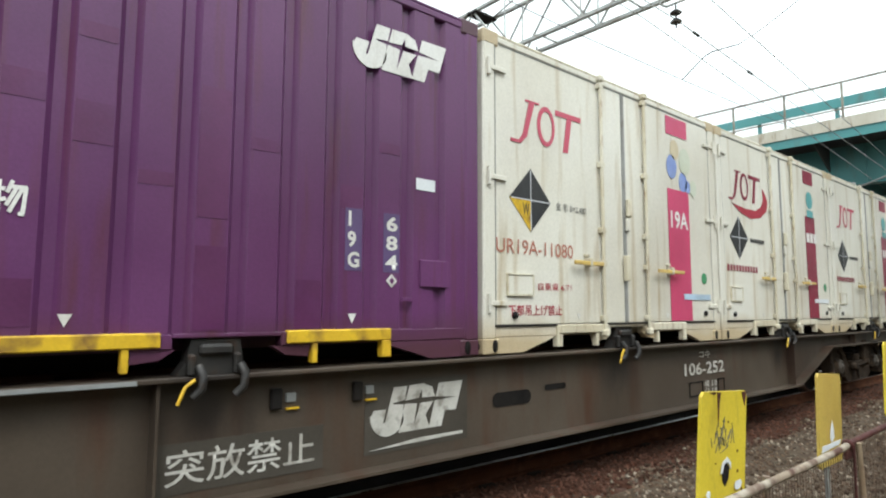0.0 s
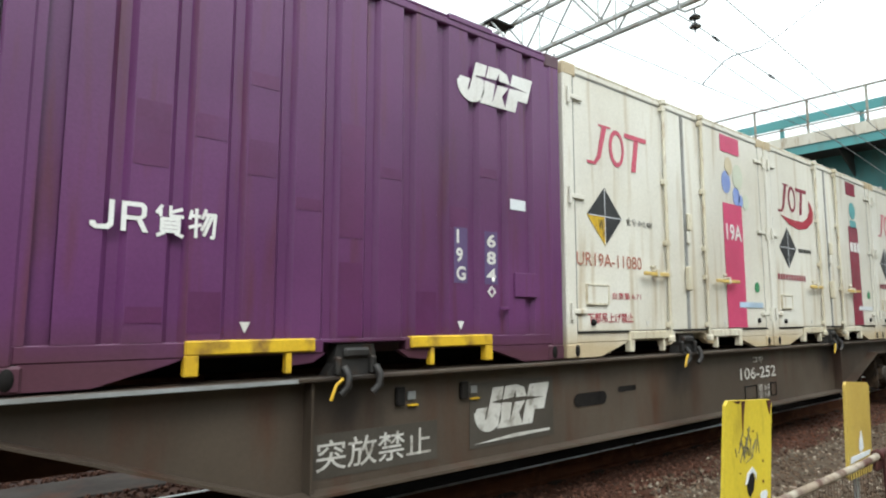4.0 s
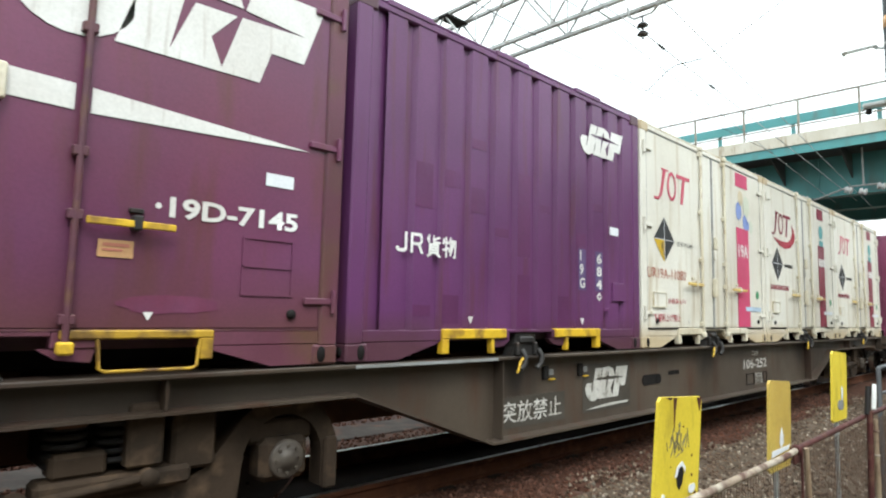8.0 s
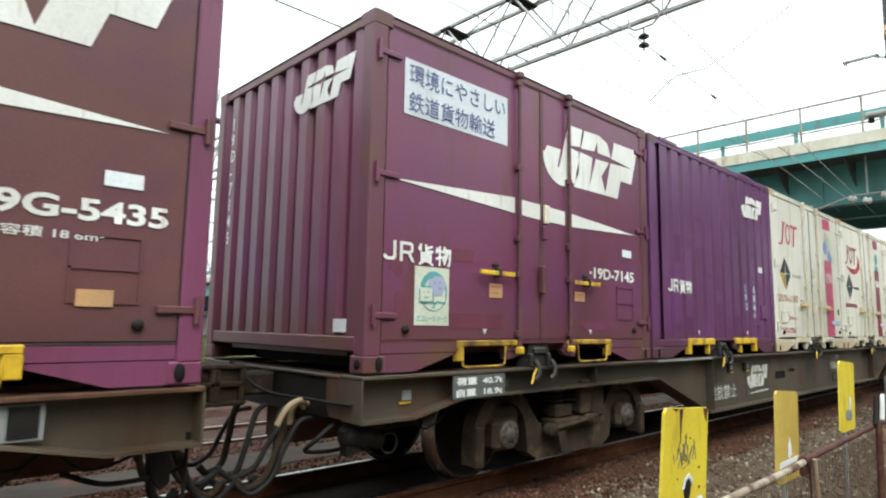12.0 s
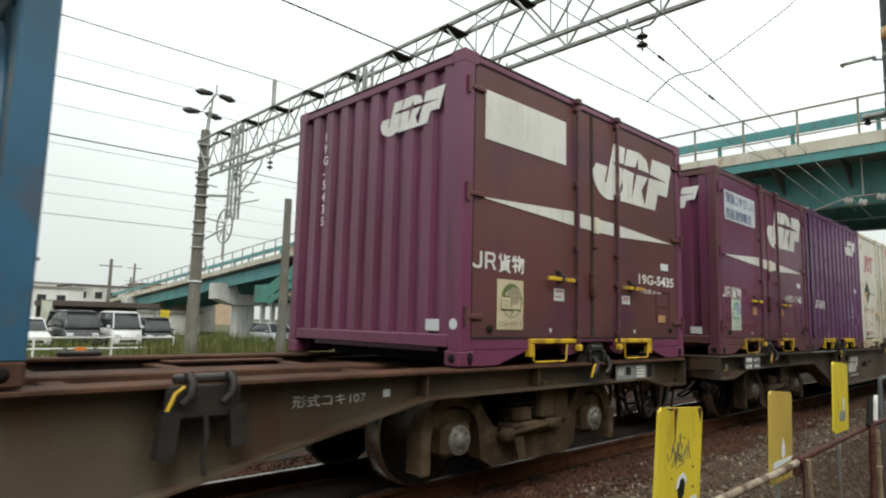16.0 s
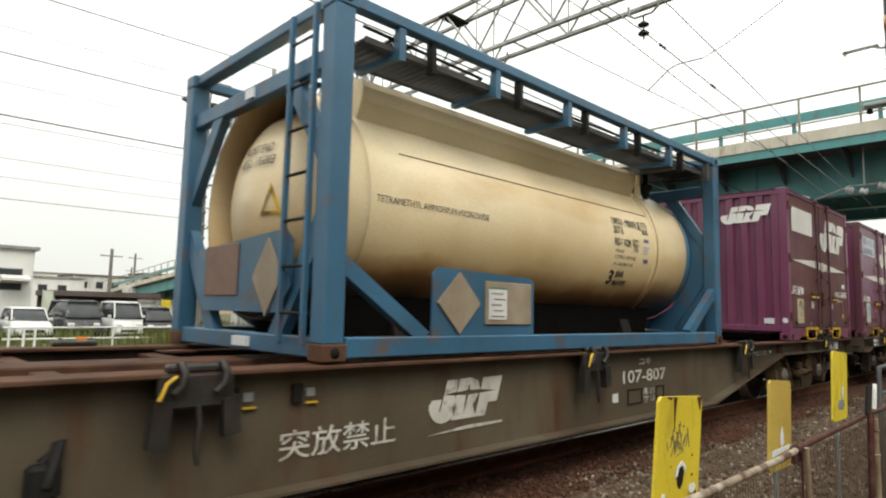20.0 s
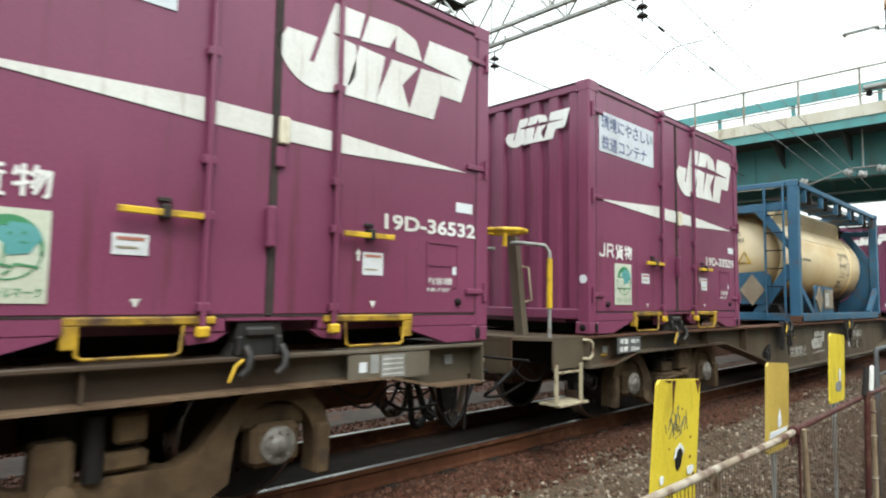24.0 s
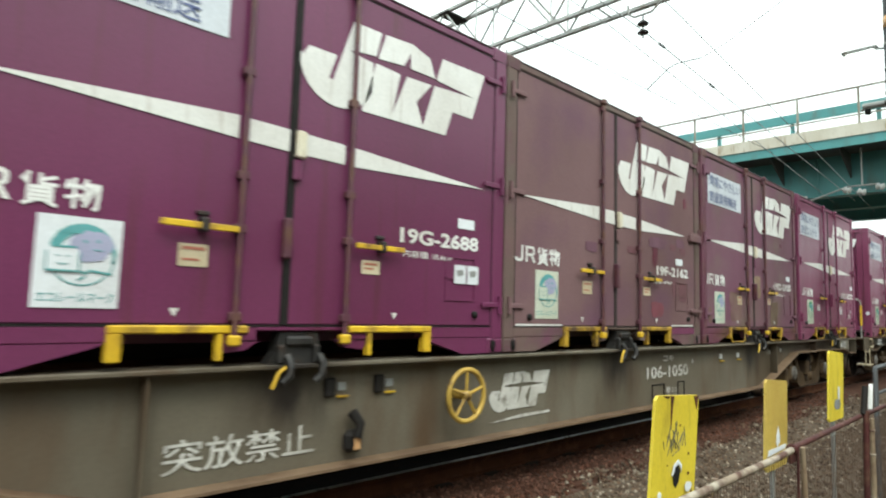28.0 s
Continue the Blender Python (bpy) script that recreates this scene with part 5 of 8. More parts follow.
def tank_container(u):
    c = rolling("tank_container", "cream cylindrical tank in a blue steel frame, streaked with dirt", "tank container", u, DECK)
    L, W, H = 6.058, 2.438, 2.438
    cy, cz, R = W / 2, 1.15, 0.90
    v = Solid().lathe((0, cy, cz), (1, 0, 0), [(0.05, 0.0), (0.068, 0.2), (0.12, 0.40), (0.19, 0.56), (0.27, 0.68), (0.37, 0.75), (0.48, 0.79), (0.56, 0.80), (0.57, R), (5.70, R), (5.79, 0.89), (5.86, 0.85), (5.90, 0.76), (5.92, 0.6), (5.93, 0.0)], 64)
    vessel = part("vessel", v, tank_cream, c, "cream insulated cylinder, brown dirt and painted shade below")
    prof = [(0.66, 1.74), (0.60, 1.84), (0.545, 1.96), (0.53, 2.06), (0.56, 2.12), (0.64, 2.14)]
    t = Solid().prism_x(prof + [(W - y, z) for y, z in reversed(prof)], 0.62, 4.83)
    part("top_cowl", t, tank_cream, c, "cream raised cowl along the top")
    part("band", Solid().ring((4.90, cy, cz), (1, 0, 0), R, 0.026, 64), tank_cream, vessel, "raised band")
    part("band_gap", Solid().ring((4.955, cy, cz), (1, 0, 0), R + 0.004, 0.012, 64), hose_tan, vessel)
    part("band", Solid().ring((5.01, cy, cz), (1, 0, 0), R, 0.026, 64), tank_cream, vessel, "raised band")
    sa = radians(26.5)
    part("seam", Solid().box(0.9, 4.84, cy - R * math.cos(sa) - 0.006, cy - R * math.cos(sa) + 0.02, cz + R * math.sin(sa), cz + R * math.sin(sa) + 0.006), hose_tan, vessel)
    # added block: paints the shade under the tank and cuts bounced light
    part("under_tank_block", Solid().prism_x([(0.74, 0.06), (W - 0.74, 0.06), (W - 0.66, 0.46), (0.66, 0.46)], 0.45, 5.40), tank_shade_black, c, "near-black block added under the tank as shade")
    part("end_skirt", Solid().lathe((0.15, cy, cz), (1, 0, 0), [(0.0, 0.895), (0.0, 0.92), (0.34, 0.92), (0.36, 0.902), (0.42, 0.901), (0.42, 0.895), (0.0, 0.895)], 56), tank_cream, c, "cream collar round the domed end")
    part("end_ring", Solid().lathe((5.89, cy, cz), (1, 0, 0), [(0.0, 0.80), (0.0, 0.88), (0.05, 0.88), (0.05, 0.80), (0.0, 0.80)], 48), tank_blue, c, "blue ring that holds the tank's end")
    for x in (0.0, L - 0.16):
        for y in (0.0, W - 0.16):
            part("corner_post", Solid().box(x, x + 0.16, y, y + 0.16, 0.11, H - 0.11, 0.012), tank_blue, c)
    for x in (0.0, L - 0.18):
        for y in (0.0, W - 0.165):
            for z in (0.0, H - 0.118):
                part("corner_casting", Solid().box(x - 0.004, x + 0.182, y - 0.004, y + 0.168, z, z + 0.118, 0.012), tank_blue if z else deck_rust, c)
                if y == 0:
                    h = new("casting_hole", holes)
                    h.parent, h.location = c, (x + 0.09, -0.008, z + 0.06)
    for y in (0.01, W - 0.13):
        part("bottom_rail", Solid().box(0.18, L - 0.18, y, y + 0.12, 0.02, 0.155, 0.01), tank_blue, c)
        part("top_rail", Solid().box(0.18, L - 0.18, y, y + 0.09, H - 0.10, H - 0.01, 0.01), tank_blue, c)
        for a, b in (((0.13, 0.64), (0.88, 0.14)), ((5.93, 0.66), (5.18, 0.14))):
            d = (Vector((b[0], 0, b[1])) - Vector((a[0], 0, a[1]))).normalized()
            q = Vector((-d.z, 0, d.x)) * 0.055
            pts = [(a[0] + q.x, a[1] + q.z), (b[0] + q.x, b[1] + q.z), (b[0] - q.x, b[1] - q.z), (a[0] - q.x, a[1] - q.z)]
            part("brace", Solid().prism(pts, y + 0.015, y + 0.10), tank_blue, c)
    for x in (0.03, L - 0.15):
        part("end_beam", Solid().box(x, x + 0.12, 0.16, W - 0.16, 0.02, 0.15, 0.01), tank_blue, c)
        part("end_beam", Solid().box(x, x + 0.12, 0.16, W - 0.16, H - 0.10, H - 0.005, 0.01), tank_blue, c)
        part("end_beam", Solid().box(x + 0.01, x + 0.11, 0.16, W - 0.16, 1.93, 2.07, 0.01), tank_blue, c)
        for s in (0, 1):
            for pts in ([(0.14, 1.36), (0.14, 1.20), (0.70, 1.93), (0.52, 1.93)], [(0.14, 0.96), (0.14, 0.80), (0.60, 0.15), (0.78, 0.15), (0.20, 1.0)]):
                part("end_brace", Solid().prism_x([(W - y if s else y, z) for y, z in pts], x + 0.02, x + 0.10), tank_blue, c)
    for s in (0, 1):
        pts = [(0.161, 0.16), (cy - 0.002, 0.16), (cy - 0.002, 0.27), (0.90, 0.31), (0.62, 0.46), (0.45, 0.80), (0.40, 1.15), (0.46, 1.45), (0.56, 1.68), (0.50, 1.72), (0.161, 1.36)]
        part("end_gusset", Solid().prism_x([(W - y if s else y, z) for y, z in pts], 5.945, 5.957), tank_blue, c, "blue plate between tank end and post")
    pl = Solid().prism_x([(0.62, 0.30), (1.82, 0.30), (1.98, 0.48), (1.98, 0.80), (0.55, 0.88), (0.45, 0.80), (0.45, 0.48)], 0.02, 0.035)
    panel = part("placard_board", pl, tank_blue, c, "blue board that carries placards")
    part("placard", Solid().box(0.008, 0.02, 1.22, 1.80, 0.42, 0.82, 0.004), placard_brown, panel, "brown weathered placard")
    dm = [(0.55, 0.55), (0.76, 0.83), (0.97, 0.55), (0.76, 0.27)]
    part("hazard_diamond", Solid().prism_x(dm, 0.006, 0.02), dull_metal, panel, "faded metal hazard diamond holder")
    part("data_plate", Solid().box(0.022, 0.04, 1.15, 1.28, 1.96, 2.04), plate_white, c)
    part("data_plate", Solid().box(-0.004, 0.03, 1.0, 1.22, 0.05, 0.12), plate_white, c)
    st = Solid()
    for y in (0.22, 0.52):
        st.box(-0.03, 0.01, y - 0.016, y + 0.016, 0.1, 2.38, 0.004)
    lad = part("ladder", st, tank_blue, c, "blue ladder up the end frame")
    for i in range(7):
        part("rung", Solid().rod((-0.01, 0.22, 0.30 + i * 0.31), (-0.01, 0.52, 0.30 + i * 0.31), 0.012, 6), iron_dark, lad)
    # lettering board on the tank's flank
    sb = Solid().prism([(0.94, 0.15), (2.13, 0.15), (2.13, 0.60), (2.08, 0.63), (1.0, 0.66), (0.94, 0.60)], 0.03, 0.05)
    side_board = part("placard_board", sb, tank_blue, c, "blue board that carries placards")
    part("hazard_diamond", Solid().prism([(0.98, 0.40), (1.21, 0.63), (1.44, 0.40), (1.21, 0.17)], 0.012, 0.03), dull_metal, side_board, "faded metal hazard diamond holder")
    part("placard_frame", Solid().box(1.50, 2.08, 0.014, 0.03, 0.24, 0.58, 0.004), dull_metal, side_board)
    decal("placard", [rect(1.53, 1.75, 0.28, 0.52)], plate_white, side_board, 0.008, "white printed card")
    decal("print_bars", [rect(1.56 + 0.03 * (i % 2), 1.72 - 0.02 * (i % 3), 0.30 + 0.045 * i, 0.312 + 0.045 * i) for i in range(5)], drab_ink, side_board, 0.004)
    decal("print_bars", [rect(1.53, 1.75, 0.525, 0.535)], green_ink, side_board, 0.004)

    def on_tank(body, x0, x1, a0, a1, mat=black_ink, bold=0.0):
        ob = lettering(body, x0, x1, 0.0, 1.0, mat, vessel, 0.0, bold)
        for q in ob.data.vertices:
            a = radians(a0 + (a1 - a0) * q.co.z)
            q.co = (q.co.x, cy - (R + 0.006) * math.cos(a), cz + (R + 0.006) * math.sin(a))
        return ob

    on_tank("TETRAMETHYL AMMONIUM HYDROXIDE", 0.62, 1.86, -1.3, 2.0)
    on_tank("NRSU 195003", 3.95, 4.48, 13.0, 18.5, bold=0.012)
    on_tank("20T6", 3.95, 4.16, 6.5, 12.0, bold=0.012)
    on_tank("RID / ADR", 3.96, 4.32, -2.2, 3.5, bold=0.012)
    on_tank("AAR 600", 3.98, 4.16, -7.0, -4.6)
    on_tank("TC IMPACT APPROVED", 3.98, 4.45, -11.2, -8.6)
    on_tank("U.N. PORTABLE TANK", 3.98, 4.41, -16.4, -13.8)
    on_tank("3", 3.95, 4.05, -31.0, -20.0, bold=0.03)
    on_tank("BAR\nMAWP", 4.09, 4.37, -32.0, -20.0, bold=0.02)
    on_tank("2.5\n8.0", 4.625, 4.725, 10.8, 18.3, bold=0.01)
    on_tank("IC\n70", 4.38, 4.48, -5.0, 3.4, bold=0.01)
    on_tank("1", 4.535, 4.555, 13.2, 18.0, bold=0.01)

    def frame_on_tank(x0, x1, a0, a1):
        for p in ((x0, x1, a0, a0 + 0.5), (x0, x1, a1 - 0.5, a1), (x0, x0 + 0.008, a0 + 0.5, a1 - 0.5), (x1 - 0.008, x1, a0 + 0.5, a1 - 0.5)):
            bars_on_tank(*p, black_ink)

    def bars_on_tank(x0, x1, a0, a1, mat):
        verts, n = [], 5
        for i in range(n + 1):
            a = radians(a0 + (a1 - a0) * i / n)
            for x in (x0, x1):
                verts.append((x, cy - (R + 0.005) * math.cos(a), cz + (R + 0.005) * math.sin(a)))
        part("print_bar", Solid().add(verts, [(2 * i, 2 * i + 1, 2 * i + 3, 2 * i + 2) for i in range(n)]), mat, vessel)

    bars_on_tank(4.62, 4.73, 3.4, 5.8, blue_ink)
    for k in range(3):
        bars_on_tank(4.60, 4.74 - 0.02 * k, -1.0 - 2.2 * k, 0.0 - 2.2 * k, lilac_ink)
    bars_on_tank(4.62, 4.73, -12.2, -9.2, blue_ink)
    frame_on_tank(4.61, 4.74, 9.7, 19.2)
    frame_on_tank(4.36, 4.50, -0.8, 4.2)
    frame_on_tank(4.515, 4.58, 12.4, 18.8)
    end = pose(0, 0, 0, 0, 0, -90)
    for k, (txt, z0, z1, w) in enumerate((("FRONT END", 1.52, 1.60, 0.42), ("NRSU 195003", 1.41, 1.49, 0.48))):
        ob = lettering(txt, -1.40, -1.40 + w, z0, z1, black_ink, vessel, 0.0, 0.01, turn=end)
        for q in ob.data.vertices:
            r = math.hypot(q.co.y - cy, q.co.z - cz)
            q.co.x = 0.05 + 0.44 * r * r - 0.016
    o, n = ((-1.02, 1.02), (-0.80, 1.02), (-0.91, 1.26)), ((-0.985, 1.045), (-0.835, 1.045), (-0.91, 1.205))
    tri = decal("warning_triangle", [[o[i], o[(i + 1) % 3], n[(i + 1) % 3], n[i]] for i in range(3)], yellow, vessel, 0.0)
    tri.data.transform(end)
    for q in tri.data.vertices:
        q.co.x += 0.05 + 0.44 * ((q.co.y - cy) ** 2 + (q.co.z - cz) ** 2) - 0.012
    # walkway, brackets and pipes along the top
    w = Solid()
    for i in range(14):
        y = 0.10 + 0.44 * i / 13
        w.box(0.3, L - 0.3, y - 0.0035, y + 0.0035, 2.185, 2.21)
    for i in range(80):
        x = 0.32 + i * (L - 0.64) / 79
        w.box(x - 0.0035, x + 0.0035, 0.1, 0.54, 2.19, 2.205)
    part("walkway", w, grating, c, "dark open-mesh walkway")
    for x in (0.09, 0.53):
        part("walkway_edge", Solid().box(0.3, L - 0.3, x, x + 0.012, 2.17, 2.215), grating, c)
    for i in range(6):
        x = 0.58 + i * 1.04
        b = Solid().prism_x([(0.02, 2.34), (0.02, 2.10), (0.09, 2.12), (0.55, 2.13), (0.55, 2.168), (0.10, 2.168), (0.08, 2.34)], x - 0.03, x + 0.03)
        part("walkway_bracket", b, tank_blue if i != 5 else grating, c, "blue walkway bracket")
        part("hook", Solid().box(x + 0.30, x + 0.34, 0.03, 0.10, 2.10, 2.34), iron_dark, c)
    part("top_pipe", Solid().tube([(0.3, 0.12, 2.29), (1.5, 0.10, 2.25), (1.55, 0.2, 2.27), (3.4, 0.12, 2.26), (5.7, 0.12, 2.29)], 0.013, 6), iron_dark, c)
    part("top_pipe", Solid().tube([(0.9, 0.3, 2.31), (2.2, 0.16, 2.24), (3.1, 0.3, 2.30), (4.4, 0.2, 2.25)], 0.012, 6), iron_dark, c)
    part("end_walkway", Solid().box(4.90, L - 0.2, 0.10, W - 0.3, 2.215, 2.235), grating, c)
    part("end_walkway_beam", Solid().box(4.95, 5.02, 0.10, W - 0.3, 2.12, 2.214), grating, c)
    part("valve", Solid().lathe((5.25, 0.62, 1.85), (0, 0, 1), [(0, 0.03), (0.05, 0.05), (0.1, 0.05), (0.12, 0.09), (0.18, 0.09), (0.2, 0.03), (0.33, 0.03)], 14), iron_dark, c, "dark valve on top")
    part("vent_pipe", Solid().rod((5.0, 0.60, 1.75), (5.0, 0.60, 2.20), 0.035, 10), tank_cream, c)
    for x in (1.2, 4.8):
        part("saddle", Solid().prism_x([(0.60, 0.03), (W - 0.60, 0.03), (W - 0.75, 0.46), (cy, 0.20), (0.75, 0.46)], x - 0.1, x + 0.1), iron_dark, c)
    return c


WL = 18.96
SILL = 0.125      # how far the sill's web stands behind its flanges
LIP = -0.003


def bogie(w, xc, cast):
    y0, y1 = 0.20, 0.33
    arch = lambda r, a, b: [(-0.95 + r * math.cos(radians(e)), 0.42 + r * math.sin(radians(e))) for e in range(a, b, -15 if b < a else 15)]
    half = [(-0.52, 0.17), (-0.66, 0.25)] + arch(0.27, 0, 181) + [(-1.22, 0.22), (-1.34, 0.22)] + arch(0.39, 180, 40) + [(-0.60, 0.60), (-0.47, 0.45), (-0.36, 0.40)]
    pts = half + [(-x, z) for x, z in reversed(half)]
    for ya, yb in ((y0, y1), (2.45 - y1, 2.45 - y0)):
        sf = part("bogie_frame", Solid().prism([(xc + x, z) for x, z in pts], ya, yb), cast, w, "dusty brown cast bogie side frame")
        if ya < 1:
            for s in (-1, 1):
                det = Solid()
                det.box(xc + s * 0.95 - 0.16, xc + s * 0.95 + 0.16, 0.17, 0.36, 0.30, 0.56, 0.04)
                det.box(xc + s * 0.95 - 0.22, xc + s * 0.95 + 0.22, 0.235, 0.32, 0.52, 0.66, 0.02)
                det.box(xc + s * 1.28 - 0.05, xc + s * 1.28 + 0.05, 0.17, 0.24, 0.20, 0.52, 0.015)
                part("axle_box", det, cast, sf)
                cap = Solid().lathe((xc + s * 0.95, 0.175, 0.43), (0, -1, 0), [(0, 0.115), (0.02, 0.115), (0.028, 0.10), (0.028, 0.055), (0.042, 0.05), (0.042, 0)], 20)
                for i in range(8):
                    a = 2 * math.pi * i / 8
                    cap.rod((xc + s * 0.95 + 0.08 * math.cos(a), 0.15, 0.43 + 0.08 * math.sin(a)), (xc + s * 0.95 + 0.08 * math.cos(a), 0.135, 0.43 + 0.08 * math.sin(a)), 0.011, 6)
                part("axle_cap", cap, hub_grey if cast != bogie_brown else hub_dark, sf, "bolted round axle cap")
            mid = Solid()
            if cast == bogie_tan:
                mid.box(xc + 0.04, xc + 0.20, 0.17, 0.30, 0.56, 0.72, 0.02)
                mid.box(xc - 0.32, xc - 0.14, 0.14, 0.30, 0.36, 0.62, 0.02)
                mid.box(xc - 0.02, xc + 0.22, 0.20, 0.30, 0.42, 0.52, 0.02)
                part("brake_gear", mid, cast, sf)
                part("damper", Solid().rod((xc - 0.05, 0.20, 0.40), (xc - 0.05, 0.20, 0.72), 0.05, 12), iron_dark, sf, "dark upright damper")
                mid = Solid()
                mid.lathe((xc - 0.20, 0.14, 0.35), (0, -1, 0), [(0, 0.07), (0.04, 0.07), (0.04, 0)], 12)
                part("brake_pivot", mid, cast, sf)
                continue
            mid.box(xc + 0.02, xc + 0.20, 0.10, 0.24, 0.52, 0.84, 0.015)
            mid.box(xc - 0.36, xc + 0.36, 0.12, 0.30, 0.40, 0.50, 0.02)
            mid.box(xc - 0.30, xc - 0.05, 0.15, 0.30, 0.50, 0.62, 0.02)
            mid.box(xc + 0.26, xc + 0.50, 0.15, 0.30, 0.46, 0.78, 0.02)
            part("brake_gear", mid, cast, sf)
            lk = Solid().rod((xc - 0.42, 0.10, 0.43), (xc + 0.14, 0.10, 0.47), 0.022, 8)
            lk.lathe((xc + 0.13, 0.16, 0.47), (0, -1, 0), [(0, 0.045), (0.10, 0.045), (0.10, 0)], 12)
            lk.lathe((xc - 0.43, 0.16, 0.42), (0, -1, 0), [(0, 0.06), (0.08, 0.06), (0.08, 0)], 12)
            lk.prism([(xc - 0.37, 0.40), (xc - 0.31, 0.22), (xc - 0.21, 0.22), (xc - 0.25, 0.40)], 0.09, 0.13)
            part("brake_link", lk, cast, sf, "dusty brake link")
            sp = Solid()
            for i in range(5):
                sp.ring((xc - 0.0 + 0.0, 0.26, 0.56 + i * 0.045), (0, 0, 1), 0.085, 0.016, 14)
                sp.ring((xc - 0.22, 0.26, 0.56 + i * 0.045), (0, 0, 1), 0.085, 0.016, 14)
            part("spring", sp, iron_dark, sf)
    part("bolster", Solid().box(xc - 0.22, xc + 0.22, 0.33, 2.12, 0.42, 0.80, 0.03), iron_dark, w)
    for s in (-1, 1):
        ws = wheelset(w)
        ws.location = (xc + s * 0.95, 1.225, 0.43)
        WHEELS.append(ws)


WHEEL_MESH = []


def wheelset(w):
    if not WHEEL_MESH:
        a = Solid().rod((0, -0.95, 0), (0, 0.95, 0), 0.075, 12).mesh("axle")
        a.materials.append(wheel_steel)
        WHEEL_MESH.append(a)
        for s in (-1, 1):
            y = s * 0.5335
            d = Solid().lathe((0, y + s * 0.065, 0), (0, -s, 0), [(0, 0.09), (0, 0.13), (0.035, 0.16), (0.05, 0.34), (0.01, 0.365), (0.0, 0.405), (0.0, 0.41), (0.13, 0.41), (0.13, 0.09)], 36)
            t = Solid().lathe((0, y + s * 0.065, 0), (0, -s, 0), [(0, 0.408), (0.002, 0.428), (0.095, 0.432), (0.108, 0.456), (0.128, 0.456), (0.131, 0.41), (0, 0.408)], 36)
            for i in range(6):
                b = 2 * math.pi * i / 6
                d.rod((0.25 * math.cos(b), y + s * 0.062, 0.25 * math.sin(b)), (0.25 * math.cos(b), y + s * 0.012, 0.25 * math.sin(b)), 0.012, 6)
            for solid, nm, mat in ((d, "wheel", wheel_steel), (t, "tread", tread_steel)):
                me = solid.mesh(nm)
                me.materials.append(mat)
                WHEEL_MESH.append(me)
    ws = new("wheelset", WHEEL_MESH[0])
    ws.parent = w
    for nm, me in zip(("wheel", "tread", "wheel", "tread"), WHEEL_MESH[1:]):
        k = new(nm, me)
        k.parent = ws
    return ws


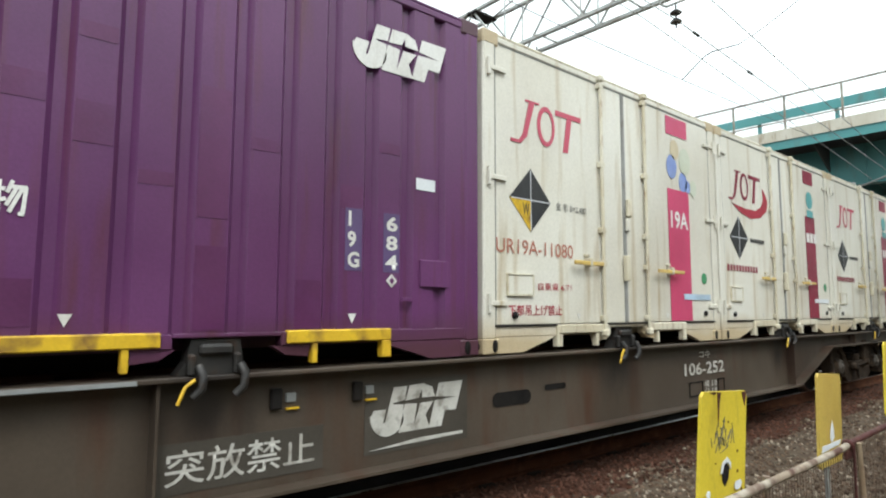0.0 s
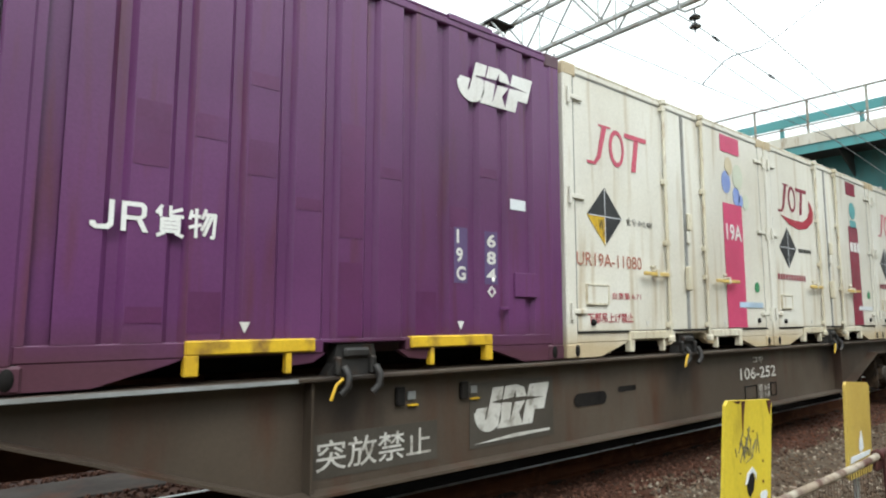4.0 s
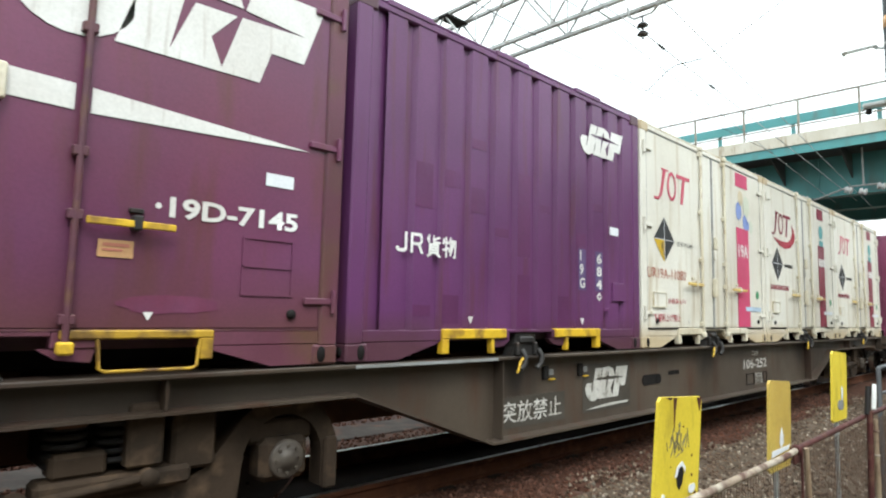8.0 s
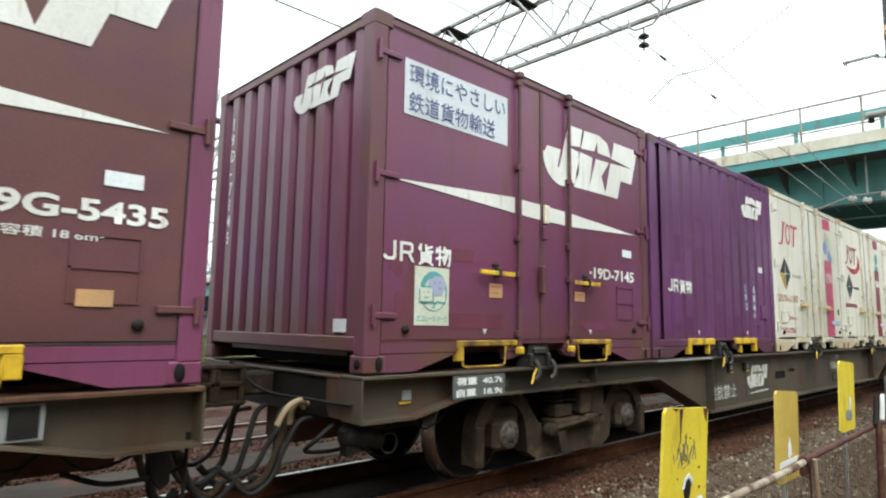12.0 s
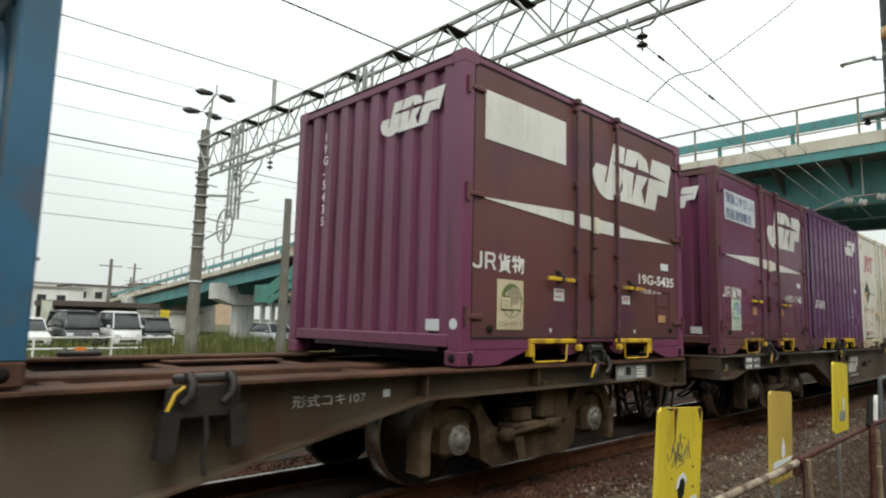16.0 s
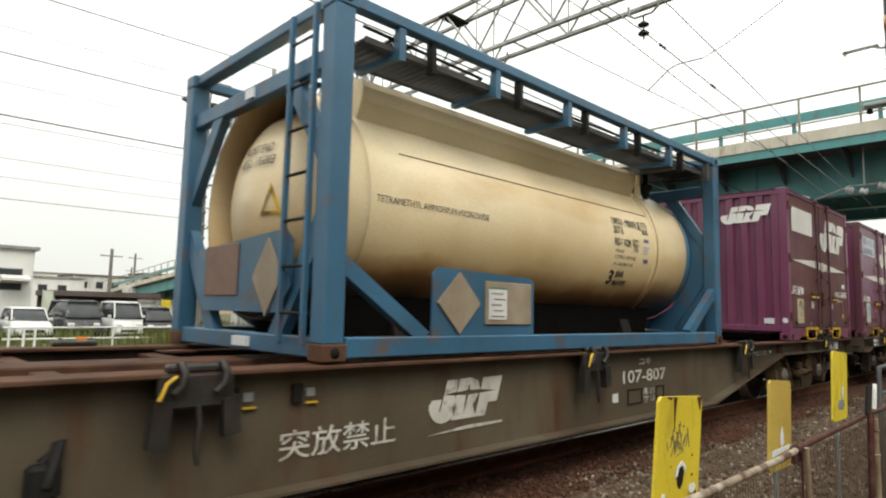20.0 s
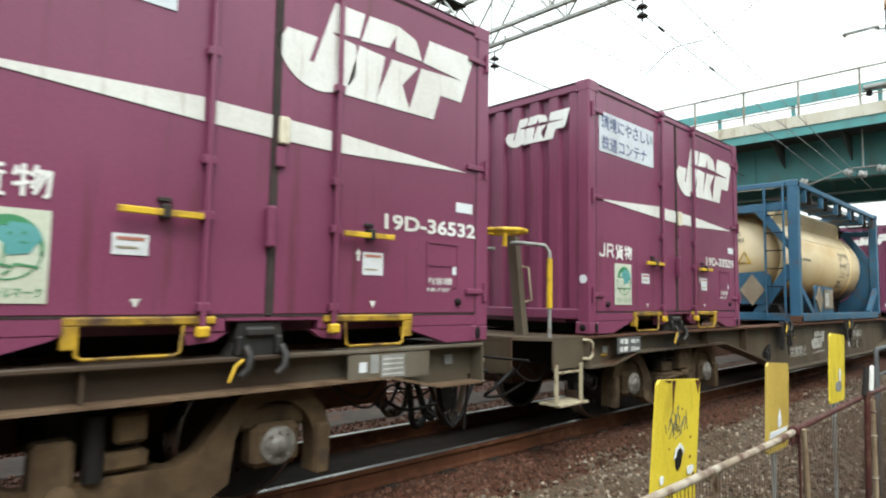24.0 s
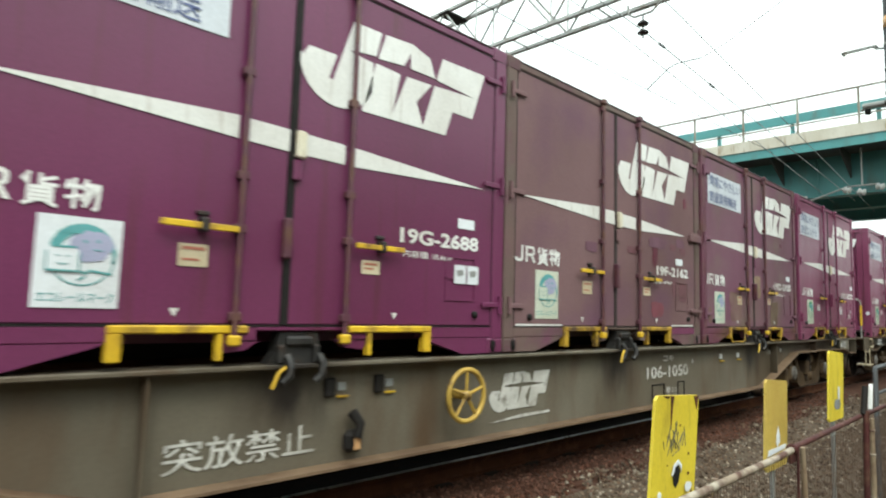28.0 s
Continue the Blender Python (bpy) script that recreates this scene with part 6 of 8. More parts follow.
def coupler(w, x, s, reach=0.52):
    """Automatic coupler and hoses at an end. s: -1 at the wagon's left end, 1 at its right."""
    h = reach - 0.22
    c = Solid().box(min(x, x + s * h), max(x, x + s * h), 1.13, 1.32, 0.78, 0.95, 0.02)
    part("coupler_shank", c, bogie_brown, w)
    xa, xb = sorted((x + s * (h - 0.01), x + s * reach))
    k = Solid().box(xa, xb, 1.02, 1.43, 0.73, 0.765, 0.01).box(xa, xb, 1.02, 1.43, 0.86, 0.90, 0.01).box(xa, xb, 1.02, 1.43, 0.985, 1.02, 0.01)
    k.box(xa, xa + 0.045, 1.02, 1.43, 0.76, 0.99, 0.01).box(xb - 0.045, xb, 1.02, 1.43, 0.76, 0.99, 0.01).box(xa + 0.03, xb - 0.03, 1.06, 1.40, 0.75, 1.0)
    part("coupler_head", k, bogie_brown, w, "rusty coupler head with square pockets")
    for y, z, dx, lean, r in ((0.74, 0.74, 0.06, 0.26, 0.026), (0.94, 0.70, 0.02, 0.10, 0.030), (1.04, 0.72, 0.16, 0.22, 0.022), (1.50, 0.70, 0.10, 0.16, 0.026)):
        pts = [(x + s * (dx - 0.04), y, z), (x + s * (dx + 0.03), y, z - 0.06), (x + s * (dx + 0.02 + lean * 0.4), y - 0.02, z - 0.28), (x + s * (dx + lean * 0.8), y - 0.02, z - 0.46), (x + s * (dx + lean + 0.07), y, z - 0.52), (x + s * (dx + lean + 0.14), y, z - 0.46)]
        part("hose", Solid().tube(bend(pts), r, 8), bogie_brown if r == 0.026 else rubber, w, "thick grimy rubber brake hose")
    for y, z, sag, r in ((0.62, 0.66, 0.46, 0.017), (0.86, 0.60, 0.34, 0.021), (1.60, 0.62, 0.40, 0.019)):
        pts = [(x - s * 0.05, y, z), (x + s * 0.08, y, z - 0.02), (x + s * 0.17, y + 0.02, z - sag * 0.4), (x + s * 0.25, y + 0.04, z - sag * 0.82), (x + s * (0.30 + reach * 0.18), y + 0.05, z - sag), (x + s * reach * 0.98, y + 0.05, z - sag * 0.80), (x + s * reach, y + 0.05, z - sag * 0.72)]
        part("hose", Solid().tube(bend(pts), r, 8), rubber, w, "black rubber brake hose")
    for y, z, e in ((0.34, 0.63, 0.0), (0.55, 0.66, 0.12)):
        pts = [(x - s * (1.15 - e), y, z + 0.10), (x - s * (1.02 - e), y, z - 0.03), (x - s * (0.82 - e), y, z - 0.09), (x - s * (0.62 - e), y, z + 0.05), (x - s * (0.45 - e), y, z - 0.06), (x - s * (0.25 - e), y, z - 0.03), (x - s * 0.08, y, z + 0.08)]
        part("looped_hose", Solid().tube(bend(pts), 0.009, 6), rubber, w, "black hose looped under the wagon's end")
    if s > 0:
        br = Solid().prism([(x - s * 0.16, 0.70), (x - s * 0.04, 0.70), (x - s * 0.03, 0.46), (x - s * 0.08, 0.42), (x - s * 0.13, 0.50)], 0.30, 0.36)
        part("hose_bracket", br, iron_dark, w, "dark hanging bracket")
        part("pin_lifter", Solid().tube(bend([(x - s * 0.02, 0.12, 0.74), (x - s * 0.01, 0.16, 0.50), (x - s * 0.01, 0.18, 0.30)]), 0.012, 6), iron_dark, w, "thin hanging rod")
    part("cock", Solid().tube(bend([(x + s * 0.02, 0.62, 0.76), (x + s * 0.10, 0.60, 0.79), (x + s * 0.18, 0.62, 0.74), (x + s * 0.24, 0.64, 0.63)]), 0.022, 8), hose_tan, w, "tan angle cock")
    part("cock", Solid().tube(bend([(x + s * 0.0, 0.70, 0.72), (x + s * 0.05, 0.68, 0.77), (x + s * 0.10, 0.68, 0.72), (x + s * 0.11, 0.70, 0.62)]), 0.020, 8), hose_tan, w, "tan angle cock")
    part("uncoupling_lever", Solid().tube(bend([(x + s * 0.03, 0.08, 0.80), (x + s * 0.05, 0.5, 0.80), (x + s * 0.2, 0.95, 0.84), (x + s * 0.38, 1.1, 1.04)]), 0.013, 6), iron_dark, w)
    part("air_pipe", Solid().tube(bend([(x - s * 0.1, 0.35, 0.70), (x + s * 0.08, 0.40, 0.55), (x + s * 0.06, 0.55, 0.45), (x - s * 0.25, 0.6, 0.42), (x - s * 0.5, 0.55, 0.52)]), 0.016, 6), rubber, w)


def wagon(u, label, sill, number, loaded, left=0.0, reach=(0.52, 0.52)):
    w = rolling("flat_wagon", label, "flat wagon", u, 0.0, "container wagons")
    # where the belly begins and ends, from the left end to the right end
    a0, a1, b0, b1, zb = {"107-807": (3.25, 5.75, 12.25, 14.9, 0.28), "106-1050": (3.2, 4.75, 13.6, 15.15, 0.345)}.get(number, (3.93, 5.25, WL - 5.25, WL - 3.93, 0.33))
    low = [(0, 0.70), (0.45, 0.70), (0.92, 0.80), (a0, 0.80), (a1, zb), (b0, zb), (b1, 0.80), (WL - 0.92, 0.80), (WL - 0.45, 0.70), (WL, 0.70)]
    for k in (0, 1):
        ya = SILL if k == 0 else 2.45 - SILL - 0.02
        yf = LIP if k == 0 else 2.45 - LIP - 0.24
        part("side_sill", Solid().prism(low + [(WL, 0.958), (0, 0.958)], ya, ya + 0.02), sill, w, "weathered fish-bellied side sill")
        part("deck_edge", Solid().box(-0.01, WL + 0.01, yf, yf + 0.24, 0.96, 0.988, 0.006), deck_rust if number == "107-807" else sill, w, "rust-edged top flange")
        fl = Solid()
        for (xa, za), (xb, ze) in zip(low[:-1], low[1:]):
            fl.prism([(xa, za - 0.018), (xb, ze - 0.018), (xb, ze), (xa, za)], yf, yf + 0.24)
        part("bottom_flange", fl, flange_tan if number == "106-1050" else sill, w)
    left_ribs = {"107-807": (2.75, 4.05), "106-1050": (2.75, 4.82)}.get(number, (2.75, 5.39))
    for x in left_ribs + tuple(WL - q for q in left_ribs):
        za = max(zb, min(0.80, 0.80 - (x - a0) * (0.80 - zb) / (a1 - a0), 0.80)) if x < WL / 2 else max(zb, min(0.80, 0.80 - (b1 - x) * (0.80 - zb) / (b1 - b0)))
        za += 0.004
        part("stiffener", Solid().box(x - 0.008, x + 0.008, LIP + 0.03, SILL, za, 0.958), sill, w)
    part("centre_sill", Solid().box(0.1, WL - 0.1, 1.02, 1.43, 0.42, 0.955, 0.01), deck_rust, w)
    slot = [i * 3.81 + 1.8575 for i in range(5)]
    for xs in slot:
        for x in (xs - 1.62, xs - 0.5, xs + 0.5, xs + 1.62):
            part("cross_member", Solid().box(x - 0.07, x + 0.07, SILL + 0.024, 2.45 - SILL - 0.024, 0.74, 0.93, 0.008), deck_rust, w)
        for a, b in ((-1.6, -0.55), (0.55, 1.6)):
            part("deck_plate", Solid().box(xs + a, xs + b, SILL + 0.12, 0.46, 0.945, 0.957), deck_rust, w)
            part("deck_plate", Solid().box(xs + a, xs + b, 1.99, 2.45 - SILL - 0.12, 0.945, 0.957), deck_rust, w)
        # centre clamp that grips the container
        for k in (0, 1):
            sg, ym = (-1, 0.0) if k == 0 else (1, 2.45)
            yy = lambda a, b: (min(ym - sg * a, ym - sg * b), max(ym - sg * a, ym - sg * b))
            if loaded(xs):
                b = Solid().prism([(xs - 0.20, 0.99), (xs + 0.20, 0.99), (xs + 0.15, 1.06), (xs + 0.13, 1.172), (xs - 0.13, 1.172), (xs - 0.15, 1.06)], *yy(0.03, 0.12))
                b.box(xs - 0.09, xs + 0.09, *yy(0.0, 0.04), 1.09, 1.15, 0.015)
                b.box(xs - 0.15, xs - 0.11, *yy(-0.01, 0.05), 0.99, 1.10, 0.01)
                b.box(xs + 0.09, xs + 0.13, *yy(-0.01, 0.05), 0.99, 1.10, 0.01)
            else:
                b = Solid().box(xs - 0.20, xs + 0.20, *yy(-0.01, 0.05), 0.80, 0.985, 0.015)
                b.prism([(xs - 0.24, 0.62), (xs - 0.15, 0.60), (xs - 0.13, 0.84), (xs - 0.22, 0.86)], *yy(-0.03, 0.04))
                b.prism([(xs + 0.24, 0.66), (xs + 0.15, 0.64), (xs + 0.13, 0.84), (xs + 0.22, 0.86)], *yy(-0.03, 0.04))
                b.tube([(xs, ym + sg * 0.02, 0.82), (xs + 0.01, ym + sg * 0.03, 0.72), (xs - 0.005, ym + sg * 0.03, 0.6), (xs + 0.01, ym + sg * 0.03, 0.52)], 0.014, 6)
                b.box(xs - 0.16, xs + 0.16, *yy(-0.01, 0.06), 0.986, 1.03, 0.012)
            for dx in (-0.10, 0.12):
                b.tube([(xs + dx, ym + sg * 0.01, 1.04), (xs + dx + 0.015, ym + sg * 0.04, 0.99), (xs + dx + 0.01, ym + sg * 0.045, 0.93), (xs + dx - 0.03, ym + sg * 0.03, 0.885)], 0.024, 8)
            cl = part("container_clamp", b, clamp_grey, w, "black container clamp" if loaded(xs) else "black folded container clamp")
            if k == 0:
                part("clamp_lever", Solid().tube([(xs - 0.13, -0.05, 0.975), (xs - 0.18, -0.065, 0.945), (xs - 0.215, -0.065, 0.86)], 0.010, 6), yellow, cl, "yellow clamp lever")
    for x in (-0.012, WL - 0.002):
        part("end_plate", Solid().prism_x([(LIP + 0.004, 0.684), (0.36, 0.70), (0.40, 0.78), (0.40, 0.957), (LIP + 0.004, 0.957)], x, x + 0.014), sill, w, "upright plate that closes the sill's end")
    for x in (0.0, WL - 0.14):
        # near-black here paints the shade of the recess behind the end plate
        part("end_beam", Solid().box(x + 0.002, x + 0.138, 0.40, 2.05, 0.68, 0.955, 0.01), iron_dark, w)
        part("end_flange", Solid().box(x - 0.02, x + 0.16, 0.245, 2.205, 0.958, 0.98, 0.005), sill, w, "thin flange across the wagon's end")
    valve = Solid().lathe((0.02, 0.22, 0.60), (1, 0, -0.25), [(0, 0.02), (0.0, 0.075), (0.16, 0.085), (0.20, 0.06), (0.30, 0.06), (0.33, 0.0)], 14)
    valve.prism([(0.0, 0.62), (0.10, 0.69), (0.16, 0.69), (0.12, 0.48), (0.02, 0.46)], 0.18, 0.26)
    part("brake_valve", valve, iron_dark, w, "dark rounded brake valve under the sill's end")
    part("valve_loop", Solid().ring((0.40, 0.22, 0.50), (0, 1, 0), 0.07, 0.010, 18), rubber, w, "small loop of black hose")
    cast = {"106-1050": bogie_tan, "107-807": bogie_ochre}.get(number, bogie_brown)
    first = {"107-807": 2.08, "106-1050": 2.12}.get(number, 2.58)
    bogie(w, first, cast)
    bogie(w, first + 14.25, cast)
    coupler(w, left, -1, reach[0])
    coupler(w, WL, 1, reach[1])
    under = Solid().box(7.2, 8.6, 0.75, 1.7, 0.42, 0.75, 0.03)
    under.lathe((10.0, 1.0, 0.52), (1, 0, 0), [(0, 0.12), (0.05, 0.17), (0.9, 0.17), (0.95, 0.12)], 16)
    part("air_reservoir", under, iron_dark, w)
    y = SILL - 0.006
    for x in {"106-1050": (6.05, 6.447), "107-807": (6.01, 6.42)}.get(number, (6.15, 6.70)):
        part("marker_plate", Solid().box(x - 0.03, x + 0.03, y - 0.012, y + 0.005, 0.795, 0.845), plate_grey, w, "small pale marker plate")
        part("marker_tag", Solid().box(x - 0.03, x + 0.05, y - 0.018, y + 0.005, 0.752, 0.762), yellow, w)
        part("marker_bracket", Solid().box(x - 0.13, x - 0.06, y - 0.03, y + 0.005, 0.76, 0.88, 0.008), iron_dark, w, "dark bracket beside the marker")
    if number == "106-252":
        part("ring_mark", Solid().ring((1.53, y, 0.875), (0, 1, 0), 0.036, 0.004, 20), plate_grey, w)
        lettering("2", 1.515, 1.545, 0.855, 0.896, plate_grey, w, y - 0.002)
    part("marker_plate", Solid().box(0.42, 0.50, y - 0.01, y + 0.005, 0.80, 0.865), plate_grey, w, "small pale marker plate")
    part("marker_tag", Solid().box(0.40, 0.50, y - 0.008, y + 0.005, 0.775, 0.79), yellow, w)
    return w


def weight_plate(w, x0, x1, z0, z1, load, tare, ground=None):
    y = LIP - 0.006
    decal("weight_plate", [rect(x0, x1, z0, z1)], ground or plate_grey, w, y, "grey plate with white weights", 0.008)
    h = (z1 - z0) / 2
    for i, s in enumerate(("荷重  " + load, "自重  " + tare)):
        lettering(s, x0 + 0.03, x1 - 0.03, z1 - h * (i + 1) + 0.012, z1 - h * i - 0.012, white_mark, w, y - 0.004, 0.03)


def sill_marks(w, warn, sign, plate_no, number, frames, z0, patch_mat=None, height=0.157):
    """Stencilled warning, emblem and number on the near sill; all spans along the sill."""
    y = SILL - 0.004
    if patch_mat:
        decal("repaint_patch", [rect(warn[0] - 0.06, warn[1] + 0.06, 0.385, 0.64)], patch_mat, w, y, "darker repainted patch")
        decal("repaint_patch", [rect(sign[0] - 0.04, sign[1] + 0.05, 0.405, 0.86)], patch_mat, w, y, "darker repainted patch")
    lettering("突放禁止", *warn, 0.425, 0.605, stencil_white, w, y - 0.004, 0.007)
    emblem(*sign, 0.505, 0.825, stencil_white, w, y - 0.004)
    a, b = sign
    decal("emblem_swoosh", [[(a, 0.43), (b, 0.448), (b, 0.466), ((a + b) / 2, 0.466)]], stencil_white, w, y - 0.004)
    lettering(number, *plate_no, 0.628, 0.762, stencil_white, w, y - 0.004, 0.018)
    m = (plate_no[0] + plate_no[1]) / 2
    lettering("コキ", m - 0.125, m + 0.13, 0.808, 0.885, stencil_white, w, y - 0.004, 0.025)
    for a, b in frames:
        r = Solid()
        for q in (rect(a, b, z0 + height - 0.012, z0 + height), rect(a, b, z0, z0 + 0.012), rect(a, a + 0.012, z0 + 0.012, z0 + height - 0.012), rect(b - 0.012, b, z0 + 0.012, z0 + height - 0.012)):
            r.prism(q, y - 0.006, y)
        part("card_frame", r, iron_dark, w, "black empty card frame")
    lettering("積 5.0\n空 1.8", frames[0][1] + 0.04, frames[1][0] - 0.03, z0, z0 + 0.155, stencil_white, w, y - 0.004)


wagon_a = wagon(9.88, "grey-brown container flat wagon with white stencilling", sill_brown, "106-252", lambda x: True)
sill_marks(wagon_a, (5.465, 6.315), (6.71, 7.515), (10.745, 11.66), "106-252", ((10.84, 11.14), (11.50, 11.66)), 0.40, repaint_brown)
weight_plate(wagon_a, 0.80, 1.37, 0.79, 0.955, "40.7t", "18.9t", patch_slate)
# flat near-black shapes paint the shade inside the web's slots
for a, b, z, r in ((7.88, 8.21, 0.645, 0.055), (8.46, 8.69, 0.695, 0.024)):
    slot = decal("slot", [rect(a, b, z - r, z + r)], void_black, wagon_a, SILL - 0.006, "lightening slot, its inner shade painted near-black")
    for x in (a, b):
        decal("slot_end", [disc(x, z, r, 14)], void_black, slot, SILL - 0.009)
part("edge_tape", Solid().box(3.9, 5.28, LIP - 0.006, LIP - 0.0005, 0.963, 0.985), plate_grey, wagon_a, "grey-blue strip on the deck edge")

empty = lambda x: not 3.9 < x < 15.1
wagon_b = wagon(-10.11, "olive-grey container flat wagon, two bays empty", sill_olive, "107-807", empty, -0.80, (0.32, 0.52))
sill_marks(wagon_b, (6.225, 7.12), (7.43, 8.25), (10.185, 11.14), "107-807", ((10.285, 10.585), (10.905, 11.09)), 0.405)
decal("card", [rect(9.98, 10.09, 0.45, 0.54)], plate_white, wagon_b, SILL - 0.008, "small white card")
weight_plate(wagon_b, 0.50, 0.96, 0.80, 0.955, "40.7t", "18.6t", patch_slate)
decal("card", [rect(14.58, 14.64, 0.815, 0.865)], plate_white, wagon_b, SILL - 0.006)
lettering("形式コキ107", 13.88, 14.43, 0.79, 0.865, stencil_white, wagon_b, SILL - 0.008)
for nm, a, b in (("notice_plate", 17.50, 18.26),):
    decal(nm, [rect(a, b, 0.79, 0.95)], plate_grey, wagon_b, 0.041, "pale grey notice plate", 0.01)
    lettering("AI", a + 0.02, a + 0.12, 0.84, 0.91, white_mark, wagon_b, 0.035)
    for q in (rect(a + 0.18, a + 0.28, 0.84, 0.92), rect(a + 0.62, a + 0.74, 0.80, 0.94)):
        decal("plate_print", [q], iron_dark, wagon_b, 0.037)
    decal("plate_print", [rect(a + 0.40, a + 0.57, 0.81 + 0.032 * i, 0.83 + 0.032 * i) for i in range(4)], white_mark, wagon_b, 0.037)
lk = Solid().tube([(5.02, 0.10, 0.60), (5.07, 0.07, 0.70), (5.03, 0.06, 0.5)], 0.03, 6).box(4.95, 5.09, 0.05, 0.13, 0.44, 0.60, 0.02)
part("brake_box", lk, iron_dark, wagon_b)

wagon_c = wagon(-30.58, "pale grey container flat wagon with rusty seams", sill_grey, "106-1050", lambda x: True, 0.0, (0.52, 0.31))
sill_marks(wagon_c, (4.945, 5.86), (7.505, 8.325), (10.145, 11.182), "106-1050", ((10.262, 10.557), (10.898, 11.077)), 0.362, height=0.20)
decal("card", [rect(11.31, 11.335, 0.765, 0.81)], plate_white, wagon_c, SILL - 0.006)
decal("card", [rect(14.58, 14.64, 0.815, 0.865)], plate_white, wagon_c, SILL - 0.006)
lettering("形式コキ106", 13.95, 14.43, 0.79, 0.86, stencil_white, wagon_c, SILL - 0.008)
plate = decal("notice_plate", [rect(17.70, 18.40, 0.785, 0.955)], sill_grey, wagon_c, 0.002, "scuffed grey notice plate", 0.01)
decal("notice_card", [rect(17.785, 17.845, 0.84, 0.905)], plate_white, plate, -0.002, "white card")
decal("notice_card", [rect(17.875, 17.945, 0.83, 0.95)], pipe_grey, plate, -0.002, "faded grey card")
decal("notice_board", [rect(17.965, 18.17, 0.795, 0.945)], pipe_grey, plate, -0.002, "ruled weight table")
for i in range(4):
    decal("ruled_line", [rect(17.98, 18.155, 0.813 + 0.033 * i, 0.822 + 0.033 * i)], stencil_white, plate, -0.005)
part("marker_plate", Solid().box(18.66, 18.74, SILL - 0.016, SILL - 0.001, 0.83, 0.90), plate_grey, wagon_c, "small pale marker plate")
for x in (12.18, 12.78):
    part("marker_plate", Solid().box(x - 0.035, x + 0.035, SILL - 0.018, SILL - 0.001, 0.79, 0.85), plate_white, wagon_c, "small pale marker plate")
    part("marker_tag", Solid().box(x - 0.01, x + 0.09, SILL - 0.03, SILL - 0.001, 0.752, 0.764), yellow, wagon_c)
wheel = Solid().ring((7.09, -0.02, 0.70), (0, 1, 0), 0.19, 0.02, 28, 8)
for i in range(5):
    a = 2 * math.pi * i / 5 + 0.3
    wheel.rod((7.09, -0.02, 0.70), (7.09 + 0.19 * math.cos(a), -0.02, 0.70 + 0.19 * math.sin(a)), 0.013, 6)
wheel.lathe((7.09, 0.125, 0.70), (0, -1, 0), [(0, 0.035), (0.17, 0.035), (0.17, 0)], 12)
part("brake_handwheel", wheel, surf("handwheel_ochre", (0.50, 0.33, 0.06), (0.42, 0.27, 0.05), 6, 0.5, rust=RUST, amount=0.3), wagon_c, "ochre brake handwheel")
lk = Solid().tube([(6.11, 0.07, 0.66), (6.16, 0.04, 0.58), (6.14, 0.05, 0.5)], 0.035, 6).box(6.07, 6.21, 0.05, 0.13, 0.40, 0.54, 0.03)
part("brake_box", lk, iron_dark, wagon_c)
part("brake_tag", Solid().box(6.12, 6.17, 0.040, 0.050, 0.42, 0.52, 0.004), sticker_orange, wagon_c)

wagon(29.95, "grey-brown container flat wagon ahead under the bridge", sill_brown, "", lambda x: True)


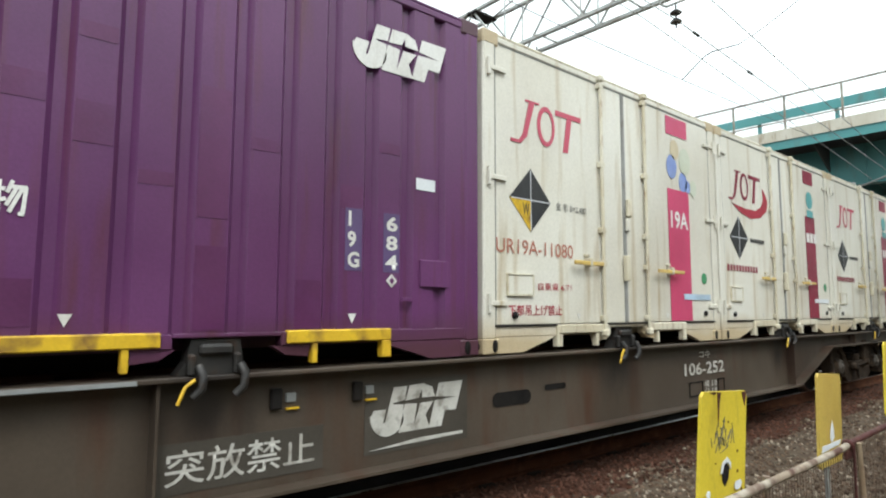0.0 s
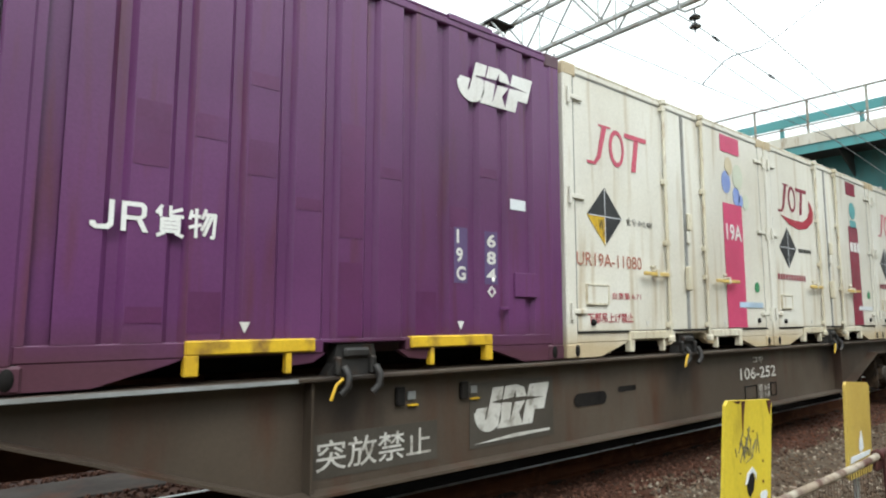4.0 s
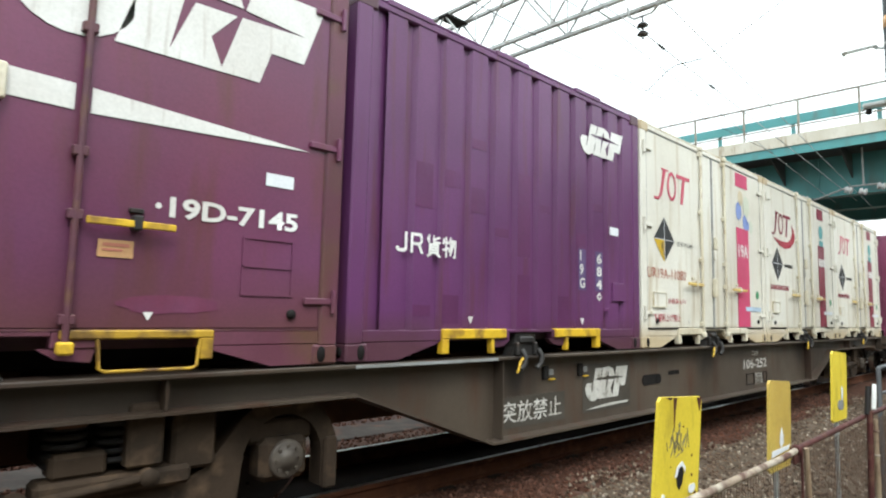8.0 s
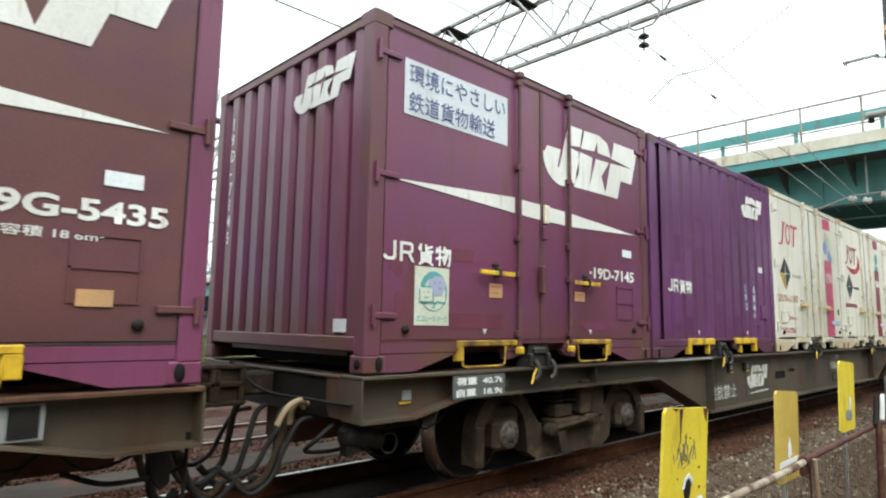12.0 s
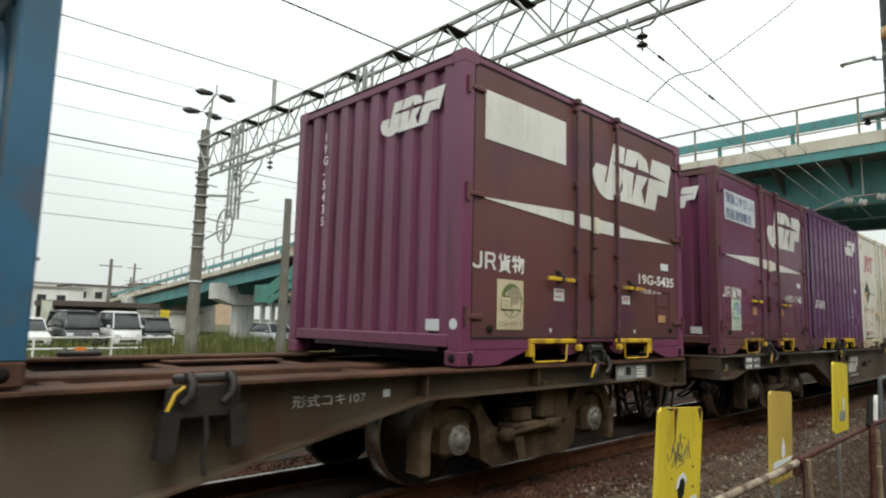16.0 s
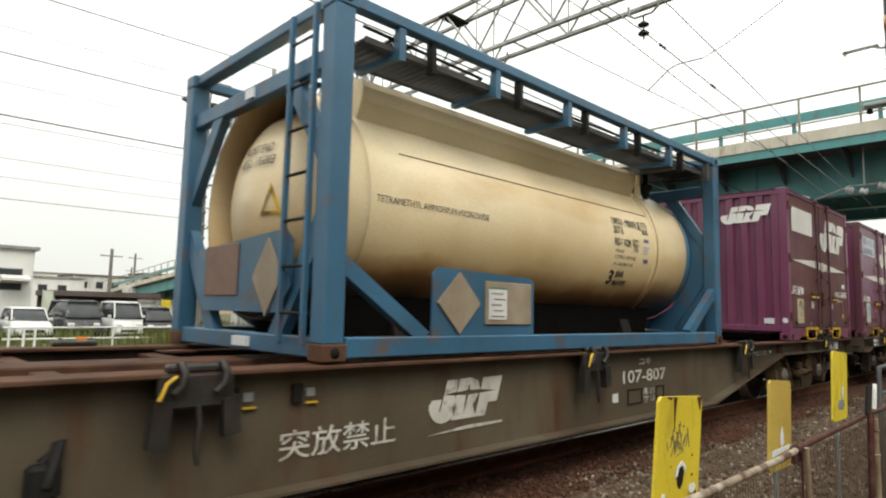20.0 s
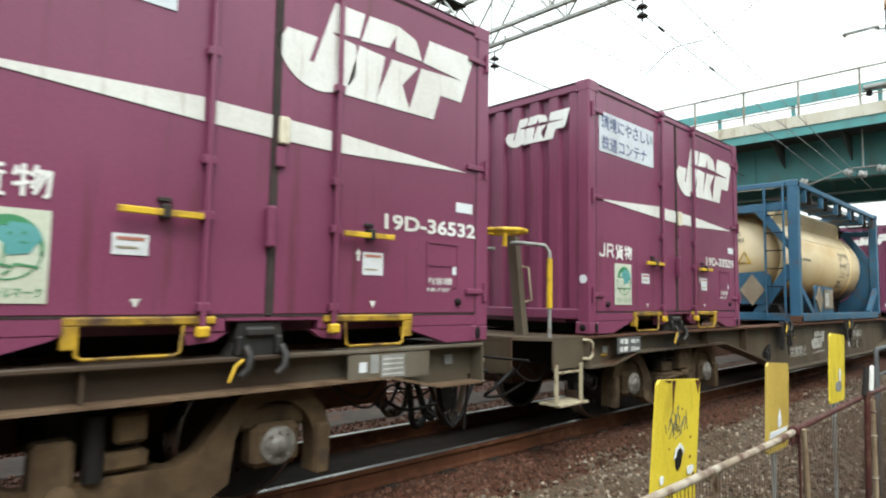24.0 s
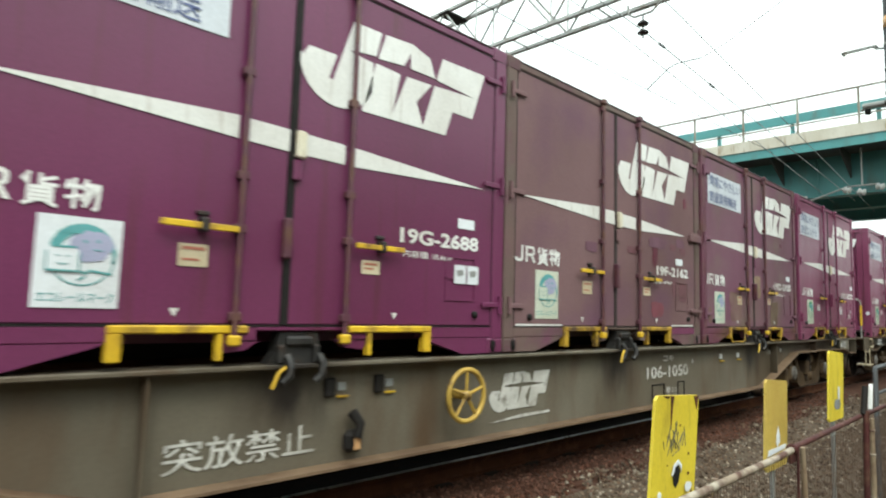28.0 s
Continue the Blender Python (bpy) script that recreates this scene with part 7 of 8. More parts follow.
def brake_platform(w):
    """The guard's platform with its brake column, at the left end."""
    E, OUT = -0.74, 0.055
    part("platform_deck", Solid().prism_z([(-0.50, OUT), (0.0, OUT), (0.0, 2.395), (-0.50, 2.395), (E, 2.1), (E, 0.35)], 0.955, 0.985), sill_olive, w)
    part("platform_side", Solid().box(-0.50, -0.002, OUT, OUT + 0.02, 0.70, 0.953), sill_olive, w)
    part("platform_side", Solid().box(-0.50, -0.002, 2.375, 2.395, 0.70, 0.953), sill_olive, w)
    part("platform_end", Solid().prism_x([(0.35, 0.953), (0.35, 0.66), (0.6, 0.64), (0.9, 0.80), (1.6, 0.80), (1.9, 0.64), (2.1, 0.66), (2.1, 0.953)], E, E + 0.02), sill_olive, w)
    part("brake_column", Solid().prism([(-0.435, 0.985), (-0.355, 0.985), (-0.50, 1.92), (-0.57, 1.92)], 0.45, 0.55), sill_grey, w, "leaning grey brake column")
    part("column_handle", Solid().tube([(-0.42, 0.44, 1.30), (-0.40, 0.38, 1.32), (-0.45, 0.38, 1.62), (-0.475, 0.44, 1.64)], 0.011, 6), step_cream, w, "thin grab bar on the column")
    hwl = Solid().ring((-0.66, 0.5, 1.96), (0, 0, 1), 0.20, 0.022, 28, 8)
    for i in range(5):
        a = 2 * math.pi * i / 5
        hwl.rod((-0.66, 0.5, 1.96), (-0.66 + 0.2 * math.cos(a), 0.5 + 0.2 * math.sin(a), 1.96), 0.014, 6)
    hwl.rod((-0.66, 0.5, 1.82), (-0.66, 0.5, 1.97), 0.025, 8)
    part("brake_handwheel", hwl, yellow, w, "yellow brake handwheel")
    X = E + 0.05
    for pts in ([(-0.50, 0.10, 0.98), (-0.50, 0.10, 1.76), (-0.52, 0.14, 1.82), (X, 0.30, 1.84), (X, 0.40, 1.84)],
                [(X, 0.60, 1.80), (X, 1.15, 1.80), (X, 1.2, 1.76), (X, 1.2, 0.98)],
                [(X, 1.45, 0.98), (X, 1.45, 1.90), (X, 1.5, 1.95), (X, 2.0, 1.95), (X, 2.05, 1.90), (X, 2.05, 0.98)],
                [(X, 1.45, 1.4), (X, 2.05, 1.4)]):
        part("handrail", Solid().tube(pts, 0.018, 8), pipe_grey, w, "bent grey handrail")
    part("rail_sleeve", Solid().rod((-0.50, 0.10, 1.25), (-0.50, 0.10, 1.70), 0.027, 10), yellow, w, "yellow sleeve on the handrail")
    part("grab_handle", Solid().tube([(-0.04, 0.05, 0.95), (0.0, 0.0, 0.95), (0.05, 0.0, 0.92), (0.05, 0.0, 0.80), (0.0, 0.0, 0.775), (-0.04, 0.05, 0.775)], 0.016, 8), step_cream, w, "cream grab handle")
    st = part("step", Solid().box(-0.50, -0.05, -0.02, 0.22, 0.375, 0.40, 0.006), step_cream, w, "cream hanging step")
    for x in (-0.50, -0.11):
        part("step_hanger", Solid().box(x, x + 0.055, OUT - 0.02, OUT - 0.002, 0.40, 0.74, 0.006), step_cream, st)
    part("step_bar", Solid().box(-0.445, -0.11, OUT - 0.015, OUT + 0.01, 0.66, 0.68), step_cream, st)


brake_platform(wagon_b)
tank_container(-3.69)


# ---- line-side fence and boards ----
def build_fence():
    yf, zr = 0.90, 0.765
    f = thing("chain_link_fence", "rusty low chain-link fence with a worn top pipe", "fence")
    part("top_rail", Solid().tube([(-3.0, yf, zr - 0.02), (2.2, yf, zr - 0.016), (2.9, yf, zr - 0.012), (3.05, yf, zr - 0.004)], 0.014, 10), fence_pipe, f, "top pipe with flaking paint")
    part("top_rail", Solid().tube([(3.055, yf, zr), (4.3, yf, zr + 0.02), (6.0, yf, zr + 0.022), (9.5, yf, zr + 0.0)], 0.0135, 10), fence_red, f, "dark red rusty top pipe")
    for x in (-2.2, -1.0, 0.2, 1.4, 2.3, 5.2, 6.2, 7.2, 8.2, 9.2):
        part("post", Solid().rod((x, yf + 0.03, -0.4), (x, yf + 0.03, zr - 0.008), 0.013, 8), fence_pipe, f, "worn fence post")
    part("post", Solid().rod((3.06, yf - 0.016, -0.4), (3.085, yf - 0.016, zr), 0.006, 8), fence_red, f, "thin rusty fence post")
    part("post", Solid().rod((3.26, yf - 0.02, -0.4), (3.135, yf - 0.02, zr), 0.012, 8), post_pale, f, "leaning pale fence post")
    tall = part("post", Solid().rod((4.48, yf - 0.022, -0.4), (4.455, yf - 0.022, zr - 0.005), 0.015, 10), post_pale, f, "pale jointed fence post")
    for z in (0.30, 0.55, 0.69):
        part("collar", Solid().ring((4.455 + (zr - z) * 0.021, yf - 0.022, z), (0, 0, 1), 0.015, 0.006, 12), fence_pipe, tall)
    part("joint", Solid().ring((3.06, yf, zr - 0.002), (1, 0, 0.1), 0.015, 0.010, 14).box(3.02, 3.10, yf - 0.008, yf + 0.008, zr - 0.06, zr - 0.01, 0.004), fence_red, f, "rusted pipe joint")
    w = Solid()
    step = 0.055
    n = int(11.5 / step)
    lo, hi = -0.3, zr - 0.02
    for i in range(n):
        x = -2.5 + i * step
        for s in (-1, 1):
            run = (hi - lo)
            pts = []
            m = 14
            for j in range(m):
                z = lo + run * j / (m - 1)
                off = 0.5 * step * (j % 2) * s
                pts.append(Vector((x + off, yf + 0.004 * s * (1 if j % 2 else -1), z)))
            if x > 0.8:
                for a, b in zip(pts[:-1], pts[1:]):
                    w.rod(a, b, 0.0016 if x < 3.06 else 0.0021, 3)
    part("mesh", w, mesh_wire, f, "sagging brown wire mesh")
    p = Solid().rod((4.20, yf - 0.025, -0.4), (4.30, yf - 0.03, 0.82), 0.016, 8)
    part("stake", p, fence_red, f, "dark rusty stake")
    part("stake_back", Solid().rod((4.29, yf - 0.02, 0.80), (4.342, yf - 0.02, 0.955), 0.016, 8), iron_dark, f, "dark stake top")
    part("stake_tip", Solid().prism([(4.322, 0.83), (4.340, 0.835), (4.372, 0.945), (4.368, 0.97), (4.352, 0.945)], yf - 0.055, yf - 0.036), white_mark, f, "white-painted stake tip")


def warning_board(x0, x1, z0, z1, y, mat, label, worn, lean):
    b = thing("warning_board", label, "warning board", group="yellow boards along the fence")
    c = 0.018
    tilt = lambda poly: [(x + (z - z1) * lean, z - 0.024 * (x - x0) / (x1 - x0) * (z - z0) / (z1 - z0)) for x, z in poly]
    plate = [(x0 + c, z0), (x1 - c, z0), (x1, z0 + c), (x1, z1 - c), (x1 - c, z1), (x0 + c, z1), (x0, z1 - c), (x0, z0 + c)]
    part("plate", Solid().prism(tilt(plate), y, y + 0.012), mat, b, "yellow sheet plate, scratched")
    xm = (x0 + x1) / 2
    xp = xm - lean * (z1 - z0) * 0.6
    part("post", Solid().rod((xp - 0.02, y + 0.026, -0.4), (xp, y + 0.026, z1 - 0.08), 0.0135, 8), galv, b, "thin grey post")
    if worn == 1:
        rnd = random.Random(3)
        sc = []
        for _ in range(24):
            a, z = xm - 0.01 + rnd.gauss(0, 0.045), z1 - 0.165 + rnd.gauss(0, 0.025)
            t, l = rnd.choice((rnd.uniform(-1.4, -0.7), rnd.uniform(-2.4, -1.7), rnd.uniform(0.3, 1.4))), rnd.uniform(0.015, 0.045)
            dx, dz = math.cos(t) * l, math.sin(t) * l
            nx, nz = -dz / l * 0.0011, dx / l * 0.0011
            sc.append([(a - dx + nx, z - dz + nz), (a + dx + nx, z + dz + nz), (a + dx - nx, z + dz - nz), (a - dx - nx, z - dz - nz)])
        for q in sc:
            decal("scratch", [tilt(q)], scratch_grey, b, y - 0.003)
        for q in ([(x0 + 0.115, z1 - 0.003), (x0 + 0.142, z1 - 0.003), (x0 + 0.134, z1 - 0.05), (x0 + 0.130, z1 - 0.13), (x0 + 0.122, z1 - 0.06)], [(x1 - 0.05, z1 - 0.004), (x1 - 0.01, z1 - 0.004), (x1 - 0.02, z1 - 0.06)], [(x0 + 0.05, z1 - 0.002), (x0 + 0.11, z1 - 0.002), (x0 + 0.09, z1 - 0.012)]):
            decal("rust_run", [tilt(q)], rust_mark, b, y - 0.003)
        decal("peeled_hole", [tilt([(xm - 0.018, 0.735), (xm - 0.008, 0.70), (xm + 0.012, 0.683), (xm + 0.038, 0.71), (xm + 0.042, 0.745), (xm + 0.022, 0.774), (xm - 0.006, 0.768)])], void_black, b, y - 0.003)
        for q in ([(xm - 0.035, 0.733), (xm - 0.022, 0.772), (xm + 0.018, 0.79), (xm + 0.05, 0.765), (xm + 0.047, 0.74), (xm + 0.036, 0.76), (xm + 0.018, 0.772), (xm - 0.008, 0.764), (xm - 0.018, 0.738)], blot(x1 - 0.07, 0.675, 0.027, 0.018, 3, 22, 0.2), blot(x0 + 0.06, 0.672, 0.015, 0.017, 5, 22, 0.1)):
            decal("peeled_edge", [tilt(q)], plate_white, b, y - 0.006)
        spots = [disc(rnd.uniform(x0 + 0.02, x1 - 0.02), rnd.uniform(z0, z1 - 0.05), rnd.uniform(0.003, 0.008), 6) for _ in range(10)]
        for q in spots:
            decal("chip", [tilt(q)], rust_mark, b, y - 0.003)
    elif worn == 2:
        decal("peeled_spot", [tilt([(xm - 0.005, z0 + 0.11), (xm + 0.035, z0 + 0.13), (xm + 0.03, z0 + 0.17), (xm + 0.01, z0 + 0.215), (xm - 0.015, z0 + 0.17), (xm - 0.02, z0 + 0.13)])], plate_white, b, y - 0.004, "white flaked spot")
        decal("peeled_edge", [tilt([(x0 + 0.02, z0 + 0.075), (x1 - 0.05, z0 + 0.09), (x1 - 0.03, z0 + 0.112), (x0 + 0.03, z0 + 0.105)])], plate_white, b, y - 0.004, "white flaked strip")
    else:
        decal("peeled_spot", [tilt(blot(xm + 0.01, z0 + 0.10, 0.07, 0.032, 2))], plate_grey, b, y - 0.003, "grey flaked spot")
        decal("peeled_spot", [tilt(blot(xm + 0.03, z0 + 0.17, 0.02, 0.045, 4))], plate_white, b, y - 0.006, "white flaked spot")
    return b


build_fence()
YB = 1.10
warning_board(2.20, 2.57, 0.50, 1.035, YB, board_yellow, "scratched yellow warning board with a torn hole, on a thin post", 1, 0.145)
warning_board(3.367, 3.692, 0.575, 1.028, YB, board_ochre, "faded ochre warning board peeling at the foot", 2, 0.075)
warning_board(4.525, 4.86, 0.70, 1.143, YB, board_yellow, "yellow warning board with white flaking spots", 3, 0.11)
gt = thing("barrier_frame", "small grey-green pipe frame beside the fence", "barrier")
part("pipe_frame", Solid().tube([(6.1, 1.16, -0.4), (6.1, 1.16, 0.955), (6.115, 1.16, 0.96), (7.235, 1.16, 0.98), (7.25, 1.16, 0.965), (7.25, 1.16, -0.4)], 0.018, 8), pole_grey, gt)
part("mid_bar", Solid().rod((6.1, 1.16, 0.75), (7.25, 1.16, 0.77), 0.013, 8), pole_grey, gt)


# ---- lamp pole beside the fence ----
def build_lamp_pole():
    px, py = 12.45, 1.90
    p = thing("utility_pole", "dark grey concrete pole with bands and a lit street lamp", "utility pole", (px, py, 0))
    part("shaft", Solid().lathe((0, 0, -0.5), (0, 0, 1), [(0, 0.185), (11, 0.135)], 24), pole_grey, p)
    for z, mat, h in ((3.0, galv, 0.03), (2.75, galv, 0.03), (4.55, galv, 0.035), (5.05, galv, 0.06), (5.2, pole_concrete, 0.05), (5.62, galv, 0.03), (6.05, galv, 0.04), (6.35, sticker_orange, 0.2), (4.3, pole_concrete, 0.02)):
        r = 0.185 - 0.05 * (z + 0.5) / 11
        part("band", Solid().lathe((0, 0, z), (0, 0, 1), [(0, r), (0, r + 0.008), (h, r + 0.008), (h, r)], 24), mat, p)
    arm = part("lamp_arm", Solid().tube([(0, 0.13, 6.02), (0, 0.25, 6.05), (0, 0.35, 6.04)], 0.02, 8), galv, p)
    part("lamp_body", Solid().box(-0.09, 0.09, 0.24, 0.78, 6.05, 6.11, 0.03), galv, p)
    part("lamp_glass", Solid().box(-0.07, 0.07, 0.27, 0.74, 5.93, 6.05, 0.04), lamp_glow, p, "glowing white lamp glass")
    part("camera_bracket", Solid().tube([(0, 0.1, 5.0), (0, 0.3, 5.03), (0, 0.52, 5.0)], 0.022, 8), galv, p)
    part("floodlight", Solid().box(-0.08, 0.08, 0.15, 0.50, 5.02, 5.10, 0.02), galv, p)
    part("floodlight_lens", Solid().lathe((0, 0.42, 4.92), (0, 0, -1), [(-0.08, 0.04), (0, 0.05), (0.02, 0.0)], 12), iron_dark, p)


build_lamp_pole()


# ---- overhead gantry ----
GX, GZB, GZT = 9.5, 6.77, 8.08
PY = 23.3


def concrete_pole(name, x, y, z0, z1, r0, r1, label):
    p = thing(name, label, "pole", (x, y, 0))
    part("shaft", Solid().lathe((0, 0, z0), (0, 0, 1), [(0, r0), (z1 - z0, r1)], 16), pole_concrete, p)
    return p


def insulator(s, x, y, z, n=2, r=0.085, gap=0.12):
    s.rod((x, y, z + 0.12), (x, y, z - gap * n), 0.015, 6)
    for i in range(n):
        s.lathe((x, y, z - i * gap), (0, 0, -1), [(0, 0.02), (0.02, r * 0.6), (0.06, r), (0.075, r * 0.9), (0.075, 0.02)], 14)


def build_gantry():
    g = thing("catenary_gantry", "grey lattice gantry beam spanning the tracks", "gantry")
    y0, y1 = -6.0, PY
    for dx in (-0.28, 0.28):
        part("top_chord", Solid().box(GX + dx - 0.04, GX + dx + 0.04, y0, y1, GZT - 0.08, GZT, 0.01), galv, g)
        part("bottom_chord", Solid().box(GX + dx - 0.04, GX + dx + 0.04, y0, y1, GZB, GZB + 0.08, 0.01), galv, g)
    n = 15
    for i in range(n):
        a, b = y0 + (y1 - y0) * i / n, y0 + (y1 - y0) * (i + 1) / n
        for dx in (-0.28, 0.28):
            w = Solid().rod((GX + dx, a, GZT - 0.04), (GX + dx, (a + b) / 2, GZB + 0.04), 0.024, 6).rod((GX + dx, (a + b) / 2, GZB + 0.04), (GX + dx, b, GZT - 0.04), 0.024, 6)
            w.rod((GX + dx, (a + b) / 2, GZB + 0.04), (GX + dx, (a + b) / 2, GZT - 0.04), 0.016, 6)
            part("lattice_bar", w, galv, g)
        part("cross_bar", Solid().rod((GX - 0.28, a, GZT - 0.04), (GX + 0.28, b, GZT - 0.04), 0.02, 6), galv, g)
        part("cross_bar", Solid().rod((GX - 0.28, a, GZB + 0.04), (GX + 0.28, a, GZB + 0.04), 0.02, 6), galv, g)
        part("joint_plate", Solid().box(GX - 0.34, GX + 0.34, a - 0.16, a + 0.16, GZT - 0.10, GZT - 0.04, 0.01), iron_dark, g, "dark joint plate")
    # brackets with insulators below the beam
    for y in (4.96, 8.3, 15.2, 18.0, 20.5):
        h = Solid().tube([(GX, y - 0.28, GZB), (GX, y - 0.28, GZB - 0.16), (GX, y - 0.16, GZB - 0.25), (GX, y + 0.16, GZB - 0.25), (GX, y + 0.28, GZB - 0.16), (GX, y + 0.28, GZB)], 0.022, 6)
        part("hanger", h, galv, g)
        s = Solid()
        insulator(s, GX, y, GZB - 0.36, 2, 0.10, 0.16)
        part("insulator", s, insul, g, "dark disc insulator")
    part("wire_post", Solid().box(GX - 0.05, GX + 0.05, 17.95, 18.05, GZT, 9.16), galv, g)
    # drop column with a registration arm over each far track
    for y in (13.0, 5.9 + 14.6):
        d = Solid()
        for dx in (-0.14, 0.14):
            for dy in (-0.14, 0.14):
                d.box(GX + dx - 0.03, GX + dx + 0.03, y + dy - 0.03, y + dy + 0.03, 4.75, GZT + 0.1)
        for i in range(8):
            z = 4.8 + i * 0.42
            d.rod((GX - 0.14, y - 0.14, z), (GX - 0.14, y + 0.14, z + 0.4), 0.015, 5).rod((GX - 0.14, y + 0.14, z), (GX + 0.14, y + 0.14, z + 0.4), 0.015, 5)
            d.rod((GX - 0.14, y - 0.14, z), (GX + 0.14, y - 0.14, z + 0.4), 0.015, 5)
        part("drop_column", d, galv, g, "lattice drop column")
        arm = Solid().tube([(GX, y - 0.2, 6.25), (GX, y - 1.6, 6.6), (GX, y - 1.95, 6.62), (GX, y - 1.9, 6.4), (GX, y - 1.2, 5.85), (GX, y - 0.6, 5.7), (GX, y - 0.2, 5.35)], 0.028, 6)
        arm.tube([(GX, y - 0.4, 5.75), (GX, y - 1.0, 6.35)], 0.022, 6).tube([(GX, y - 0.55, 5.65), (GX, y - 0.9, 5.62), (GX, y - 1.5, 5.5)], 0.016, 6)
        part("registration_arm", arm, galv, g, "bent contact-wire arm")
        s = Solid()
        for yy, zz in ((y - 0.3, 6.27), (y - 0.35, 5.45)):
            s.lathe((GX, yy, zz), (0, -1, 0.15), [(0, 0.03), (0.02, 0.07), (0.06, 0.07), (0.08, 0.05), (0.1, 0.07), (0.14, 0.07), (0.16, 0.03)], 12)
        part("insulator", s, porcelain, g)
    s = Solid()
    for z in (5.2, 5.8):
        s.rod((GX, 18.6, z), (GX, 21.2, z + 0.1), 0.02, 6)
    part("strut", s, galv, g)
    p = concrete_pole("catenary_pole", GX, PY, -0.5, 8.55, 0.24, 0.17, "weathered concrete catenary pole with clamps and arms")
    for i, z in enumerate((7.9, 7.4, 6.6, 6.3, 5.9, 5.5, 4.9, 4.4, 3.9, 2.6)):
        part("clamp", Solid().lathe((0, 0, z), (0, 0, 1), [(0, 0.19), (0, 0.25), (0.07, 0.25), (0.07, 0.19)], 14), galv if z != 2.6 else plate_white, p)
    a = Solid()
    a.rod((0.05, -0.1, 8.4), (0.05, -0.35, 9.9), 0.03, 6).rod((0.05, 0.1, 8.4), (0.05, -0.1, 9.5), 0.03, 6).rod((0.0, 0.35, 9.5), (0.0, -0.75, 9.85), 0.035, 6).rod((0.0, -0.75, 9.85), (0.0, -0.75, 10.2), 0.03, 6)
    part("top_bracket", a, galv, p)
    for y, z, d in ((0.45, 9.4, 1), (-0.7, 9.85, 1), (0.45, 9.4, -1), (-0.7, 9.85, -1)):
        s = Solid().lathe((0, y, z), (d, 0.0, -0.1), [(0.1, 0.03), (0.2, 0.10), (0.32, 0.10), (0.55, 0.14), (0.62, 0.12), (0.8, 0.03)], 12)
        part("strain_insulator", s, insul, p, "dark strain insulator")
    b = Solid().ring((0.1, -2.0, 4.6), (1, 0, 0), 0.62, 0.03, 28, 6)
    for i in range(4):
        e = math.pi * i / 4
        b.rod((0.1, -2.0 + 0.62 * math.cos(e), 4.6 + 0.62 * math.sin(e)), (0.1, -2.0 - 0.62 * math.cos(e), 4.6 - 0.62 * math.sin(e)), 0.018, 5)
    b.rod((0.1, -2.0, 4.6), (0.1, -2.0, 3.4), 0.05, 6).rod((0.05, -0.2, 4.2), (0.1, -2.0, 4.5), 0.03, 6).rod((0.05, -0.2, 5.1), (0.1, -2.0, 4.7), 0.03, 6)
    part("tension_wheel", b, galv, p, "spoked wire-tension wheel")
    ar = Solid().rod((0, -0.2, 5.95), (0, -2.6, 5.6), 0.05, 6).rod((0, -0.2, 6.4), (0, -1.4, 6.1), 0.025, 6).rod((0.1, 0.2, 4.2), (0.1, -0.9, 3.0), 0.03, 6)
    part("side_arm", ar, galv, p)


build_gantry()
concrete_pole("line_side_pole", 13.2, 23.2, -0.5, 6.4, 0.2, 0.15, "weathered concrete pole beyond the tracks")


# ---- wires ----
def wire(a, b, sag, r, mat, label="overhead wire", n=24, sleeves=()):
    a, b = Vector(a), Vector(b)
    pts = [a.lerp(b, i / n) - Vector((0, 0, 4 * sag * (i / n) * (1 - i / n))) for i in range(n + 1)]
    t = thing("overhead_wire", label, "wire", group="overhead wires")
    part("strand", Solid().tube(pts, r, 5), mat, t)
    for f in sleeves:
        p = a.lerp(b, f) - Vector((0, 0, 4 * sag * f * (1 - f)))
        d = (b - a).normalized()
        part("sleeve", Solid().rod(p - d * 0.10, p + d * 0.10, r * 2.6, 6), wire_dark, t)
    return t


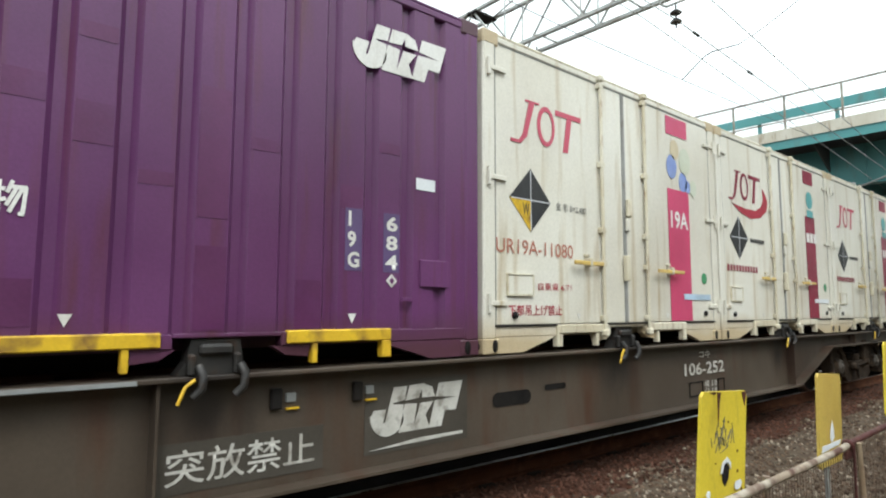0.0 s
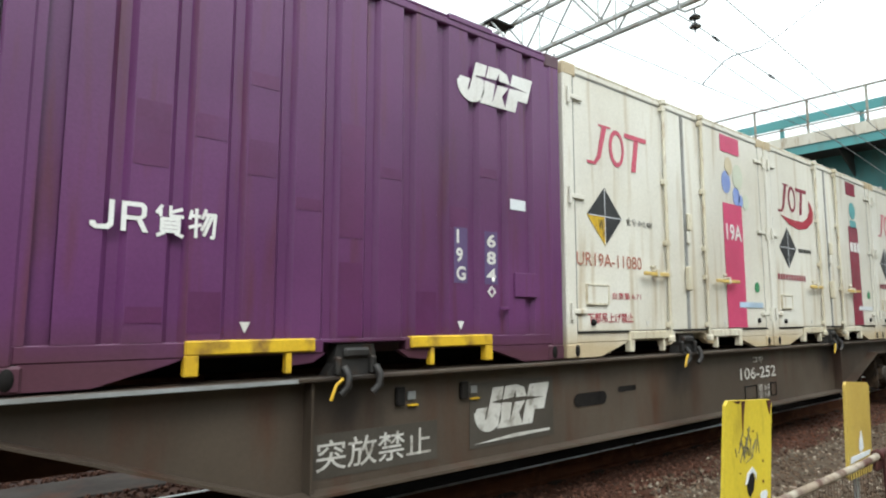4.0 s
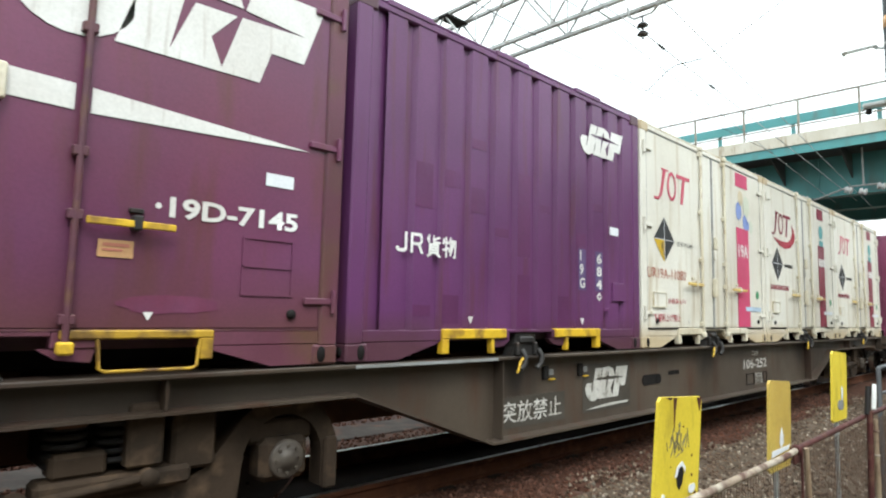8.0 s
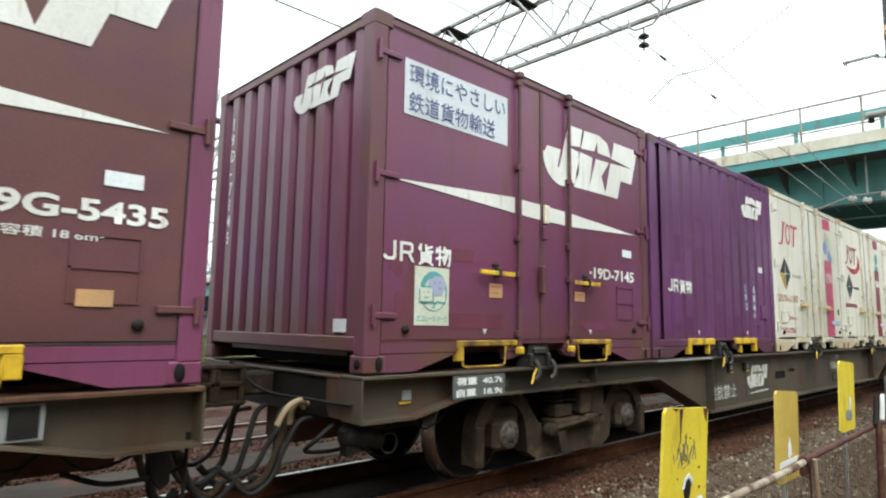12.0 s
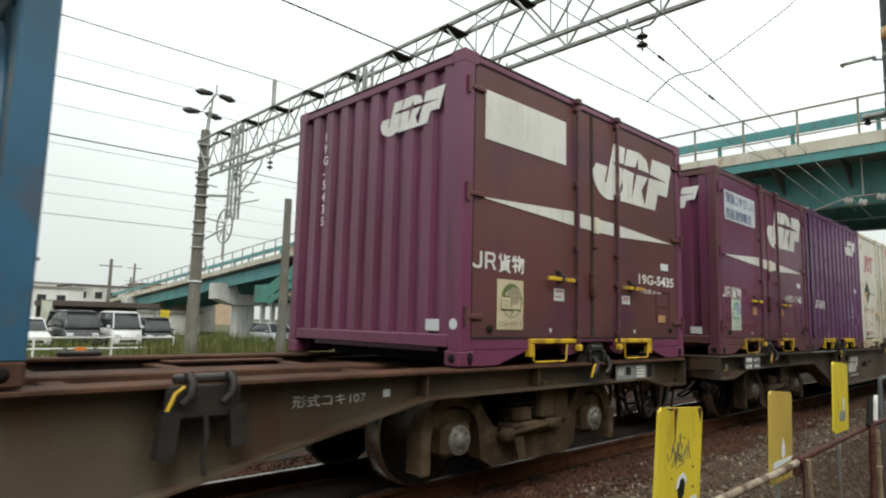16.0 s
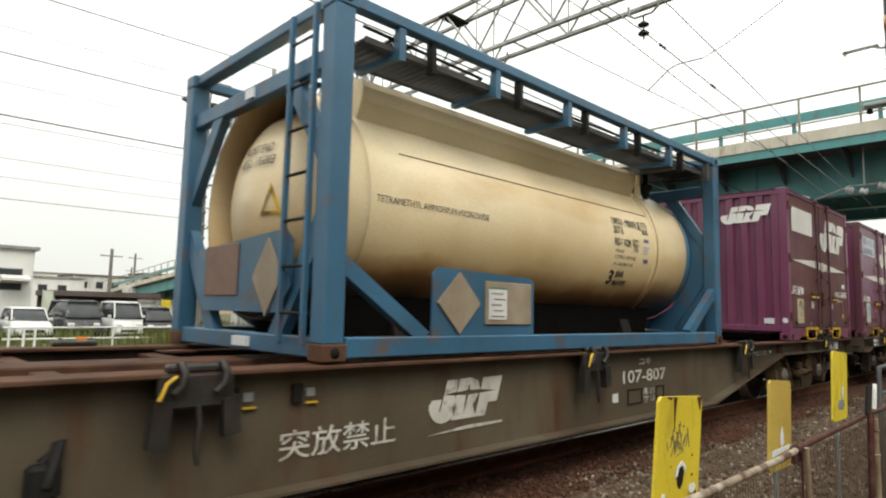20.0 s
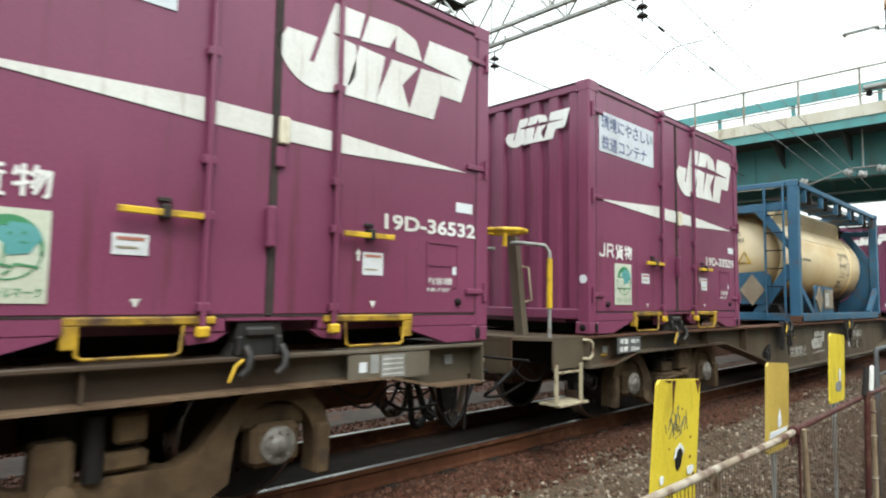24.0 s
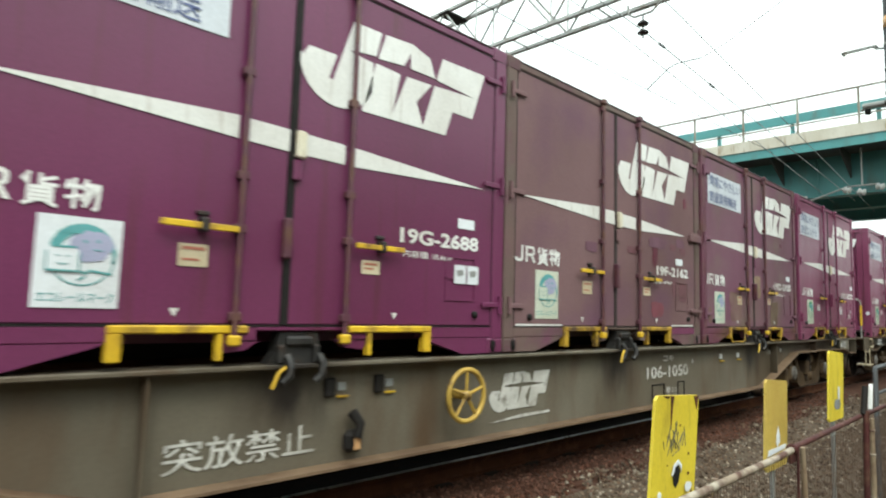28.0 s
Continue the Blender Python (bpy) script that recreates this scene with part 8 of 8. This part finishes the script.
def build_wires():
    # messenger and contact wires; over the near track they dip under the bridge
    for y, z0, z1, r, mat, sl in ((4.98, 6.25, 5.40, 0.010, wire_pale, (0.05, 0.20)), (4.45, 6.48, 5.0, 0.009, wire_pale, ()), (5.6, 6.52, 5.4, 0.009, wire_pale, ()),
                                  (8.56, 6.40, 6.1, 0.015, wire_dark, ()), (8.45, 5.2, 5.1, 0.009, wire_dark, ()), (7.0, 6.70, 7.1, 0.009, wire_dark, ()),
                                  (12.4, 5.4, 5.3, 0.009, wire_dark, ()), (12.4, 6.2, 6.0, 0.009, wire_dark, ()), (16.4, 5.3, 5.2, 0.009, wire_pale, ()), (16.4, 6.2, 6.0, 0.009, wire_pale, ())):
        if y not in (8.45, 12.4, 16.4):
            wire((-55, y, z0 + 0.05), (GX, y, z0), 0.0, r, mat, "wire strung over the track", 4)
        wire((GX, y, z0), (24.2, y, z1), 0.0, r, mat, "wire dipping towards the bridge", 4, sl)
    for y, z, r, mat in ((PY + 0.45, 9.42, 0.018, wire_dark), (PY - 0.72, 9.85, 0.010, wire_pale), (PY, 8.32, 0.009, wire_pale), (PY - 0.2, 7.22, 0.022, wire_dark), (PY - 0.2, 6.95, 0.010, wire_pale),
                         (PY, 5.9, 0.009, wire_pale), (PY, 5.3, 0.008, wire_pale), (PY, 4.62, 0.014, wire_pale), (18.0, 9.15, 0.015, wire_dark)):
        wire((-50, y, z + 0.25), (GX, y, z), 0.25, r, mat, "sagging wire along the far side of the line", 20)
        wire((GX, y, z), (70, y, z + 0.2), 0.35, r * 0.7, mat, "sagging wire along the far side of the line", 20)
    # kinked span wire up to the lamp pole
    k = thing("overhead_wire", "kinked slack span wire", "wire", group="overhead wires")
    part("strand", Solid().tube([(13.6, 7.0, 6.811), (13.0, 6.37, 6.80), (12.97, 6.15, 6.93), (12.95, 5.96, 6.98), (12.95, 5.6, 6.97), (12.95, 5.39, 6.96)], 0.013, 5), wire_dark, k)
    part("thin_strand", Solid().tube([(12.95, 5.39, 6.96), (13.0, 4.9, 7.16), (12.9, 3.67, 7.70), (12.47, 1.99, 8.52)], 0.009, 5), wire_dark, k)


build_wires()


# ---- road bridge over the line ----
BX = 22.5


def deck_height(y):
    """Height of the bridge deck's edge above the rails."""
    return 7.57 if y < 13 else 7.57 - (y - 13) ** 2 * 0.0028 if y < 26 else 7.097 - (y - 26) * 0.0748


def strip(prof, y0, y1, step):
    """A profile of (x, height above the deck line) swept along the bridge."""
    s = Solid()
    n = max(1, round((y1 - y0) / step))
    k, verts = len(prof), []
    for i in range(n + 1):
        y = y0 + (y1 - y0) * i / n
        h = deck_height(y)
        verts += [(x, y, h + z) for x, z in prof]
    f = [(i * k + j, i * k + (j + 1) % k, (i + 1) * k + (j + 1) % k, (i + 1) * k + j) for i in range(n) for j in range(k)]
    return s.add(verts, f + [tuple(range(k)), tuple(range(n * k, n * k + k))])


def build_bridge():
    b = thing("road_bridge", "teal steel road bridge with cream deck edge and pipe railing", "bridge")
    Y0, Y1 = -30, 84
    part("edge_beam", strip([(BX, -0.36), (BX + 0.3, -0.36), (BX + 0.3, 0.02), (BX, 0.02)], Y0, Y1, 4), bridge_cream, b, "rust-stained cream deck edge")
    part("edge_flange", strip([(BX + 0.04, -0.66), (BX + 0.12, -0.66), (BX + 0.12, -0.362), (BX + 0.04, -0.362)], Y0, 34, 4), bridge_teal, b, "teal edge plate")
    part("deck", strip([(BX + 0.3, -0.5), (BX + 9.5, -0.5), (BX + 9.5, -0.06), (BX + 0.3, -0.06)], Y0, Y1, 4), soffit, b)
    for x in (BX + 1.9, BX + 5.0, BX + 8.2):
        part("girder", strip([(x, -1.90), (x + 0.03, -1.90), (x + 0.03, -0.502), (x, -0.502)], Y0, 40, 3), bridge_teal, b, "deep teal plate girder")
        part("girder_flange", strip([(x - 0.2, -1.94), (x + 0.23, -1.94), (x + 0.23, -1.902), (x - 0.2, -1.902)], Y0, 40, 3), bridge_teal, b)
        part("girder", strip([(x - 1.4, -1.45), (x - 1.37, -1.45), (x - 1.37, -0.502), (x - 1.4, -0.502)], 40, 72, 4), bridge_teal, b)
    for i in range(-14, 19):
        y = 0.9 + i * 2.1
        h = deck_height(y)
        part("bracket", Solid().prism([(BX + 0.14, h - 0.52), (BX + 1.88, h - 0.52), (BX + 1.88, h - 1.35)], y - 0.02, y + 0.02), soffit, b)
        part("girder_stiffener", Solid().box(BX + 1.84, BX + 1.895, y + 1.0, y + 1.03, h - 1.88, h - 0.52), bridge_teal, b)
    rail = strip([(BX + 0.05, 1.19), (BX + 0.12, 1.19), (BX + 0.12, 1.24), (BX + 0.05, 1.24)], Y0, Y1, 3)
    part("handrail", rail, rail_tube, b, "weathered top handrail")
    part("handrail", strip([(BX + 0.06, 0.30), (BX + 0.10, 0.30), (BX + 0.10, 0.34), (BX + 0.06, 0.34)], Y0, Y1, 3), rail_tube, b)
    for i in range(-17, 42):
        y = 0.95 + i * 1.75
        h = deck_height(y)
        part("rail_post", Solid().box(BX + 0.05, BX + 0.11, y - 0.03, y + 0.03, h + 0.0, h + 1.20), rail_tube, b)
    part("guard_beam", strip([(BX + 1.5, 0.82), (BX + 1.58, 0.82), (BX + 1.58, 1.15), (BX + 1.5, 1.15)], Y0, Y1, 4), bridge_teal, b, "teal crash barrier beam")
    for i in range(-12, 26):
        y = 1.6 + i * 2.6
        h = deck_height(y)
        part("guard_post", Solid().box(BX + 1.59, BX + 1.70, y - 0.06, y + 0.06, h - 0.06, h + 1.1), bridge_teal, b)
    for y, w in ((30.5, 1.1), (50.5, 1.2)):
        h = deck_height(y)
        p = thing("bridge_pier", "white concrete bridge pier with a wide cap", "bridge pier", group="bridge piers")
        part("cap", Solid().prism([(BX - 0.3, h - 1.1), (BX - 0.3, h - 2.4), (BX + 1.2, h - 2.9), (BX + 8.0, h - 2.9), (BX + 9.0, h - 2.0), (BX + 9.0, h - 1.96), (BX + 1.6, h - 1.96), (BX + 1.2, h - 1.1)], y - 0.9, y + 0.9), pier_white, p)
        part("column", Solid().box(BX + 1.6, BX + 3.2, y - w / 2, y + w / 2, -0.5, h - 2.9, 0.05), pier_white, p)
        part("column", Solid().box(BX + 6.2, BX + 7.6, y - w / 2, y + w / 2, -0.5, h - 2.9, 0.05), pier_white, p)
    ab = thing("bridge_abutment", "white concrete abutment with dark approach wall", "abutment")
    h = deck_height(72)
    part("face", Solid().box(BX - 0.4, BX + 9.6, 72, 74, -0.5, h - 0.4, 0.05), pier_white, ab)
    wl = Solid()
    wl.add([(BX + 0.1, 74, -0.5), (BX + 0.1, 118, -0.5), (BX + 0.1, 118, 0.6), (BX + 0.1, 74, h - 0.4), (BX + 9.4, 74, -0.5), (BX + 9.4, 118, -0.5), (BX + 9.4, 118, 0.6), (BX + 9.4, 74, h - 0.4)],
           [(0, 1, 2, 3), (4, 7, 6, 5), (0, 3, 7, 4), (1, 5, 6, 2), (3, 2, 6, 7), (0, 4, 5, 1)])
    part("approach_wall", wl, wall_brown, ab, "dark brown approach wall")
    # insulators and pipes slung below the edge
    for y, z in ((4.0, 5.62), (4.5, 5.5), (4.9, 5.6), (6.2, 5.45)):
        s = Solid().lathe((BX + 0.9, y, z), (0, 1, 0.3), [(0, 0.03), (0.03, 0.11), (0.09, 0.11), (0.12, 0.05), (0.16, 0.11), (0.22, 0.11), (0.25, 0.03)], 12)
        part("insulator", s, porcelain, b, "white porcelain insulator")
    part("insulator_arm", Solid().tube([(BX + 0.9, 3.6, 5.4), (BX + 0.9, 4.2, 5.75), (BX + 0.9, 5.0, 5.75), (BX + 0.9, 6.4, 5.3)], 0.03, 6).rod((BX + 0.9, 4.6, 5.75), (BX + 0.9, 4.6, 7.0), 0.03, 6), galv, b)
    # footway stairs
    st = thing("bridge_stairs", "green steel stairs down from the bridge footway", "stairs")
    ya, yb = 27.0, 38.0
    za, zb = deck_height(27) - 0.1, 2.6
    for x in (BX - 2.0, BX - 0.25):
        part("stringer", Solid().add([(x, ya, za - 0.45), (x, yb, zb - 0.45), (x, yb, zb), (x, ya, za), (x + 0.06, ya, za - 0.45), (x + 0.06, yb, zb - 0.45), (x + 0.06, yb, zb), (x + 0.06, ya, za)],
                                     [(0, 1, 2, 3), (4, 7, 6, 5), (0, 3, 7, 4), (1, 5, 6, 2), (3, 2, 6, 7), (0, 4, 5, 1)]), bridge_green, st)
        part("stair_panel", Solid().add([(x, ya, za + 0.1), (x, yb, zb + 0.1), (x, yb, zb + 1.0), (x, ya, za + 1.0), (x + 0.03, ya, za + 0.1), (x + 0.03, yb, zb + 0.1), (x + 0.03, yb, zb + 1.0), (x + 0.03, ya, za + 1.0)],
                                        [(0, 1, 2, 3), (4, 7, 6, 5), (0, 3, 7, 4), (1, 5, 6, 2), (3, 2, 6, 7), (0, 4, 5, 1)]), bridge_green, st)
    for i in range(26):
        f = i / 26
        part("tread", Solid().box(BX - 1.93, BX - 0.26, ya + (yb - ya) * f, ya + (yb - ya) * f + 0.4, za + (zb - za) * f - 0.05, za + (zb - za) * f), bridge_green, st)
    part("landing", Solid().box(BX - 2.0, BX - 0.01, 24.8, 27.0, za - 0.2, za), bridge_green, st)
    part("landing", Solid().box(BX - 2.0, BX - 0.19, 38.0, 40.0, zb - 0.2, zb), bridge_green, st)
    part("landing_panel", Solid().box(BX - 2.0, BX - 1.97, 38.0, 40.0, zb, zb + 1.0), bridge_green, st)
    for y in (38.3, 39.7):
        part("leg", Solid().box(BX - 1.6, BX - 1.3, y - 0.12, y + 0.12, -0.5, zb - 0.2), pier_white, st)
    lp = thing("street_lamp", "tall grey street lamp on the bridge", "street lamp")
    y = 27.2
    h = deck_height(y)
    part("mast", Solid().tube([(BX + 1.0, y, h - 0.05), (BX + 1.0, y, h + 5.2), (BX + 1.0, y - 0.25, h + 5.6), (BX + 1.0, y - 0.9, h + 5.75)], 0.055, 8), galv, lp)
    part("lamp_head", Solid().lathe((BX + 1.0, y - 0.8, h + 5.76), (0, -1, -0.12), [(0, 0.05), (0.1, 0.12), (0.5, 0.12), (0.6, 0.03)], 10), galv, lp)


build_bridge()


# ---- unseen wall added to block low sky light and darken lower parts ----
setting("sky_blocking_wall", Solid().box(-60, 80, -6.6, -6.3, -0.5, 5.0), wall_brown, "unseen brown wall added to block the low sky")

# ---- beyond the tracks ----
def build_guard_rail():
    g = thing("pipe_barrier", "white double-pipe barrier beside the yard", "barrier")
    y = 27.0
    for z in (0.40, -0.02):
        part("pipe", Solid().rod((4.2, y, z), (10.3, y, z + 0.02), 0.035, 8), house_white, g)
    for x in (4.4, 4.85, 5.2, 7.85, 10.25):
        part("post", Solid().rod((x, y, -0.6), (x, y, 0.42), 0.045, 8), house_white, g)
    part("reflector_box", Solid().box(6.55, 6.95, y - 0.1, y + 0.02, -0.35, 0.05, 0.03), orange_paint, g, "orange box")


def loft(rows):
    """Rings of (y, half width below, half width above, bottom, middle, top) joined along y."""
    verts, n = [], 8
    for y, w0, w1, a, m, b in rows:
        verts += [(-w0 * 0.94, y, a), (w0 * 0.94, y, a), (w0, y, a + 0.12 * (m - a)), (w0, y, m), (w1, y, b - 0.04), (w1 * 0.9, y, b), (-w1 * 0.9, y, b), (-w1, y, b - 0.04)]
        verts += [(-w0, y, m), (-w0, y, a + 0.12 * (m - a))]
    n = 10
    f = [(k * n + i, k * n + (i + 1) % n, (k + 1) * n + (i + 1) % n, (k + 1) * n + i) for k in range(len(rows) - 1) for i in range(n)]
    return Solid().add(verts, f + [tuple(range(n)), tuple(range((len(rows) - 1) * n, len(rows) * n))], True)


def car(name, label, x, y, paint, L, W, H, van):
    c = thing(name, label, "car", (x, y, -0.40), "parked vehicles")
    h, w = L / 2, W / 2
    belt = 0.58 * H if not van else 0.55 * H
    nose = 0.95 if not van else 0.28
    part("body", loft([(-h, w * 0.80, w * 0.78, 0.28, 0.42, 0.52), (-h + 0.06, w * 0.92, w * 0.86, 0.22, 0.50, 0.72 * belt), (-h + 0.25, w, w * 0.92, 0.2, 0.6, 0.86 * belt),
                       (-h + nose, w, w * 0.95, 0.2, 0.7, belt), (h - 0.25, w, w * 0.95, 0.2, 0.7, belt), (h, w * 0.9, w * 0.88, 0.3, 0.6, belt * 0.95)]), paint, c)
    g0 = -h + nose - 0.06
    slope = 0.62 if not van else 0.42
    part("glasshouse", loft([(g0, w * 0.92, w * 0.88, belt - 0.05, belt, belt + 0.05), (g0 + slope, w * 0.92, w * 0.80, belt - 0.05, belt + 0.1, H - 0.05), (h - 0.5, w * 0.92, w * 0.80, belt - 0.05, belt + 0.1, H - 0.05),
                             (h - 0.06, w * 0.9, w * 0.84, belt - 0.05, belt, belt + 0.06)]), glass_dark, c, "dark car windows")
    part("roof", loft([(g0 + slope - 0.08, w * 0.80, w * 0.72, H - 0.10, H - 0.06, H - 0.02), (g0 + slope + 0.2, w * 0.84, w * 0.76, H - 0.09, H - 0.05, H), (h - 0.6, w * 0.84, w * 0.76, H - 0.09, H - 0.05, H), (h - 0.40, w * 0.82, w * 0.74, H - 0.10, H - 0.06, H - 0.02)]), paint, c)
    for sx in (-1, 1):
        part("pillar", Solid().rod((sx * w * 0.90, g0 + 0.02, belt), (sx * w * 0.80, g0 + slope, H - 0.06), 0.035, 6), paint, c)
        part("pillar", Solid().rod((sx * w * 0.90, h - 0.10, belt), (sx * w * 0.80, h - 0.52, H - 0.06), 0.05, 6), paint, c)
        part("headlight", Solid().box(sx * w * 0.66 - 0.15, sx * w * 0.66 + 0.15, -h - 0.01, -h + 0.16, 0.60 * belt, 0.74 * belt, 0.03), plate_white, c)
        part("mirror", Solid().box(sx * (w + 0.08) - 0.08, sx * (w + 0.08) + 0.08, g0 + 0.25, g0 + 0.35, belt, belt + 0.14, 0.03), paint, c)
        for yy in (-h + 0.7, h - 0.7):
            part("wheel", Solid().lathe((sx * (w + 0.01), yy, 0.3), (-sx, 0, 0), [(0, 0.16), (0.0, 0.28), (0.03, 0.3), (0.2, 0.3)], 16), rubber, c)
    part("grille", Solid().box(-w * 0.55, w * 0.55, -h - 0.02, -h + 0.06, 0.33, 0.46, 0.02), iron_dark, c)


build_guard_rail()
car("parked_car", "white hatchback parked in the yard", 6.4, 35.5, car_white, 3.9, 1.65, 1.5, False)
car("parked_car", "white hatchback parked in the yard", 4.0, 35.8, car_white, 3.9, 1.65, 1.5, False)
car("parked_van", "white van parked in the yard", 10.6, 35.5, car_white, 3.3, 1.48, 1.9, True)
car("parked_truck", "dark truck parked in the yard", 8.6, 36.2, car_dark, 4.2, 1.7, 1.9, True)
car("parked_car", "dark small car parked in the yard", 12.3, 36.0, car_dark, 3.4, 1.48, 1.65, True)
car("parked_car", "silver car parked under the bridge", 20.2, 36.5, car_silver, 3.9, 1.65, 1.45, False)


def house(name, label, x0, x1, y0, y1, h, wall_mat, openings, roof=0.25):
    b = thing(name, label, "building")
    part("wall", Solid().box(x0, x1, y0, y1, -0.5, h), wall_mat, b)
    part("roof", Solid().box(x0 - roof, x1 + roof, y0 - roof, y1 + roof, h + 0.002, h + 0.22), roof_dark if wall_mat != house_white else pipe_grey, b)
    for a, c, z0, z1 in openings:
        w = part("window", Solid().box(a, c, y0 - 0.03, y0 + 0.05, z0, z1), pipe_grey, b)
        part("pane", Solid().box(a + 0.06, c - 0.06, y0 - 0.04, y0 + 0.04, z0 + 0.06, z1 - 0.06), glass_dark, w)
    return b


hs = house("office_building", "white two-storey office building with dark windows", -4.0, 9.2, 50, 60, 4.9, house_white, ((3.5, 5.1, 2.1, 3.6), (7.0, 8.6, 2.1, 3.6), (3.2, 5.6, -0.4, 1.4), (0.5, 2.0, 2.1, 3.6)))
part("awning", Solid().prism_x([(48.9, 2.9), (49.99, 3.15), (49.99, 2.6), (48.9, 2.75)], 7.3, 8.9), house_white, hs)
cp = thing("carport", "low dark carport with a brown roof", "carport")
part("roof", Solid().box(8.3, 14.2, 40.0, 44.0, 1.75, 2.05), roof_dark, cp)
part("back_wall", Solid().box(8.4, 14.1, 43.8, 43.95, -0.5, 1.75), wall_brown, cp)
for x in (8.4, 14.0):
    part("post", Solid().box(x, x + 0.12, 40.1, 40.22, -0.5, 1.75), galv, cp)
for x, y, w, z in ((7.8, 39.5, 0.5, 1.6), (15.0, 42.0, 0.6, 1.3)):
    bn = thing("banner", "upright yellow banner on a pole", "banner")
    part("cloth", Solid().box(x, x + w, y, y + 0.02, z - 0.6 if w > 0.55 else -0.2, z + 0.4), sticker_pale if w < 0.55 else board_yellow, bn)
    part("pole", Solid().rod((x, y + 0.03, -0.5), (x, y + 0.03, z + 0.5), 0.02, 6), galv, bn)
house("shed", "low white shed below the bridge", 20.5, 25.2, 60, 66, 1.6, house_white, ())
house("apartment_block", "beige apartment block behind the stairs", 42, 54, 62, 74, 11.0, house_beige, [(43 + 2.6 * i, 44.4 + 2.6 * i, 1.2 + 2.8 * j, 2.6 + 2.8 * j) for i in range(4) for j in range(3)])
for i, (x, y, w, h, m) in enumerate(((14, 105, 12, 5.0, house_white), (28, 120, 14, 6.2, pier_white), (3, 110, 10, 5.5, house_beige), (20, 150, 22, 7.5, house_white), (46, 140, 20, 8.0, house_beige), (70, 90, 24, 9.0, house_white))):
    house("distant_house", "distant pale house among the rooftops", x, x + w, y, y + 10, h, m, [(x + 1 + 2.5 * k, x + 2.2 + 2.5 * k, h - 2.2, h - 1.0) for k in range(int(w / 2.6))])
for x, y, h in ((14.6, 52, 5.6), (24.5, 78, 7.4), (31.0, 100, 7.0)):
    p = concrete_pole("utility_pole", x, y, -0.5, h, 0.16, 0.11, "slim distant utility pole")
    part("cross_arm", Solid().box(-0.8, 0.8, -0.05, 0.05, h - 0.6, h - 0.5), galv, p)


def grass(name, n, x0, x1, y0, y1, h0, h1, mat, seed, z=-0.42):
    rnd = random.Random(seed)
    s = Solid()
    for _ in range(n):
        x, y, h = rnd.uniform(x0, x1), rnd.uniform(y0, y1), rnd.uniform(h0, h1)
        if noise.noise((x * 0.6, y * 0.6, seed)) < -0.12:
            continue
        a, lean, w = rnd.uniform(0, 6.28), rnd.uniform(0.05, 0.5) * h, rnd.uniform(0.012, 0.03)
        dx, dy = math.cos(a), math.sin(a)
        s.add([(x - dy * w, y + dx * w, z), (x + dy * w, y - dx * w, z), (x + dx * lean * 0.4 + dy * w * 0.7, y + dy * lean * 0.4 - dx * w * 0.7, z + h * 0.6),
               (x + dx * lean * 0.4 - dy * w * 0.7, y + dy * lean * 0.4 + dx * w * 0.7, z + h * 0.6), (x + dx * lean, y + dy * lean, z + h)], [(0, 1, 2, 3), (3, 2, 4)])
    me = bpy.data.meshes.new(name)
    me.from_pydata(s.v, [], s.f)
    tagged(part(name, me, mat), "tall weedy grass beyond the tracks", "grass", kind="stuff")


grass("weeds", 5000, 8, 22, 22.0, 26.5, 0.25, 1.0, grass_dry, 4)
grass("weeds", 3000, 2, 16, 28.0, 33.0, 0.3, 0.9, leaf_green, 7, -0.5)
grass("weeds", 2500, 14, 26, 28, 42, 0.4, 1.3, leaf_green, 9, -0.5)
yard = Solid().box(-20, 40, 33.5, 48, -0.49, -0.40)
setting("yard", yard, asphalt, "worn asphalt of the parking yard")


def motions():
    times = [i * 0.5 for i in range(57)]
    for ob, u, z in MOVING:
        walk(ob, [(t, pose(u + advance(t), SIDE, z)) for t in times])
    fine = [i * 4 / 30 for i in range(211)]
    for ws in WHEELS:
        x, y, z = ws.location
        walk(ws, [(t, pose(x, y, z, 0, math.degrees((advance(t) - advance(0)) / 0.43), 0)) for t in fine])


motions()
